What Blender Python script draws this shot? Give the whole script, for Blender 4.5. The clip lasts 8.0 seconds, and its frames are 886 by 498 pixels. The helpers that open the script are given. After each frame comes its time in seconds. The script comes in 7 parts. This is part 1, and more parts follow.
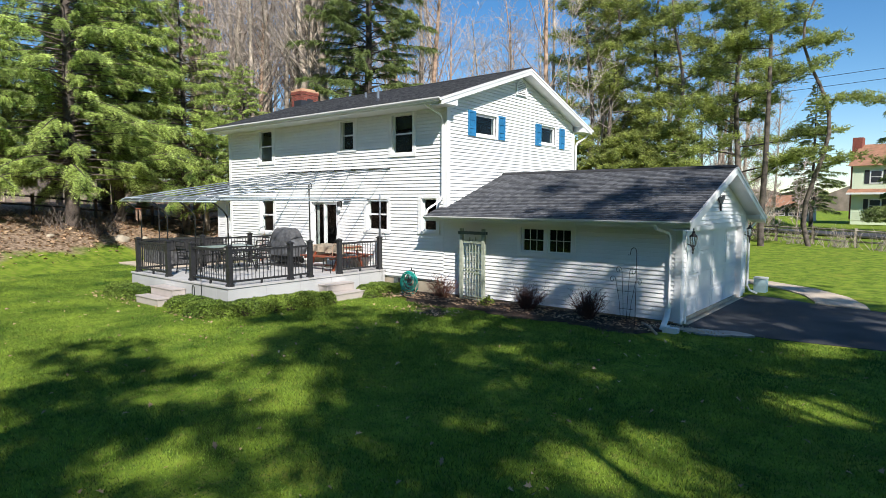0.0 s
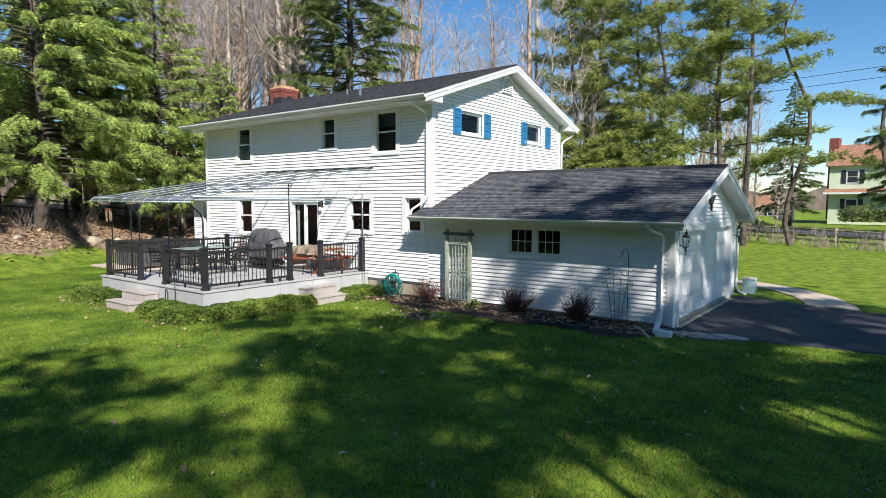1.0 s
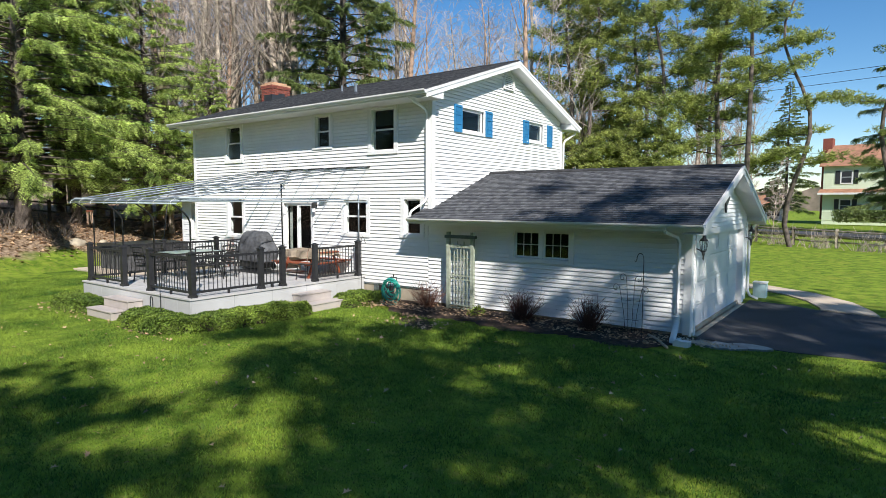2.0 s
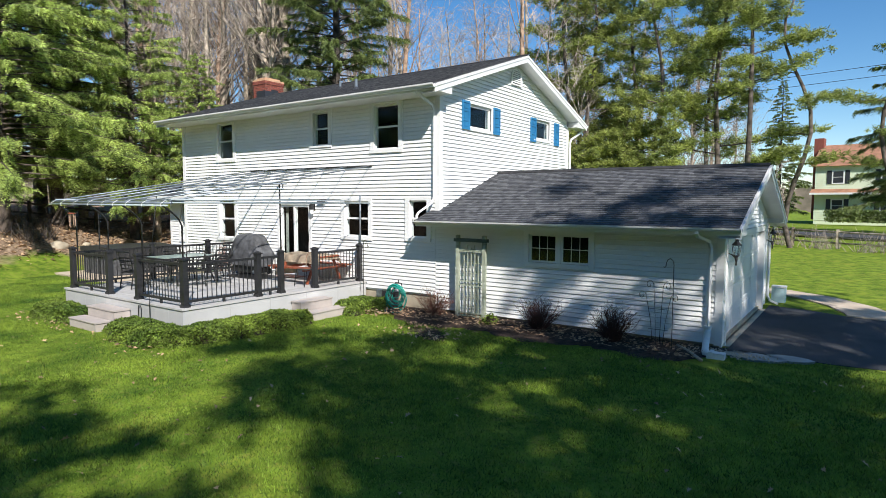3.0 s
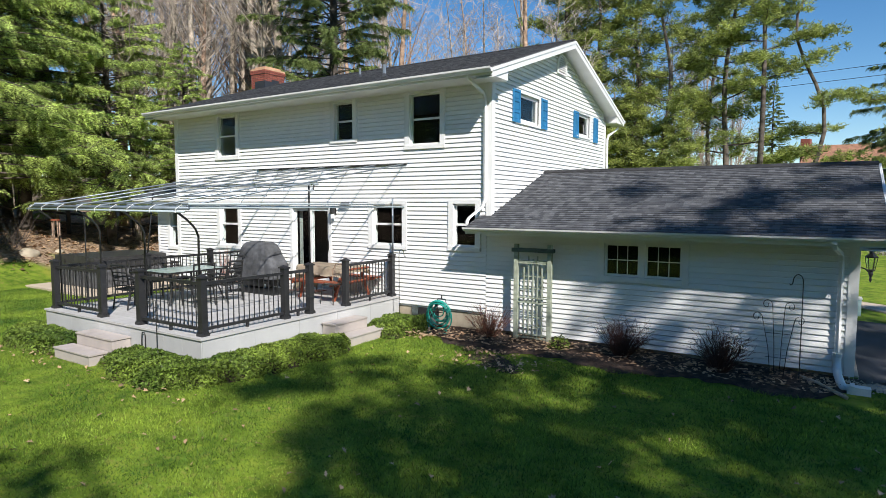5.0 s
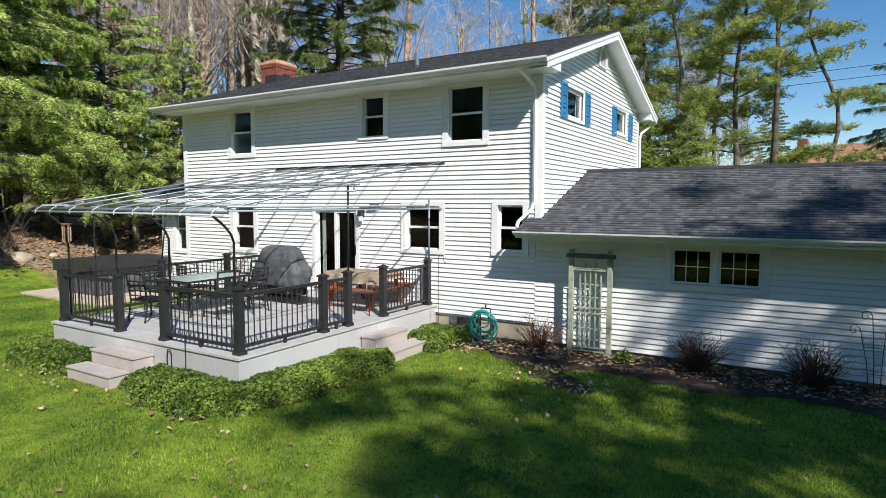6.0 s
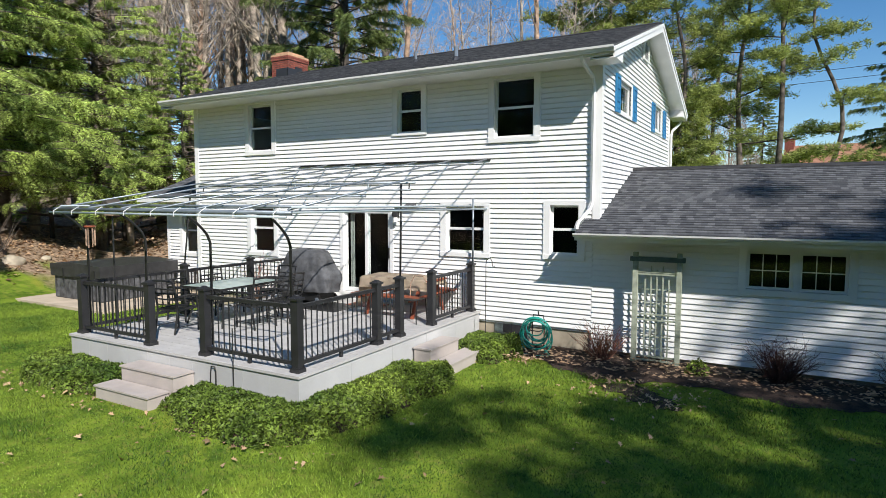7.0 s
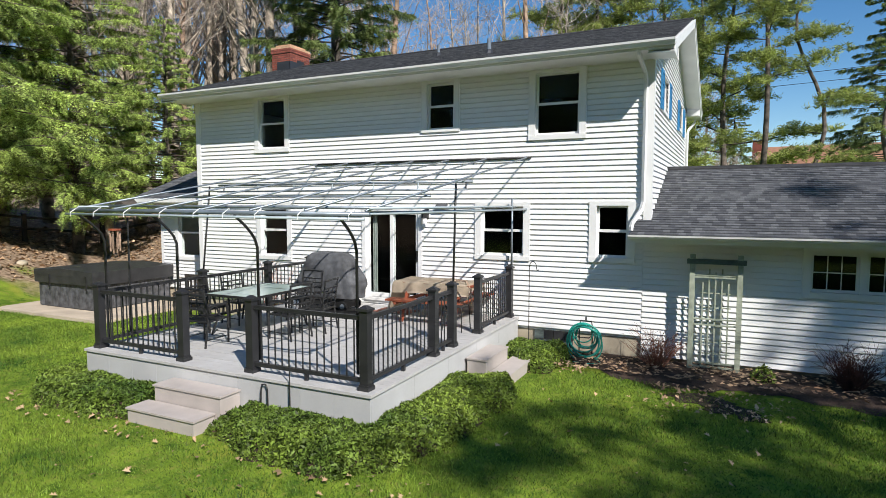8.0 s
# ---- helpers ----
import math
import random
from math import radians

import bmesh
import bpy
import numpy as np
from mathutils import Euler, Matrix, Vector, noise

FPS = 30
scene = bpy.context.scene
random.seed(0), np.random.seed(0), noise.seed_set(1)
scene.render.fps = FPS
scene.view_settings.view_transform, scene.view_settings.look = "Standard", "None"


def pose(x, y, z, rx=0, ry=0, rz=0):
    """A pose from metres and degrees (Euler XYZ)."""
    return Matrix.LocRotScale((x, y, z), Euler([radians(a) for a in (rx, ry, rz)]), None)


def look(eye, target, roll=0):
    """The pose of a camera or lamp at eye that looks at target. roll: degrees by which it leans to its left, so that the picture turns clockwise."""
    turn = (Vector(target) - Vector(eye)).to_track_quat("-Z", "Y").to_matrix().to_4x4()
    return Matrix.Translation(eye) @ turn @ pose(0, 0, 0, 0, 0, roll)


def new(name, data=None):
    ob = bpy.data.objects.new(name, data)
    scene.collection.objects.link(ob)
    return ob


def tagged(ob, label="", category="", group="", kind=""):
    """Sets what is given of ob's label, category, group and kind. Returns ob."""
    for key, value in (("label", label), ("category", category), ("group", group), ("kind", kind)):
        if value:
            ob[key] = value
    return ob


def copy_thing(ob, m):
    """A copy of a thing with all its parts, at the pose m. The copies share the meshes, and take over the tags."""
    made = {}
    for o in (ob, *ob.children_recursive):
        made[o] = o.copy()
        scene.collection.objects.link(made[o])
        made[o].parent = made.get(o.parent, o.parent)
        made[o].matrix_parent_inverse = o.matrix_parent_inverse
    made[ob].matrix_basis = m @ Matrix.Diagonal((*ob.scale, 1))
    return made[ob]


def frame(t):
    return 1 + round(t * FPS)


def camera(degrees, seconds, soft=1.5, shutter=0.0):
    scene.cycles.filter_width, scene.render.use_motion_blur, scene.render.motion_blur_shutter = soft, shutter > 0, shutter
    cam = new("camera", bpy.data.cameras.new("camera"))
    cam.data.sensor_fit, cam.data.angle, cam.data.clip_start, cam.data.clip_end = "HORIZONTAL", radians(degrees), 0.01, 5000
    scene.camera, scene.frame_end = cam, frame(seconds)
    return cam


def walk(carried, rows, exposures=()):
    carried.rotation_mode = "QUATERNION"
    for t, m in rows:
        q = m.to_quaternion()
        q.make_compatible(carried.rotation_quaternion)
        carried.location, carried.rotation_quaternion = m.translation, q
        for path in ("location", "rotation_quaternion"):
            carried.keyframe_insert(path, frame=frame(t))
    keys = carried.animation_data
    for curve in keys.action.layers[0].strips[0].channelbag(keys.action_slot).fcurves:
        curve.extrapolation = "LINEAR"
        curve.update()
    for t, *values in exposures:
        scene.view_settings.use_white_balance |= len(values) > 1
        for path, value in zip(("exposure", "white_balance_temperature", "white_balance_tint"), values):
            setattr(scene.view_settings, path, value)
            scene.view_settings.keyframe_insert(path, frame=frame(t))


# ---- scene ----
cam = camera(73.1, 8.0, soft=0.7)
METRES, EYE, TILT, LEAN, TURN = 9.92, 2.73, 0.0, 0.0, 39.1
ROWS = [
    (0.0, 0.0, 0.0, 0.0, 0.02, -4.46, -0.23),
    (0.5, -0.004, 0.022, 0.0001, -1.03, -4.46, -0.21),
    (1.0, -0.0092, 0.0513, 0.0001, -1.75, -4.46, -0.2),
    (1.5, -0.0179, 0.0886, 0.0013, -2.16, -4.45, -0.2),
    (3.0, -0.0813, 0.2236, 0.0065, -3.82, -4.45, -0.16),
    (3.5, -0.1148, 0.2738, 0.0083, -4.56, -4.46, -0.15),
    (4.0, -0.1532, 0.3282, 0.0098, -5.26, -4.45, -0.14),
    (4.5, -0.1966, 0.3858, 0.0117, -5.93, -4.44, -0.12),
    (6.0, -0.3507, 0.5639, 0.0172, -7.84, -4.45, -0.08),
    (6.5, -0.4114, 0.617, 0.0173, -8.64, -4.47, -0.06),
    (7.0, -0.4757, 0.6672, 0.0178, -9.85, -4.49, -0.06),
    (7.5, -0.5427, 0.7157, 0.0178, -11.38, -4.48, -0.03),
    (8.0, -0.6074, 0.763, 0.0177, -13.31, -4.46, -0.03),
]
walk(cam, [(t, pose(0, 0, EYE, TILT, LEAN, TURN) @ pose(METRES * x, METRES * y, METRES * z, 90 + pitch, roll, yaw)) for t, x, y, z, yaw, pitch, roll in ROWS],
     exposures=((0.0, 0.54), (4.0, 0.47), (8.0, 0.36)))

# ---- light ----
SUN_DIR = Vector((-1.05, 0.80, -1.08)).normalized()
world = bpy.data.worlds.new("world")
scene.world = world
world.use_nodes = True
wn = world.node_tree
sky = wn.nodes.new("ShaderNodeTexSky")
sky.sky_type, sky.sun_disc = "NISHITA", False
sky.sun_elevation = math.asin(-SUN_DIR.z)
sky.sun_rotation = math.atan2(-SUN_DIR.x, -SUN_DIR.y)
sky.altitude, sky.air_density, sky.dust_density, sky.ozone_density = 800, 1.0, 0.0, 2.0
wn.nodes["Background"].inputs[1].default_value = 0.096
deep = wn.nodes.new("ShaderNodeHueSaturation")
deep.inputs["Saturation"].default_value = 1.3
wn.links.new(sky.outputs[0], deep.inputs["Color"])
wn.links.new(deep.outputs[0], wn.nodes["Background"].inputs[0])
sun = new("sun", bpy.data.lights.new("sun", "SUN"))
sun.data.energy, sun.data.angle, sun.data.color = 5.0, radians(0.53), (1.0, 0.955, 0.90)
sun.matrix_world = look((30, -30, 40), Vector((30, -30, 40)) + SUN_DIR)


# ---- materials ----
def mat(name, base, rough=0.6, metal=0.0, vary=0.12, scale=4.0, fine=60.0, bump=0.15, per_object=0.0, island=0.0, spec=0.5, second=None, dist=0.01):
    """A node material: base colour broken up at two scales, with a fine bump."""
    m = bpy.data.materials.new(name)
    m.use_nodes = True
    nt = m.node_tree
    N, K = nt.nodes, nt.links.new
    b = N["Principled BSDF"]
    b.inputs["Roughness"].default_value, b.inputs["Metallic"].default_value = rough, metal
    b.inputs["Specular IOR Level"].default_value = spec
    co = N.new("ShaderNodeTexCoord")
    n1, n2 = N.new("ShaderNodeTexNoise"), N.new("ShaderNodeTexNoise")
    n1.inputs["Scale"].default_value, n2.inputs["Scale"].default_value = scale, fine
    n1.inputs["Detail"].default_value, n2.inputs["Detail"].default_value = 5, 3
    K(co.outputs["Object"], n1.inputs[0]), K(co.outputs["Object"], n2.inputs[0])
    mix = N.new("ShaderNodeMix")
    mix.data_type = "RGBA"
    dark = second or tuple(c * (1 - vary * 2.2) for c in base)
    light = tuple(min(1, c * (1 + vary)) for c in base)
    mix.inputs[6].default_value, mix.inputs[7].default_value = (*dark, 1), (*light, 1)
    ramp = N.new("ShaderNodeMapRange")
    ramp.inputs[1].default_value, ramp.inputs[2].default_value = 0.3, 0.68
    K(n1.outputs[0], ramp.inputs[0])
    add = N.new("ShaderNodeMath")
    add.operation, add.inputs[1].default_value = "MULTIPLY_ADD", 0.5
    K(n2.outputs[0], add.inputs[0])
    sub = N.new("ShaderNodeMath")
    sub.operation, sub.inputs[1].default_value = "SUBTRACT", 0.25
    K(ramp.outputs[0], sub.inputs[0])
    K(sub.outputs[0], add.inputs[2])
    K(add.outputs[0], mix.inputs[0])
    out = mix.outputs[2]
    for amount, node, sock in ((per_object, "ShaderNodeObjectInfo", "Random"), (island, "ShaderNodeNewGeometry", "Random Per Island")):
        if amount:
            src = N.new(node)
            hv = N.new("ShaderNodeHueSaturation")
            mr = N.new("ShaderNodeMapRange")
            mr.inputs[3].default_value, mr.inputs[4].default_value = 1 - amount, 1 + amount
            K(src.outputs[sock], mr.inputs[0])
            K(mr.outputs[0], hv.inputs["Value"])
            K(out, hv.inputs["Color"])
            out = hv.outputs[0]
    K(out, b.inputs["Base Color"])
    if bump:
        bp = N.new("ShaderNodeBump")
        bp.inputs["Strength"].default_value, bp.inputs["Distance"].default_value = bump, dist
        K(n2.outputs[0], bp.inputs["Height"])
        K(bp.outputs[0], b.inputs["Normal"])
    return m


def leaf_mat(name, base, tip, trans=0.35, island=0.35):
    m = mat(name, base, 0.55, vary=0.2, scale=0.7, fine=9, bump=0, second=tip, island=island, spec=0.3)
    nt = m.node_tree
    b = nt.nodes["Principled BSDF"]
    tr = nt.nodes.new("ShaderNodeBsdfTranslucent")
    mx = nt.nodes.new("ShaderNodeMixShader")
    mx.inputs[0].default_value = trans
    nt.links.new(b.inputs["Base Color"].links[0].from_socket, tr.inputs[0])
    nt.links.new(b.outputs[0], mx.inputs[1])
    nt.links.new(tr.outputs[0], mx.inputs[2])
    nt.links.new(mx.outputs[0], nt.nodes["Material Output"].inputs[0])
    return m


def glass_mat(name, tint=(0.9, 0.95, 0.95)):
    m = bpy.data.materials.new(name)
    m.use_nodes = True
    nt = m.node_tree
    nt.nodes.remove(nt.nodes["Principled BSDF"])
    tr, gl, lw, pw, ma, mx = (nt.nodes.new("ShaderNode" + k) for k in ("BsdfTransparent", "BsdfGlossy", "LayerWeight", "Math", "Math", "MixShader"))
    tr.inputs[0].default_value = (*tint, 1)
    gl.inputs["Roughness"].default_value = 0.02
    # reflection that grows towards grazing angles, the same on both faces of the pane
    pw.operation, pw.inputs[1].default_value = "POWER", 5.0
    ma.operation, ma.inputs[1].default_value, ma.inputs[2].default_value = "MULTIPLY_ADD", 0.9, 0.022
    nt.links.new(lw.outputs["Facing"], pw.inputs[0])
    nt.links.new(pw.outputs[0], ma.inputs[0])
    nt.links.new(ma.outputs[0], mx.inputs[0])
    nt.links.new(tr.outputs[0], mx.inputs[1])
    nt.links.new(gl.outputs[0], mx.inputs[2])
    nt.links.new(mx.outputs[0], nt.nodes["Material Output"].inputs[0])
    return m


def shingle_mat(name, along, a, b_, c):
    """Asphalt tabs: a grid of random tone, rows by the course objects, tabs along one axis."""
    m = mat(name, a, 0.95, vary=0.25, scale=1.2, fine=220, bump=0.4, spec=0.2)
    nt = m.node_tree
    N, K = nt.nodes, nt.links.new
    b = N["Principled BSDF"]
    co = N.new("ShaderNodeTexCoord")
    sep = N.new("ShaderNodeSeparateXYZ")
    K(co.outputs["Object"], sep.inputs[0])
    info = N.new("ShaderNodeObjectInfo")
    ma = N.new("ShaderNodeMath")
    ma.operation, ma.inputs[1].default_value = "MULTIPLY_ADD", 1 / 0.11
    K(sep.outputs["XYZ".index(along)], ma.inputs[0])
    r10 = N.new("ShaderNodeMath")
    r10.operation, r10.inputs[1].default_value = "MULTIPLY", 57.0
    K(info.outputs["Random"], r10.inputs[0])
    K(r10.outputs[0], ma.inputs[2])
    fl = N.new("ShaderNodeMath")
    fl.operation = "FLOOR"
    K(ma.outputs[0], fl.inputs[0])
    wn_ = N.new("ShaderNodeTexWhiteNoise")
    wn_.noise_dimensions = "2D"
    cb = N.new("ShaderNodeCombineXYZ")
    K(fl.outputs[0], cb.inputs[0]), K(info.outputs["Random"], cb.inputs[1])
    K(cb.outputs[0], wn_.inputs["Vector"])
    rp = N.new("ShaderNodeValToRGB")
    rp.color_ramp.elements[0].color, rp.color_ramp.elements[1].color = (*a, 1), (*c, 1)
    e = rp.color_ramp.elements.new(0.5)
    e.color = (*b_, 1)
    K(wn_.outputs["Value"], rp.inputs[0])
    mul = N.new("ShaderNodeMix")
    mul.data_type, mul.blend_type = "RGBA", "OVERLAY"
    mul.inputs[0].default_value = 0.55
    gr = N.new("ShaderNodeTexNoise")
    gr.inputs["Scale"].default_value = 90
    K(co.outputs["Object"], gr.inputs[0])
    K(rp.outputs[0], mul.inputs[6])
    K(gr.outputs[0], mul.inputs[7])
    K(mul.outputs[2], b.inputs["Base Color"])
    return m


M_SIDING = mat("white_vinyl", (0.80, 0.80, 0.79), 0.42, vary=0.03, scale=0.8, fine=25, bump=0.04, per_object=0.015)
M_TRIM = mat("white_paint", (0.80, 0.80, 0.79), 0.4, vary=0.03, scale=2, fine=40, bump=0.05)
M_ALU = mat("white_aluminium", (0.78, 0.78, 0.77), 0.35, vary=0.05, scale=1.5, fine=30, bump=0.03)
M_SHUTTER = mat("blue_shutter", (0.025, 0.19, 0.40), 0.5, vary=0.1, scale=3)
M_SHINGLE = shingle_mat("charcoal_shingles", "X", (0.066, 0.069, 0.077), (0.100, 0.104, 0.113), (0.146, 0.150, 0.160))
M_RIDGE = mat("ridge_cap", (0.03, 0.03, 0.032), 0.95, vary=0.3, fine=180, bump=0.4)
M_CONC = mat("concrete", (0.42, 0.36, 0.27), 0.9, vary=0.15, scale=2, fine=80, bump=0.4)
M_SLAB = mat("light_concrete", (0.52, 0.43, 0.33), 0.9, vary=0.12, scale=1.5, fine=90, bump=0.3)
M_ASPHALT = mat("asphalt", (0.05, 0.052, 0.058), 0.9, vary=0.2, scale=0.8, fine=150, bump=0.6)
M_DECK = mat("grey_composite", (0.46, 0.45, 0.44), 0.65, vary=0.06, scale=3, fine=45, bump=0.12, per_object=0.04)
M_STEP = mat("taupe_composite", (0.45, 0.40, 0.37), 0.65, vary=0.06, scale=3, fine=45, bump=0.12)
M_SKIRT = mat("grey_skirting", (0.48, 0.48, 0.48), 0.6, vary=0.06, scale=1.2, fine=35, bump=0.08, per_object=0.03)
M_BLACK = mat("black_rail", (0.022, 0.022, 0.024), 0.45, vary=0.15, scale=5, bump=0.05)
M_IRON = mat("black_iron", (0.018, 0.018, 0.018), 0.5, vary=0.2, scale=9, bump=0.1)
M_GALV = mat("galvanised_pipe", (0.24, 0.28, 0.32), 0.4, metal=0.4, vary=0.1, scale=6, bump=0.05)
M_PIPE = mat("pale_plastic_pipe", (0.40, 0.47, 0.51), 0.4, vary=0.06, scale=4, bump=0.03)
M_BRICK = mat("red_brick", (0.26, 0.075, 0.052), 0.9, vary=0.2, scale=12, fine=120, bump=0.5, per_object=0.3)
M_MORTAR = mat("mortar", (0.40, 0.33, 0.29), 0.95, vary=0.1, scale=9, bump=0.4)
M_CROWN = mat("chimney_crown", (0.55, 0.33, 0.2), 0.9, vary=0.12, scale=6, bump=0.3)
M_LEAD = mat("dark_flashing", (0.03, 0.033, 0.04), 0.5, vary=0.1, bump=0.1)
M_GLASS = glass_mat("window_glass")
M_TABLEGLASS = mat("frosted_glass", (0.36, 0.46, 0.42), 0.22, vary=0.08, scale=3, bump=0.02)
# near-black base colour stands in for the unlit rooms behind the windows
M_DARKROOM = mat("darkened_interior", (0.016, 0.016, 0.017), 0.9, vary=0.15, scale=1)
M_BLIND = mat("pale_curtain", (0.40, 0.42, 0.38), 0.85, vary=0.1, scale=6)
M_CANVAS = mat("grey_canvas", (0.085, 0.088, 0.095), 0.8, vary=0.25, scale=5, fine=130, bump=0.3)
M_TUBCOVER = mat("black_vinyl", (0.034, 0.034, 0.036), 0.5, vary=0.2, scale=4, fine=60, bump=0.2)
M_TUB = mat("grey_tub_panel", (0.085, 0.087, 0.095), 0.6, vary=0.3, scale=7, fine=50, bump=0.2, per_object=0.2)
M_WOODRED = mat("red_stained_wood", (0.28, 0.07, 0.03), 0.55, vary=0.2, scale=9, fine=60, bump=0.2)
M_CLOTH = mat("beige_cloth", (0.58, 0.48, 0.36), 0.85, vary=0.1, scale=5, fine=90, bump=0.3)
M_TREL = mat("weathered_green_wood", (0.36, 0.39, 0.31), 0.85, vary=0.15, scale=8, fine=50, bump=0.3, second=(0.20, 0.23, 0.17))
# darker copy of the trellis wood, with the eave's shade in its colour
M_TRELSHADE = mat("shaded_trellis_wood", (0.10, 0.13, 0.11), 0.8, vary=0.2, scale=8, fine=50, bump=0.3)
M_HOSE = mat("teal_rubber", (0.02, 0.36, 0.29), 0.4, vary=0.15, scale=7, bump=0.05)
M_MULCH = mat("bark_mulch", (0.058, 0.035, 0.024), 0.95, vary=0.4, scale=9, fine=60, bump=0.8, dist=0.04)
M_TWIG = mat("reddish_twig", (0.12, 0.045, 0.032), 0.8, vary=0.3, scale=9, bump=0, island=0.3)
M_BARK = mat("grey_bark", (0.41, 0.34, 0.27), 0.9, vary=0.35, scale=3, fine=22, bump=0.9, dist=0.05, per_object=0.3)
M_BARKTAN = mat("tan_bark", (0.40, 0.27, 0.19), 0.9, vary=0.35, scale=3, fine=22, bump=0.9, dist=0.05, per_object=0.2)
M_BARKPINE = mat("pine_bark", (0.15, 0.12, 0.10), 0.9, vary=0.35, scale=3, fine=22, bump=0.9, dist=0.05, per_object=0.3)
M_BARKDARK = mat("dark_bark", (0.07, 0.058, 0.048), 0.9, vary=0.35, scale=3, fine=22, bump=0.9, dist=0.05)
M_TWIGGREY = mat("bare_twigs", (0.50, 0.42, 0.36), 0.9, vary=0.25, scale=2, bump=0, island=0.25)
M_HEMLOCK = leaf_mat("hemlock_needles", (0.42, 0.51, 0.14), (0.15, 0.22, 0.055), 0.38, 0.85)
M_SPRUCE = leaf_mat("spruce_needles", (0.21, 0.26, 0.085), (0.09, 0.13, 0.04), 0.35, 0.55)
M_PINE = leaf_mat("pine_needles", (0.36, 0.40, 0.11), (0.16, 0.205, 0.06), 0.45, 0.55)
M_HEDGE = leaf_mat("ground_cover_leaves", (0.20, 0.27, 0.042), (0.034, 0.078, 0.015), 0.25, 0.8)
M_DRYLEAF = leaf_mat("dry_leaves", (0.48, 0.34, 0.21), (0.24, 0.14, 0.08), 0.1, 0.5)
M_PALEBLUE = mat("pale_blue_plastic", (0.45, 0.62, 0.68), 0.5, vary=0.08)


# ---- geometry helpers ----
def box(bm, x0, y0, z0, x1, y1, z1):
    v = [bm.verts.new((x, y, z)) for z in (z0, z1) for y in (y0, y1) for x in (x0, x1)]
    for f in ((0, 2, 3, 1), (4, 5, 7, 6), (0, 1, 5, 4), (2, 6, 7, 3), (0, 4, 6, 2), (1, 3, 7, 5)):
        bm.faces.new([v[i] for i in f])
    return v


def prism(bm, pts, axis, a, b):
    """Extrude a polygon of 2D points along an axis ('x': points are y, z; 'y': x, z; 'z': x, y)."""
    def at(p, d):
        return {"x": (d, p[0], p[1]), "y": (p[0], d, p[1]), "z": (p[0], p[1], d)}[axis]
    lo, hi = [bm.verts.new(at(p, a)) for p in pts], [bm.verts.new(at(p, b)) for p in pts]
    n = len(pts)
    bm.faces.new(lo), bm.faces.new(hi)
    for i in range(n):
        bm.faces.new((lo[i], lo[(i + 1) % n], hi[(i + 1) % n], hi[i]))


def tube(bm, pts, radii, sides=8, closed_ends=True):
    """A tube along points; radii one number or one per point."""
    pts = [Vector(p) for p in pts]
    if not hasattr(radii, "__len__"):
        radii = [radii] * len(pts)
    rings, side = [], None
    for i, p in enumerate(pts):
        d = (pts[min(i + 1, len(pts) - 1)] - pts[max(i - 1, 0)]).normalized()
        if side is None:
            side = d.orthogonal().normalized()
        side = (side - d * side.dot(d))
        side = side.normalized() if side.length > 1e-6 else d.orthogonal().normalized()
        up = d.cross(side)
        rings.append([bm.verts.new(p + radii[i] * (math.cos(a) * side + math.sin(a) * up)) for a in (2 * math.pi * k / sides for k in range(sides))])
    for a, b in zip(rings, rings[1:]):
        for k in range(sides):
            bm.faces.new((a[k], a[(k + 1) % sides], b[(k + 1) % sides], b[k]))
    if closed_ends:
        bm.faces.new(rings[0][::-1]), bm.faces.new(rings[-1])


def mesh_of(bm, name, material, smooth=False, bevel=0.0):
    if bevel:
        bmesh.ops.bevel(bm, geom=[e for e in bm.edges if e.is_manifold and e.calc_face_angle(0) > 0.6], offset=bevel, segments=2, affect="EDGES", profile=0.6)
    bmesh.ops.recalc_face_normals(bm, faces=bm.faces)
    me = bpy.data.meshes.new(name)
    bm.to_mesh(me)
    bm.free()
    me.materials.append(material)
    if smooth:
        for p in me.polygons:
            p.use_smooth = True
    return me


def part(name, bm, material, parent=None, label="", smooth=False, bevel=0.0):
    ob = new(name, mesh_of(bm, name, material, smooth, bevel))
    ob.parent = parent
    return tagged(ob, label)


def thing(name, label, category, group="", at=(0, 0, 0), kind=""):
    ob = tagged(new(name), label, category, group, kind)
    ob.location = at
    return ob


def boxes(*rows):
    bm = bmesh.new()
    for r in rows:
        box(bm, *r)
    return bm


def tubes(*rows, sides=8):
    bm = bmesh.new()
    for pts, r in rows:
        tube(bm, pts, r, sides)
    return bm


def raw_mesh(name, verts, faces_n, material, smooth=False):
    """A mesh from an array of vertices taken n at a time, one face each."""
    me = bpy.data.meshes.new(name)
    nv = len(verts)
    nf = nv // faces_n
    me.vertices.add(nv), me.loops.add(nv), me.polygons.add(nf)
    me.vertices.foreach_set("co", np.asarray(verts, dtype=np.float32).ravel())
    me.loops.foreach_set("vertex_index", np.arange(nv, dtype=np.int32))
    me.polygons.foreach_set("loop_start", np.arange(0, nv, faces_n, dtype=np.int32))
    me.update(calc_edges=True)
    me.materials.append(material)
    return me


def cells(x0, x1, z0, z1, holes):
    """Rectangles that cover a wall but for its openings."""
    xs = sorted({x0, x1, *[v for h in holes for v in (h[0], h[1])]})
    zs = sorted({z0, z1, *[v for h in holes for v in (h[2], h[3])]})
    for a, b in zip(xs, xs[1:]):
        for c, d in zip(zs, zs[1:]):
            mx, mz = (a + b) / 2, (c + d) / 2
            if not any(h[0] < mx < h[1] and h[2] < mz < h[3] for h in holes):
                yield a, b, c, d


def structure(ob, label, category):
    return tagged(ob, label, category, kind="structure")


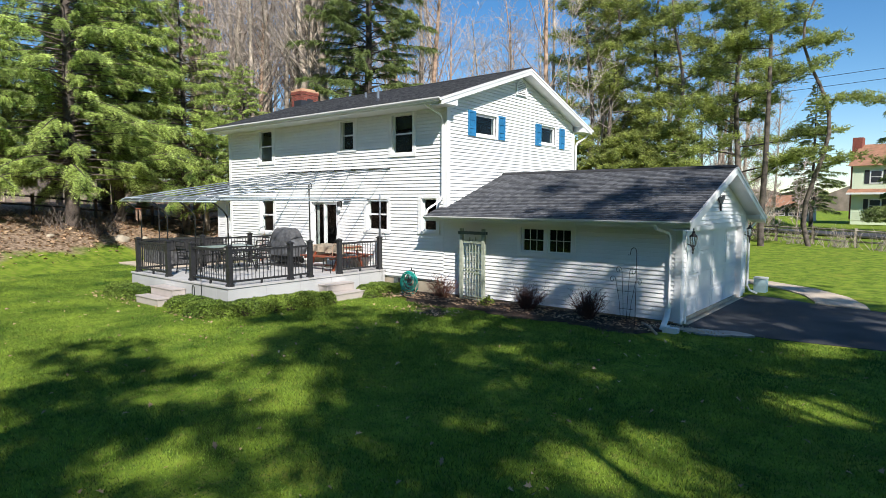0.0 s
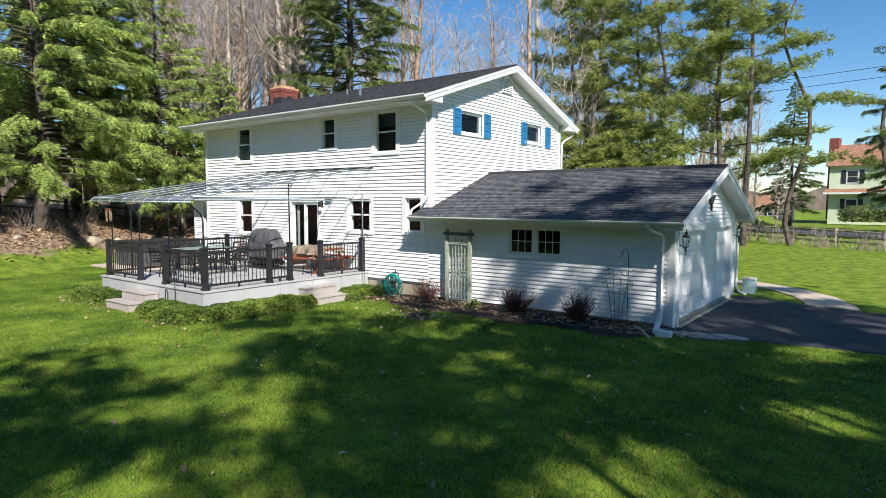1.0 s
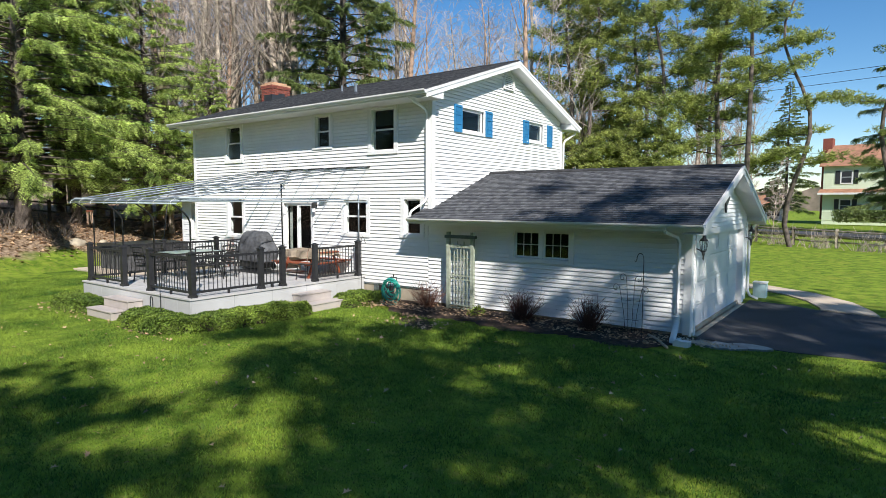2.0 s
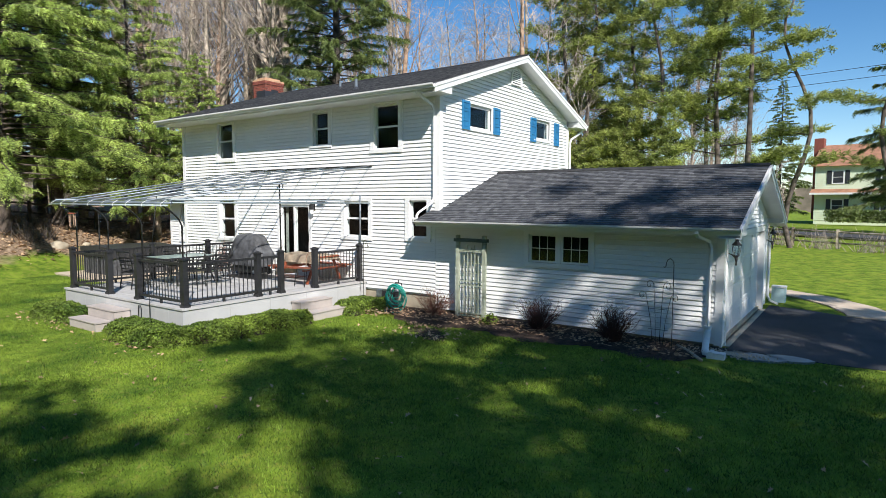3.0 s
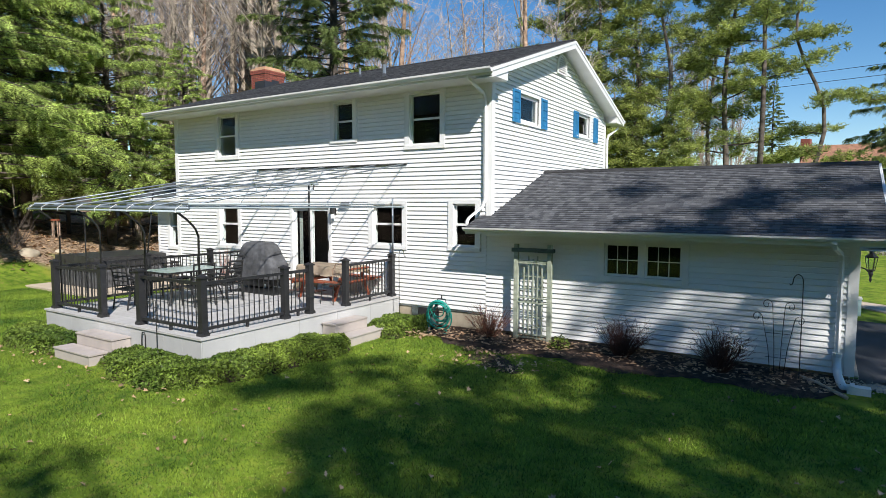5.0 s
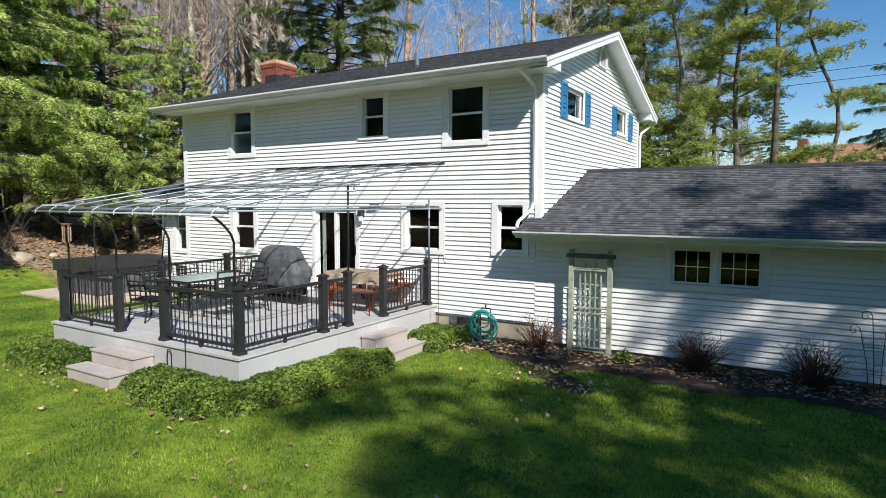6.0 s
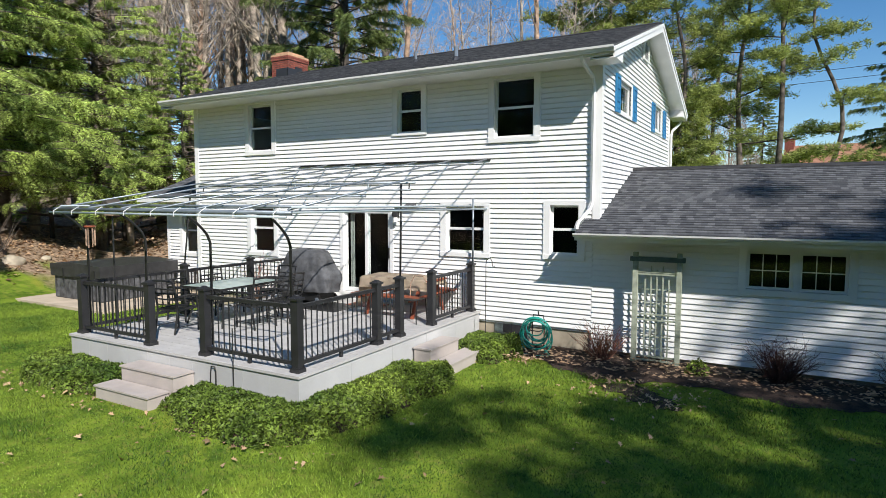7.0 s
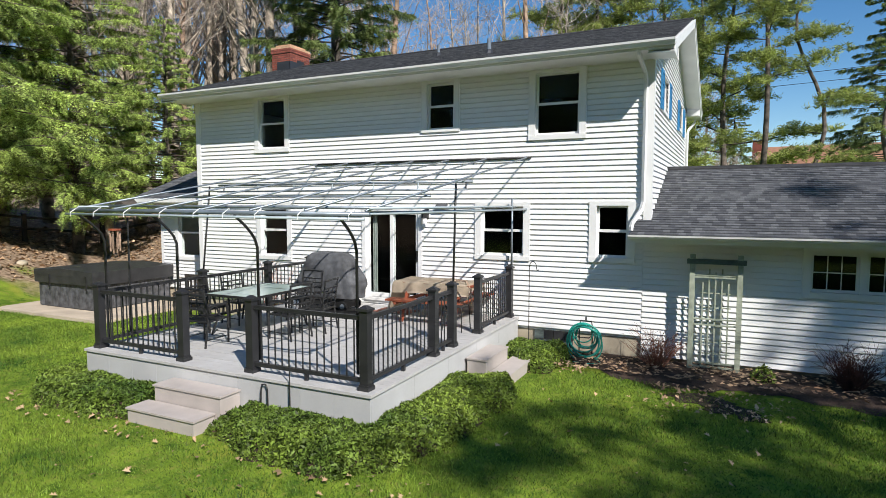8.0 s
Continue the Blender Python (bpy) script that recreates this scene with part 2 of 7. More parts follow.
# ---- the house: plan ----
HX0, HX1, HY0, HY1 = -22.0, -10.8, 13.45, 21.2
HZ0, HSOF = 0.45, 5.45                 # foot of the siding, soffit
HRIDGE_Y, HRIDGE_Z, HSLOPE = 17.33, 7.12, 0.333
GX1, GY1 = -4.2, 19.35                 # garage
GZ0, GSOF = 0.10, 2.30
GRIDGE_Y, GRIDGE_Z, GSLOPE = 16.4, 3.66, 0.36
COURSE = 0.1016
# openings: x0, x1, z0, z1 of the sash hole on the rear wall
REAR = {
    "upper_a": (-19.93, -19.12, 4.22, 5.38), "upper_b": (-15.31, -14.68, 4.44, 5.38), "upper_c": (-12.95, -12.09, 4.22, 5.38),
    "lower_a": (-19.93, -19.10, 1.62, 2.85), "lower_b": (-14.07, -13.16, 1.86, 2.83), "lower_c": (-11.74, -11.16, 1.90, 2.85),
    "slider": (-16.87, -15.52, 0.78, 2.72),
}
GARAGE_WIN = (-8.27, -6.82, 1.45, 2.09)
SIDE = {"gable_a": (14.60, 15.90, 4.77, 5.42), "gable_b": (18.55, 19.70, 4.82, 5.45)}
GDOOR = (13.85, 18.75, 0.02, 2.10)


def wall_core(name, axis, at, thick, a0, a1, z0, z1, holes, label):
    bm = bmesh.new()
    for a, b, c, d in cells(a0, a1, z0, z1, holes):
        if axis == "y":
            box(bm, a, at, c, b, at + thick, d)
        else:
            box(bm, at - thick, a, c, at, b, d)
    return structure(part(name, bm, M_SIDING), label, "wall")


def siding(wall, axis, at, a0, a1, z0, z1, holes, top=None):
    """Lapped boards on a wall, one object a course; top(a) trims the ends to a gable."""
    n = 0
    z = z0
    while z < z1 - 0.02:
        zt = min(z + COURSE, z1)
        lo, hi = a0, a1
        if top:
            lo, hi = top(zt)
            if hi - lo < 0.1:
                break
        cuts = sorted((h[0], h[1]) for h in holes if h[2] < zt - 0.01 and h[3] > z + 0.01)
        spans, s = [], lo
        for c in cuts:
            if c[0] > s:
                spans.append((s, min(c[0], hi)))
            s = max(s, c[1])
        if s < hi:
            spans.append((s, hi))
        bm = bmesh.new()
        for p, q in spans:
            if q - p < 0.02:
                continue
            sgn = -1 if axis == "y" else 1
            prof = [(at + sgn * p[0], p[1]) for p in ((0.002, z), (0.036, z), (0.035, z + 0.008), (0.014, max(z + 0.009, zt - 0.018)), (0.003, max(z + 0.010, zt - 0.016)), (0.003, zt), (0.002, zt))]
            if axis == "y":
                prism(bm, prof, "x", p, q)
            else:
                prism(bm, prof, "y", p, q)
        if bm.verts:
            part("siding_board", bm, M_SIDING, wall)
        else:
            bm.free()
        z, n = z + COURSE, n + 1


def double_hung(x0, x1, z0, z1, y, label, trim=0.13, curtain=False, drop=0.10):
    """A double-hung window in a wall that faces -y: casing, sill, two sashes, glass."""
    w = structure(thing("window", label, "window", at=(0, 0, 0)), label, "window")
    f = y - 0.050
    bm = boxes((x0 - trim, f, z1 - 0.004, x1 + trim, y + 0.05, z1 + trim * 0.6), (x0 - trim, f, z0 - 0.02, x0 + 0.004, y + 0.05, z1 - 0.004), (x1 - 0.004, f, z0 - 0.02, x1 + trim, y + 0.05, z1 - 0.004))
    part("casing", bm, M_TRIM, w, bevel=0.004)
    part("sill", boxes((x0 - trim, f - 0.012, z0 - 0.02 - drop, x1 + trim, y + 0.05, z0 - 0.02)), M_TRIM, w, bevel=0.006)
    zm = (z0 + z1) / 2
    for nm, a, b, yy in (("lower_sash", z0 - 0.02, zm + 0.02, y + 0.02), ("upper_sash", zm - 0.02, z1, y + 0.055)):
        r = 0.045
        sash = part(nm, boxes((x0, yy, a, x0 + r, yy + 0.03, b), (x1 - r, yy, a, x1, yy + 0.03, b), (x0 + r, yy, a, x1 - r, yy + 0.03, a + r), (x0 + r, yy, b - r, x1 - r, yy + 0.03, b)), M_TRIM, w, bevel=0.003)
        part("pane", boxes((x0 + r, yy + 0.012, a + r, x1 - r, yy + 0.018, b - r)), M_GLASS, sash).visible_shadow = False
    if curtain:
        part("curtain", boxes((x0 - 0.05, y + 0.28, z0, x1 + 0.05, y + 0.30, z1 + 0.1)), M_BLIND, w)
    return w


# ---- ground ----
def height(x, y):
    """The lawn is flat; the wood behind and beyond the house's far end rises."""
    d = max(0.0, -27.5 - x - 0.5 * (y - 11), min(y - 15.5, -24.8 - x))
    z = 2.7 * (1 - math.exp(-d / 6.5))
    e = max(0.0, y - 27)
    return z + min(1.2, e * 0.02) * (1 if x < -12 else 0.4)


def grid_mesh(name, xs, ys, fz, material):
    bm = bmesh.new()
    rows = [[bm.verts.new((x, y, fz(x, y))) for x in xs] for y in ys]
    for r0, r1 in zip(rows, rows[1:]):
        for i in range(len(xs) - 1):
            bm.faces.new((r0[i], r0[i + 1], r1[i + 1], r1[i]))
    return part(name, bm, material, smooth=True)


def ground_mat():
    """Turf that gives way to leaf litter in the wood."""
    m = mat("turf_and_litter", (0.17, 0.235, 0.026), 0.95, vary=0.3, scale=2.2, fine=40, bump=0.7, second=(0.07, 0.132, 0.013), spec=0.1, dist=0.03)
    nt = m.node_tree
    N, K = nt.nodes, nt.links.new
    b = N["Principled BSDF"]
    turf = b.inputs["Base Color"].links[0].from_socket
    co = N.new("ShaderNodeTexCoord")
    # thatch showing through thin turf, in small tufts and wide patches
    for size, lo, hi, tone in ((7.0, 0.52, 0.66, (0.24, 0.23, 0.06, 1)), (0.9, 0.54, 0.70, (0.28, 0.29, 0.045, 1)), (3.1, 0.55, 0.64, (0.036, 0.09, 0.011, 1))):
        tx, ramp, mixed = N.new("ShaderNodeTexNoise"), N.new("ShaderNodeMapRange"), N.new("ShaderNodeMix")
        tx.inputs["Scale"].default_value, tx.inputs["Detail"].default_value, tx.inputs["Roughness"].default_value = size, 6, 0.7
        K(co.outputs["Object"], tx.inputs[0])
        ramp.inputs[1].default_value, ramp.inputs[2].default_value, ramp.inputs[4].default_value = lo, hi, 0.75
        K(tx.outputs[0], ramp.inputs[0])
        mixed.data_type = "RGBA"
        K(ramp.outputs[0], mixed.inputs[0])
        K(turf, mixed.inputs[6])
        mixed.inputs[7].default_value = tone
        turf = mixed.outputs[2]
    nz = N.new("ShaderNodeTexNoise")
    nz.inputs["Scale"].default_value, nz.inputs["Detail"].default_value = 6, 8
    K(co.outputs["Object"], nz.inputs[0])
    rp = N.new("ShaderNodeValToRGB")
    rp.color_ramp.elements[0].color, rp.color_ramp.elements[1].color = (0.10, 0.065, 0.04, 1), (0.46, 0.34, 0.24, 1)
    rp.color_ramp.elements[0].position, rp.color_ramp.elements[1].position = 0.3, 0.72
    K(nz.outputs[0], rp.inputs[0])
    sep = N.new("ShaderNodeSeparateXYZ")
    K(co.outputs["Object"], sep.inputs[0])
    # the wood's edge runs past the hot tub and behind the wing
    d = N.new("ShaderNodeMath")
    d.operation, d.inputs[1].default_value, d.inputs[2].default_value = "MULTIPLY_ADD", -1.0, -25.0
    K(sep.outputs[0], d.inputs[0])
    d2 = N.new("ShaderNodeMath")
    d2.operation, d2.inputs[1].default_value = "MULTIPLY_ADD", -0.5
    K(sep.outputs[1], d2.inputs[0])
    K(d.outputs[0], d2.inputs[2])
    wob = N.new("ShaderNodeTexNoise")
    wob.inputs["Scale"].default_value = 0.5
    K(co.outputs["Object"], wob.inputs[0])
    d3 = N.new("ShaderNodeMath")
    d3.operation, d3.inputs[1].default_value = "MULTIPLY_ADD", 5.0
    K(wob.outputs[0], d3.inputs[0])
    behind, west, both, edge = (N.new("ShaderNodeMath") for _ in range(4))
    behind.operation, behind.inputs[1].default_value = "SUBTRACT", 15.0
    K(sep.outputs[1], behind.inputs[0])
    west.operation, west.inputs[1].default_value, west.inputs[2].default_value = "MULTIPLY_ADD", -1.0, -24.0
    K(sep.outputs[0], west.inputs[0])
    both.operation, edge.operation = "MINIMUM", "MAXIMUM"
    K(behind.outputs[0], both.inputs[0]), K(west.outputs[0], both.inputs[1])
    K(both.outputs[0], edge.inputs[0]), K(d2.outputs[0], edge.inputs[1])
    K(edge.outputs[0], d3.inputs[2])
    mr = N.new("ShaderNodeMapRange")
    mr.inputs[1].default_value, mr.inputs[2].default_value = 0.8, 1.6
    K(d3.outputs[0], mr.inputs[0])
    mx = N.new("ShaderNodeMix")
    mx.data_type = "RGBA"
    K(mr.outputs[0], mx.inputs[0])
    K(turf, mx.inputs[6])
    K(rp.outputs[0], mx.inputs[7])
    K(mx.outputs[2], b.inputs["Base Color"])
    return m


M_TURF = ground_mat()
gx = [-600, -300, -150, -90, -70] + [-60 + 1.5 * i for i in range(60)] + [35, 60, 120, 300, 600]
gy = [-600, -200, -60, -30] + [-20 + 1.5 * i for i in range(60)] + [80, 110, 160, 300, 800]
structure(grid_mesh("ground", gx, gy, height, M_TURF), "green mown lawn running into leaf litter under the trees", "lawn")

# ---- house shell ----
rear_holes = list(REAR.values())
wall_rear = wall_core("wall_rear", "y", HY0, 0.16, HX0, HX1, HZ0 - 0.05, HSOF, rear_holes, "white vinyl clapboard rear wall of the house")
siding(wall_rear, "y", HY0, HX0 + 0.09, HX1 - 0.09, HZ0, HSOF, rear_holes)
side_holes = list(SIDE.values())
wall_side = wall_core("wall_side", "x", HX1, 0.16, HY0 + 0.16, HY1, HZ0 - 0.05, HSOF, side_holes, "white vinyl clapboard gable wall with two small windows")


def gable_top(ridge_y, ridge_z, slope, drop):
    def f(z):
        h = (ridge_z - drop - z) / slope
        return ridge_y - h, ridge_y + h
    return f


bm = bmesh.new()
apex = HRIDGE_Z - 0.16
prism(bm, [(HY0, HSOF), (HY1, HSOF), (HY1, HSOF + 0.06), (HRIDGE_Y, apex), (HY0, HSOF + 0.06)], "x", HX1 - 0.16, HX1)
structure(part("wall_gable", bm, M_SIDING), "white gable above the upper windows", "wall")
gt = gable_top(HRIDGE_Y, HRIDGE_Z, HSLOPE, 0.12)
siding(wall_side, "x", HX1, HY0 + 0.09, HY1 - 0.09, HZ0, 7.0, side_holes,
       top=lambda z: (max(HY0 + 0.09, gt(z)[0]), min(HY1 - 0.09, gt(z)[1])))
wall_far = wall_core("wall_far", "x", HX0 + 0.16, 0.16, HY0 + 0.16, HY1, HZ0 - 0.05, HSOF, [], "white clapboard end wall")
bm = bmesh.new()
prism(bm, [(HY0, HSOF), (HY1, HSOF), (HRIDGE_Y, apex)], "x", HX0, HX0 + 0.16)
structure(part("wall_far_gable", bm, M_SIDING), "white far gable", "wall")
wall_core("wall_front", "y", HY1 - 0.16, 0.16, HX0 + 0.16, HX1 - 0.16, HZ0 - 0.05, HSOF, [], "white front wall of the house")
structure(part("foundation", boxes((HX0 + 0.02, HY0 + 0.03, -0.4, HX1 - 0.02, HY1 - 0.03, HZ0 - 0.05)), M_CONC), "bare tan concrete foundation", "foundation")
# floors, ceiling and inner wall coloured near black so the panes look dark
structure(part("floor_lower", boxes((HX0 + 0.16, HY0 + 0.16, HZ0 + 0.1, HX1 - 0.16, HY1 - 0.16, HZ0 + 0.25)), M_DARKROOM), "floor inside the house, coloured near black for shade", "floor")
structure(part("floor_upper", boxes((HX0 + 0.16, HY0 + 0.16, 3.05, HX1 - 0.16, HY1 - 0.16, 3.3)), M_DARKROOM), "floor between the storeys", "floor")
structure(part("ceiling", boxes((HX0 + 0.16, HY0 + 0.16, HSOF + 0.01, HX1 - 0.16, HY1 - 0.16, HSOF + 0.05)), M_DARKROOM), "ceiling of the upper rooms", "ceiling")
structure(part("wall_inner", boxes((HX0 + 0.16, HY0 + 3.2, HZ0, HX1 - 0.16, HY0 + 3.3, HSOF)), M_DARKROOM), "inner wall coloured near black for shade", "wall")
# corner boards
for nm, x, y in (("a", HX1, HY0), ("b", HX0, HY0), ("c", HX1, HY1)):
    s = 1 if x == HX1 else -1
    sy = -1 if y == HY0 else 1
    z0 = HZ0 - 0.02 if nm == "b" else 2.32
    bm = boxes((min(x - s * 0.10, x + s * 0.042), min(y, y + sy * 0.042), z0, max(x - s * 0.10, x + s * 0.042), max(y, y + sy * 0.042), HSOF),
               (min(x, x + s * 0.042), min(y, y - sy * 0.10), z0, max(x, x + s * 0.042), max(y, y - sy * 0.10), HSOF))
    structure(part("corner_board", bm, M_TRIM), "white vinyl corner board of the house", "trim")


def gable_roof(name, x0, x1, ridge_y, ridge_z, slope, half, thick, label, exposure=0.115):
    """Two pitches with stepped shingle courses, one object a course."""
    roof = structure(thing(name, label, "roof"), label, "roof")
    c, s = math.cos(math.atan(slope)), math.sin(math.atan(slope))
    for side in (-1, 1):
        bm = bmesh.new()
        e = (ridge_y + side * half, ridge_z - slope * half)
        prism(bm, [(ridge_y, ridge_z - 0.02), (e[0], e[1] - 0.02), (e[0], e[1] - thick), (ridge_y, ridge_z - thick)], "x", x0, x1)
        part("sheathing", bm, M_TRIM, roof)
        run = half / c
        n = int(run / exposure)
        for i in range(n + 1):
            d0, d1 = max(0.0, run - (i + 1) * exposure), run - i * exposure
            if side == 1 and i > 0:
                if i > 1:
                    continue
                d0 = 0.0
            def at(d, lift):
                return (ridge_y + side * (d * c + lift * s), ridge_z - d * s + lift * c)
            j = random.uniform(0, 0.004)
            bm = bmesh.new()
            prism(bm, [at(d0, 0.001), at(d1 + 0.01, 0.001), at(d1 + 0.01, 0.018 + j), at(d0, 0.004)], "x", x0 + 0.012, x1 - 0.012)
            part("shingle_course", bm, M_SHINGLE, roof)
    bm = bmesh.new()
    prism(bm, [(ridge_y - 0.16, ridge_z - 0.16 * slope + 0.012), (ridge_y, ridge_z + 0.01), (ridge_y + 0.16, ridge_z - 0.16 * slope + 0.012),
               (ridge_y + 0.16, ridge_z - 0.16 * slope + 0.035), (ridge_y, ridge_z + 0.045), (ridge_y - 0.16, ridge_z - 0.16 * slope + 0.035)], "x", x0, x1)
    part("ridge_cap", bm, M_RIDGE, roof)
    return roof


HOH = 0.40                             # rake overhang
main_roof = gable_roof("house_roof", HX0 - HOH, HX1 + HOH, HRIDGE_Y, HRIDGE_Z, HSLOPE, 4.64, 0.14, "low-pitched roof of charcoal asphalt shingles")
GOH = 0.38
garage_roof = gable_roof("garage_roof", HX1 - 0.25, GX1 + GOH, GRIDGE_Y, GRIDGE_Z, GSLOPE, 3.62, 0.14, "low garage roof of charcoal asphalt shingles")


def eaves(roof, x0, x1, ridge_y, ridge_z, slope, half, wall_y, soffit_z, near, deep=0.8):
    """Fascia, gutter, soffit and rake boards."""
    side = -1 if near else 1
    ey = ridge_y + side * half
    ez = ridge_z - slope * half
    lo, hi = sorted((ey + side * 0.004, ey - side * 0.03))
    part("fascia", boxes((x0 + 0.03, lo, soffit_z - 0.02, x1 - 0.03, hi, ez - 0.02)), M_ALU, roof)
    lo, hi = sorted((ey - side * 0.02, wall_y))
    sof = part("soffit", boxes((x0 + 0.03, lo, soffit_z - 0.015, x1 - 0.03, hi, soffit_z)), M_ALU, roof)
    # K-shaped gutter
    g = [(ey, ez - 0.015), (ey, ez - 0.12), (ey + side * 0.07, ez - 0.125), (ey + side * 0.085, ez - 0.09), (ey + side * 0.115, ez - 0.05), (ey + side * 0.12, ez - 0.005), (ey + side * 0.105, ez - 0.005), (ey + side * 0.10, ez - 0.045), (ey + side * 0.02, ez - 0.06)]
    g = [(p[0] + side * 0.008, ez + (p[1] - ez) * deep) for p in g]
    bm = bmesh.new()
    prism(bm, g, "x", x0 + 0.0, x1 + 0.03)
    part("gutter", bm, M_ALU, roof, "white aluminium gutter")


def rakes(roof, xe, ridge_y, ridge_z, slope, half, wall_x, drop=0.20, box_end=0.5):
    """Rake boards and sloping soffit on one gable end, with boxed eave returns."""
    s = 1 if xe > wall_x else -1
    for side in (-1, 1):
        e = ridge_y + side * half
        ez = ridge_z - slope * half
        for nm, dx0, dx1, up, dn in (("rake_board", 0.0, 0.022, -0.012, drop), ("rake_trim", 0.022, 0.04, -0.006, 0.075)):
            bm = bmesh.new()
            prism(bm, [(ridge_y, ridge_z - up * -1), (e, ez - up * -1), (e, ez - dn), (ridge_y, ridge_z - dn)], "x", xe + s * dx0, xe + s * dx1)
            part(nm, bm, M_TRIM, roof)
        bm = bmesh.new()
        prism(bm, [(ridge_y, ridge_z - drop + 0.02), (e, ez - drop + 0.02), (e, ez - drop + 0.005), (ridge_y, ridge_z - drop + 0.005)], "x", min(wall_x, xe), max(wall_x, xe))
        part("rake_soffit", bm, M_ALU, roof)


def returns(roof, xe, wall_x, ridge_y, ridge_z, slope, half, soffit_z, walls):
    for side, wy in zip((-1, 1), walls):
        e, ez = ridge_y + side * half, ridge_z - slope * half
        zt = ez + slope * abs(e - wy)
        bm = bmesh.new()
        f = e - side * 0.034
        prism(bm, [(f, ez - 0.03), (f, soffit_z - 0.026), (wy + side * 0.02, soffit_z - 0.026), (wy + side * 0.02, zt - 0.05)], "x", min(wall_x + 0.005, xe - 0.003), max(wall_x + 0.005, xe - 0.003))
        part("eave_return", bm, M_TRIM, roof)


eaves(main_roof, HX0 - HOH, HX1 + HOH, HRIDGE_Y, HRIDGE_Z, HSLOPE, 4.64, HY0, HSOF, True)
eaves(main_roof, HX0 - HOH, HX1 + HOH, HRIDGE_Y, HRIDGE_Z, HSLOPE, 4.64, HY1, HSOF, False)
rakes(main_roof, HX1 + HOH, HRIDGE_Y, HRIDGE_Z, HSLOPE, 4.64, HX1)
rakes(main_roof, HX0 - HOH, HRIDGE_Y, HRIDGE_Z, HSLOPE, 4.64, HX0)
returns(main_roof, HX1 + HOH, HX1, HRIDGE_Y, HRIDGE_Z, HSLOPE, 4.64, HSOF, (HY0, HY1))
eaves(garage_roof, HX1 - 0.25, GX1 + GOH, GRIDGE_Y, GRIDGE_Z, GSLOPE, 3.62, HY0, GSOF, True, 0.62)
eaves(garage_roof, HX1 + 0.03, GX1 + GOH, GRIDGE_Y, GRIDGE_Z, GSLOPE, 3.62, GY1, GSOF, False, 0.62)
rakes(garage_roof, GX1 + GOH, GRIDGE_Y, GRIDGE_Z, GSLOPE, 3.62, GX1)
returns(garage_roof, GX1 + GOH, GX1, GRIDGE_Y, GRIDGE_Z, GSLOPE, 3.62, GSOF, (HY0, GY1))

# ---- garage shell ----
wall_garage = wall_core("wall_garage_rear", "y", HY0, 0.14, HX1, GX1, GZ0, GSOF + 0.2, [GARAGE_WIN], "white vinyl clapboard rear wall of the garage")
siding(wall_garage, "y", HY0, HX1 - 0.085, GX1 - 0.09, GZ0 + 0.005, GSOF, [GARAGE_WIN])
wall_gdoor = wall_core("wall_garage_end", "x", GX1, 0.14, HY0 + 0.14, GY1, GZ0 - 0.1, GSOF, [GDOOR], "white clapboard garage end wall round the big door")
bm = bmesh.new()
prism(bm, [(HY0, GSOF), (GY1, GSOF), (GY1, GSOF + 0.12), (GRIDGE_Y, GRIDGE_Z - 0.16), (HY0, GSOF + 0.12)], "x", GX1 - 0.14, GX1)
structure(part("wall_garage_gable", bm, M_SIDING), "white garage gable", "wall")
ggt = gable_top(GRIDGE_Y, GRIDGE_Z, GSLOPE, 0.12)
siding(wall_gdoor, "x", GX1, HY0 + 0.09, GY1 - 0.09, GZ0, 3.6, [(GDOOR[0] - 0.12, GDOOR[1] + 0.12, -1, GDOOR[3] + 0.12)],
       top=lambda z: (max(HY0 + 0.09, ggt(z)[0]), min(GY1 - 0.09, ggt(z)[1])))
FRONT_WIN = (-8.0, -6.6, 1.2, 2.0)
wall_core("wall_garage_front", "y", GY1 - 0.14, 0.14, HX1, GX1 - 0.14, GZ0 - 0.1, GSOF + 0.2, [FRONT_WIN], "white front wall of the garage")
structure(part("foundation_garage", boxes((HX1, HY0 + 0.04, -0.4, GX1 - 0.03, GY1 - 0.04, GZ0 - 0.002)), M_CONC), "concrete footing of the garage", "foundation")
# added near-black sheets keep the garage dark behind its window
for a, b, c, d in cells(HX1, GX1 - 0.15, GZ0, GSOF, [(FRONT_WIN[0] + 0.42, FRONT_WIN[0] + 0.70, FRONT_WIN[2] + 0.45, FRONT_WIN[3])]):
    structure(part("garage_lining", boxes((a, GY1 - 0.2, c, b, GY1 - 0.16, d)), M_DARKROOM), "near-black sheet added inside the garage's front wall", "wall")
structure(part("garage_lining", boxes((HX1 + 0.01, HY0 + 0.15, GZ0, HX1 + 0.05, GY1 - 0.21, GSOF)), M_DARKROOM), "near-black sheet added against the house", "wall")
structure(part("garage_floor", boxes((HX1 + 0.06, HY0 + 0.15, GZ0 - 0.001, GX1 - 0.15, GY1 - 0.21, GZ0 + 0.02)), M_DARKROOM), "floor sheet inside the garage, coloured near black for shade", "floor")
structure(part("garage_ceiling", boxes((HX1, HY0 + 0.14, GSOF + 0.02, GX1 - 0.14, GY1 - 0.14, GSOF + 0.06)), M_DARKROOM), "ceiling inside the garage", "ceiling")
for x, y, sy in ((GX1, HY0, -1), (GX1, GY1, 1)):
    bm = boxes((x - 0.10, min(y, y + sy * 0.042), GZ0 - 0.02, x + 0.042, max(y, y + sy * 0.042), GSOF), (x, min(y, y - sy * 0.10), GZ0 - 0.02, x + 0.042, max(y, y - sy * 0.10), GSOF))
    structure(part("corner_board", bm, M_TRIM), "white vinyl corner board of the garage", "trim")

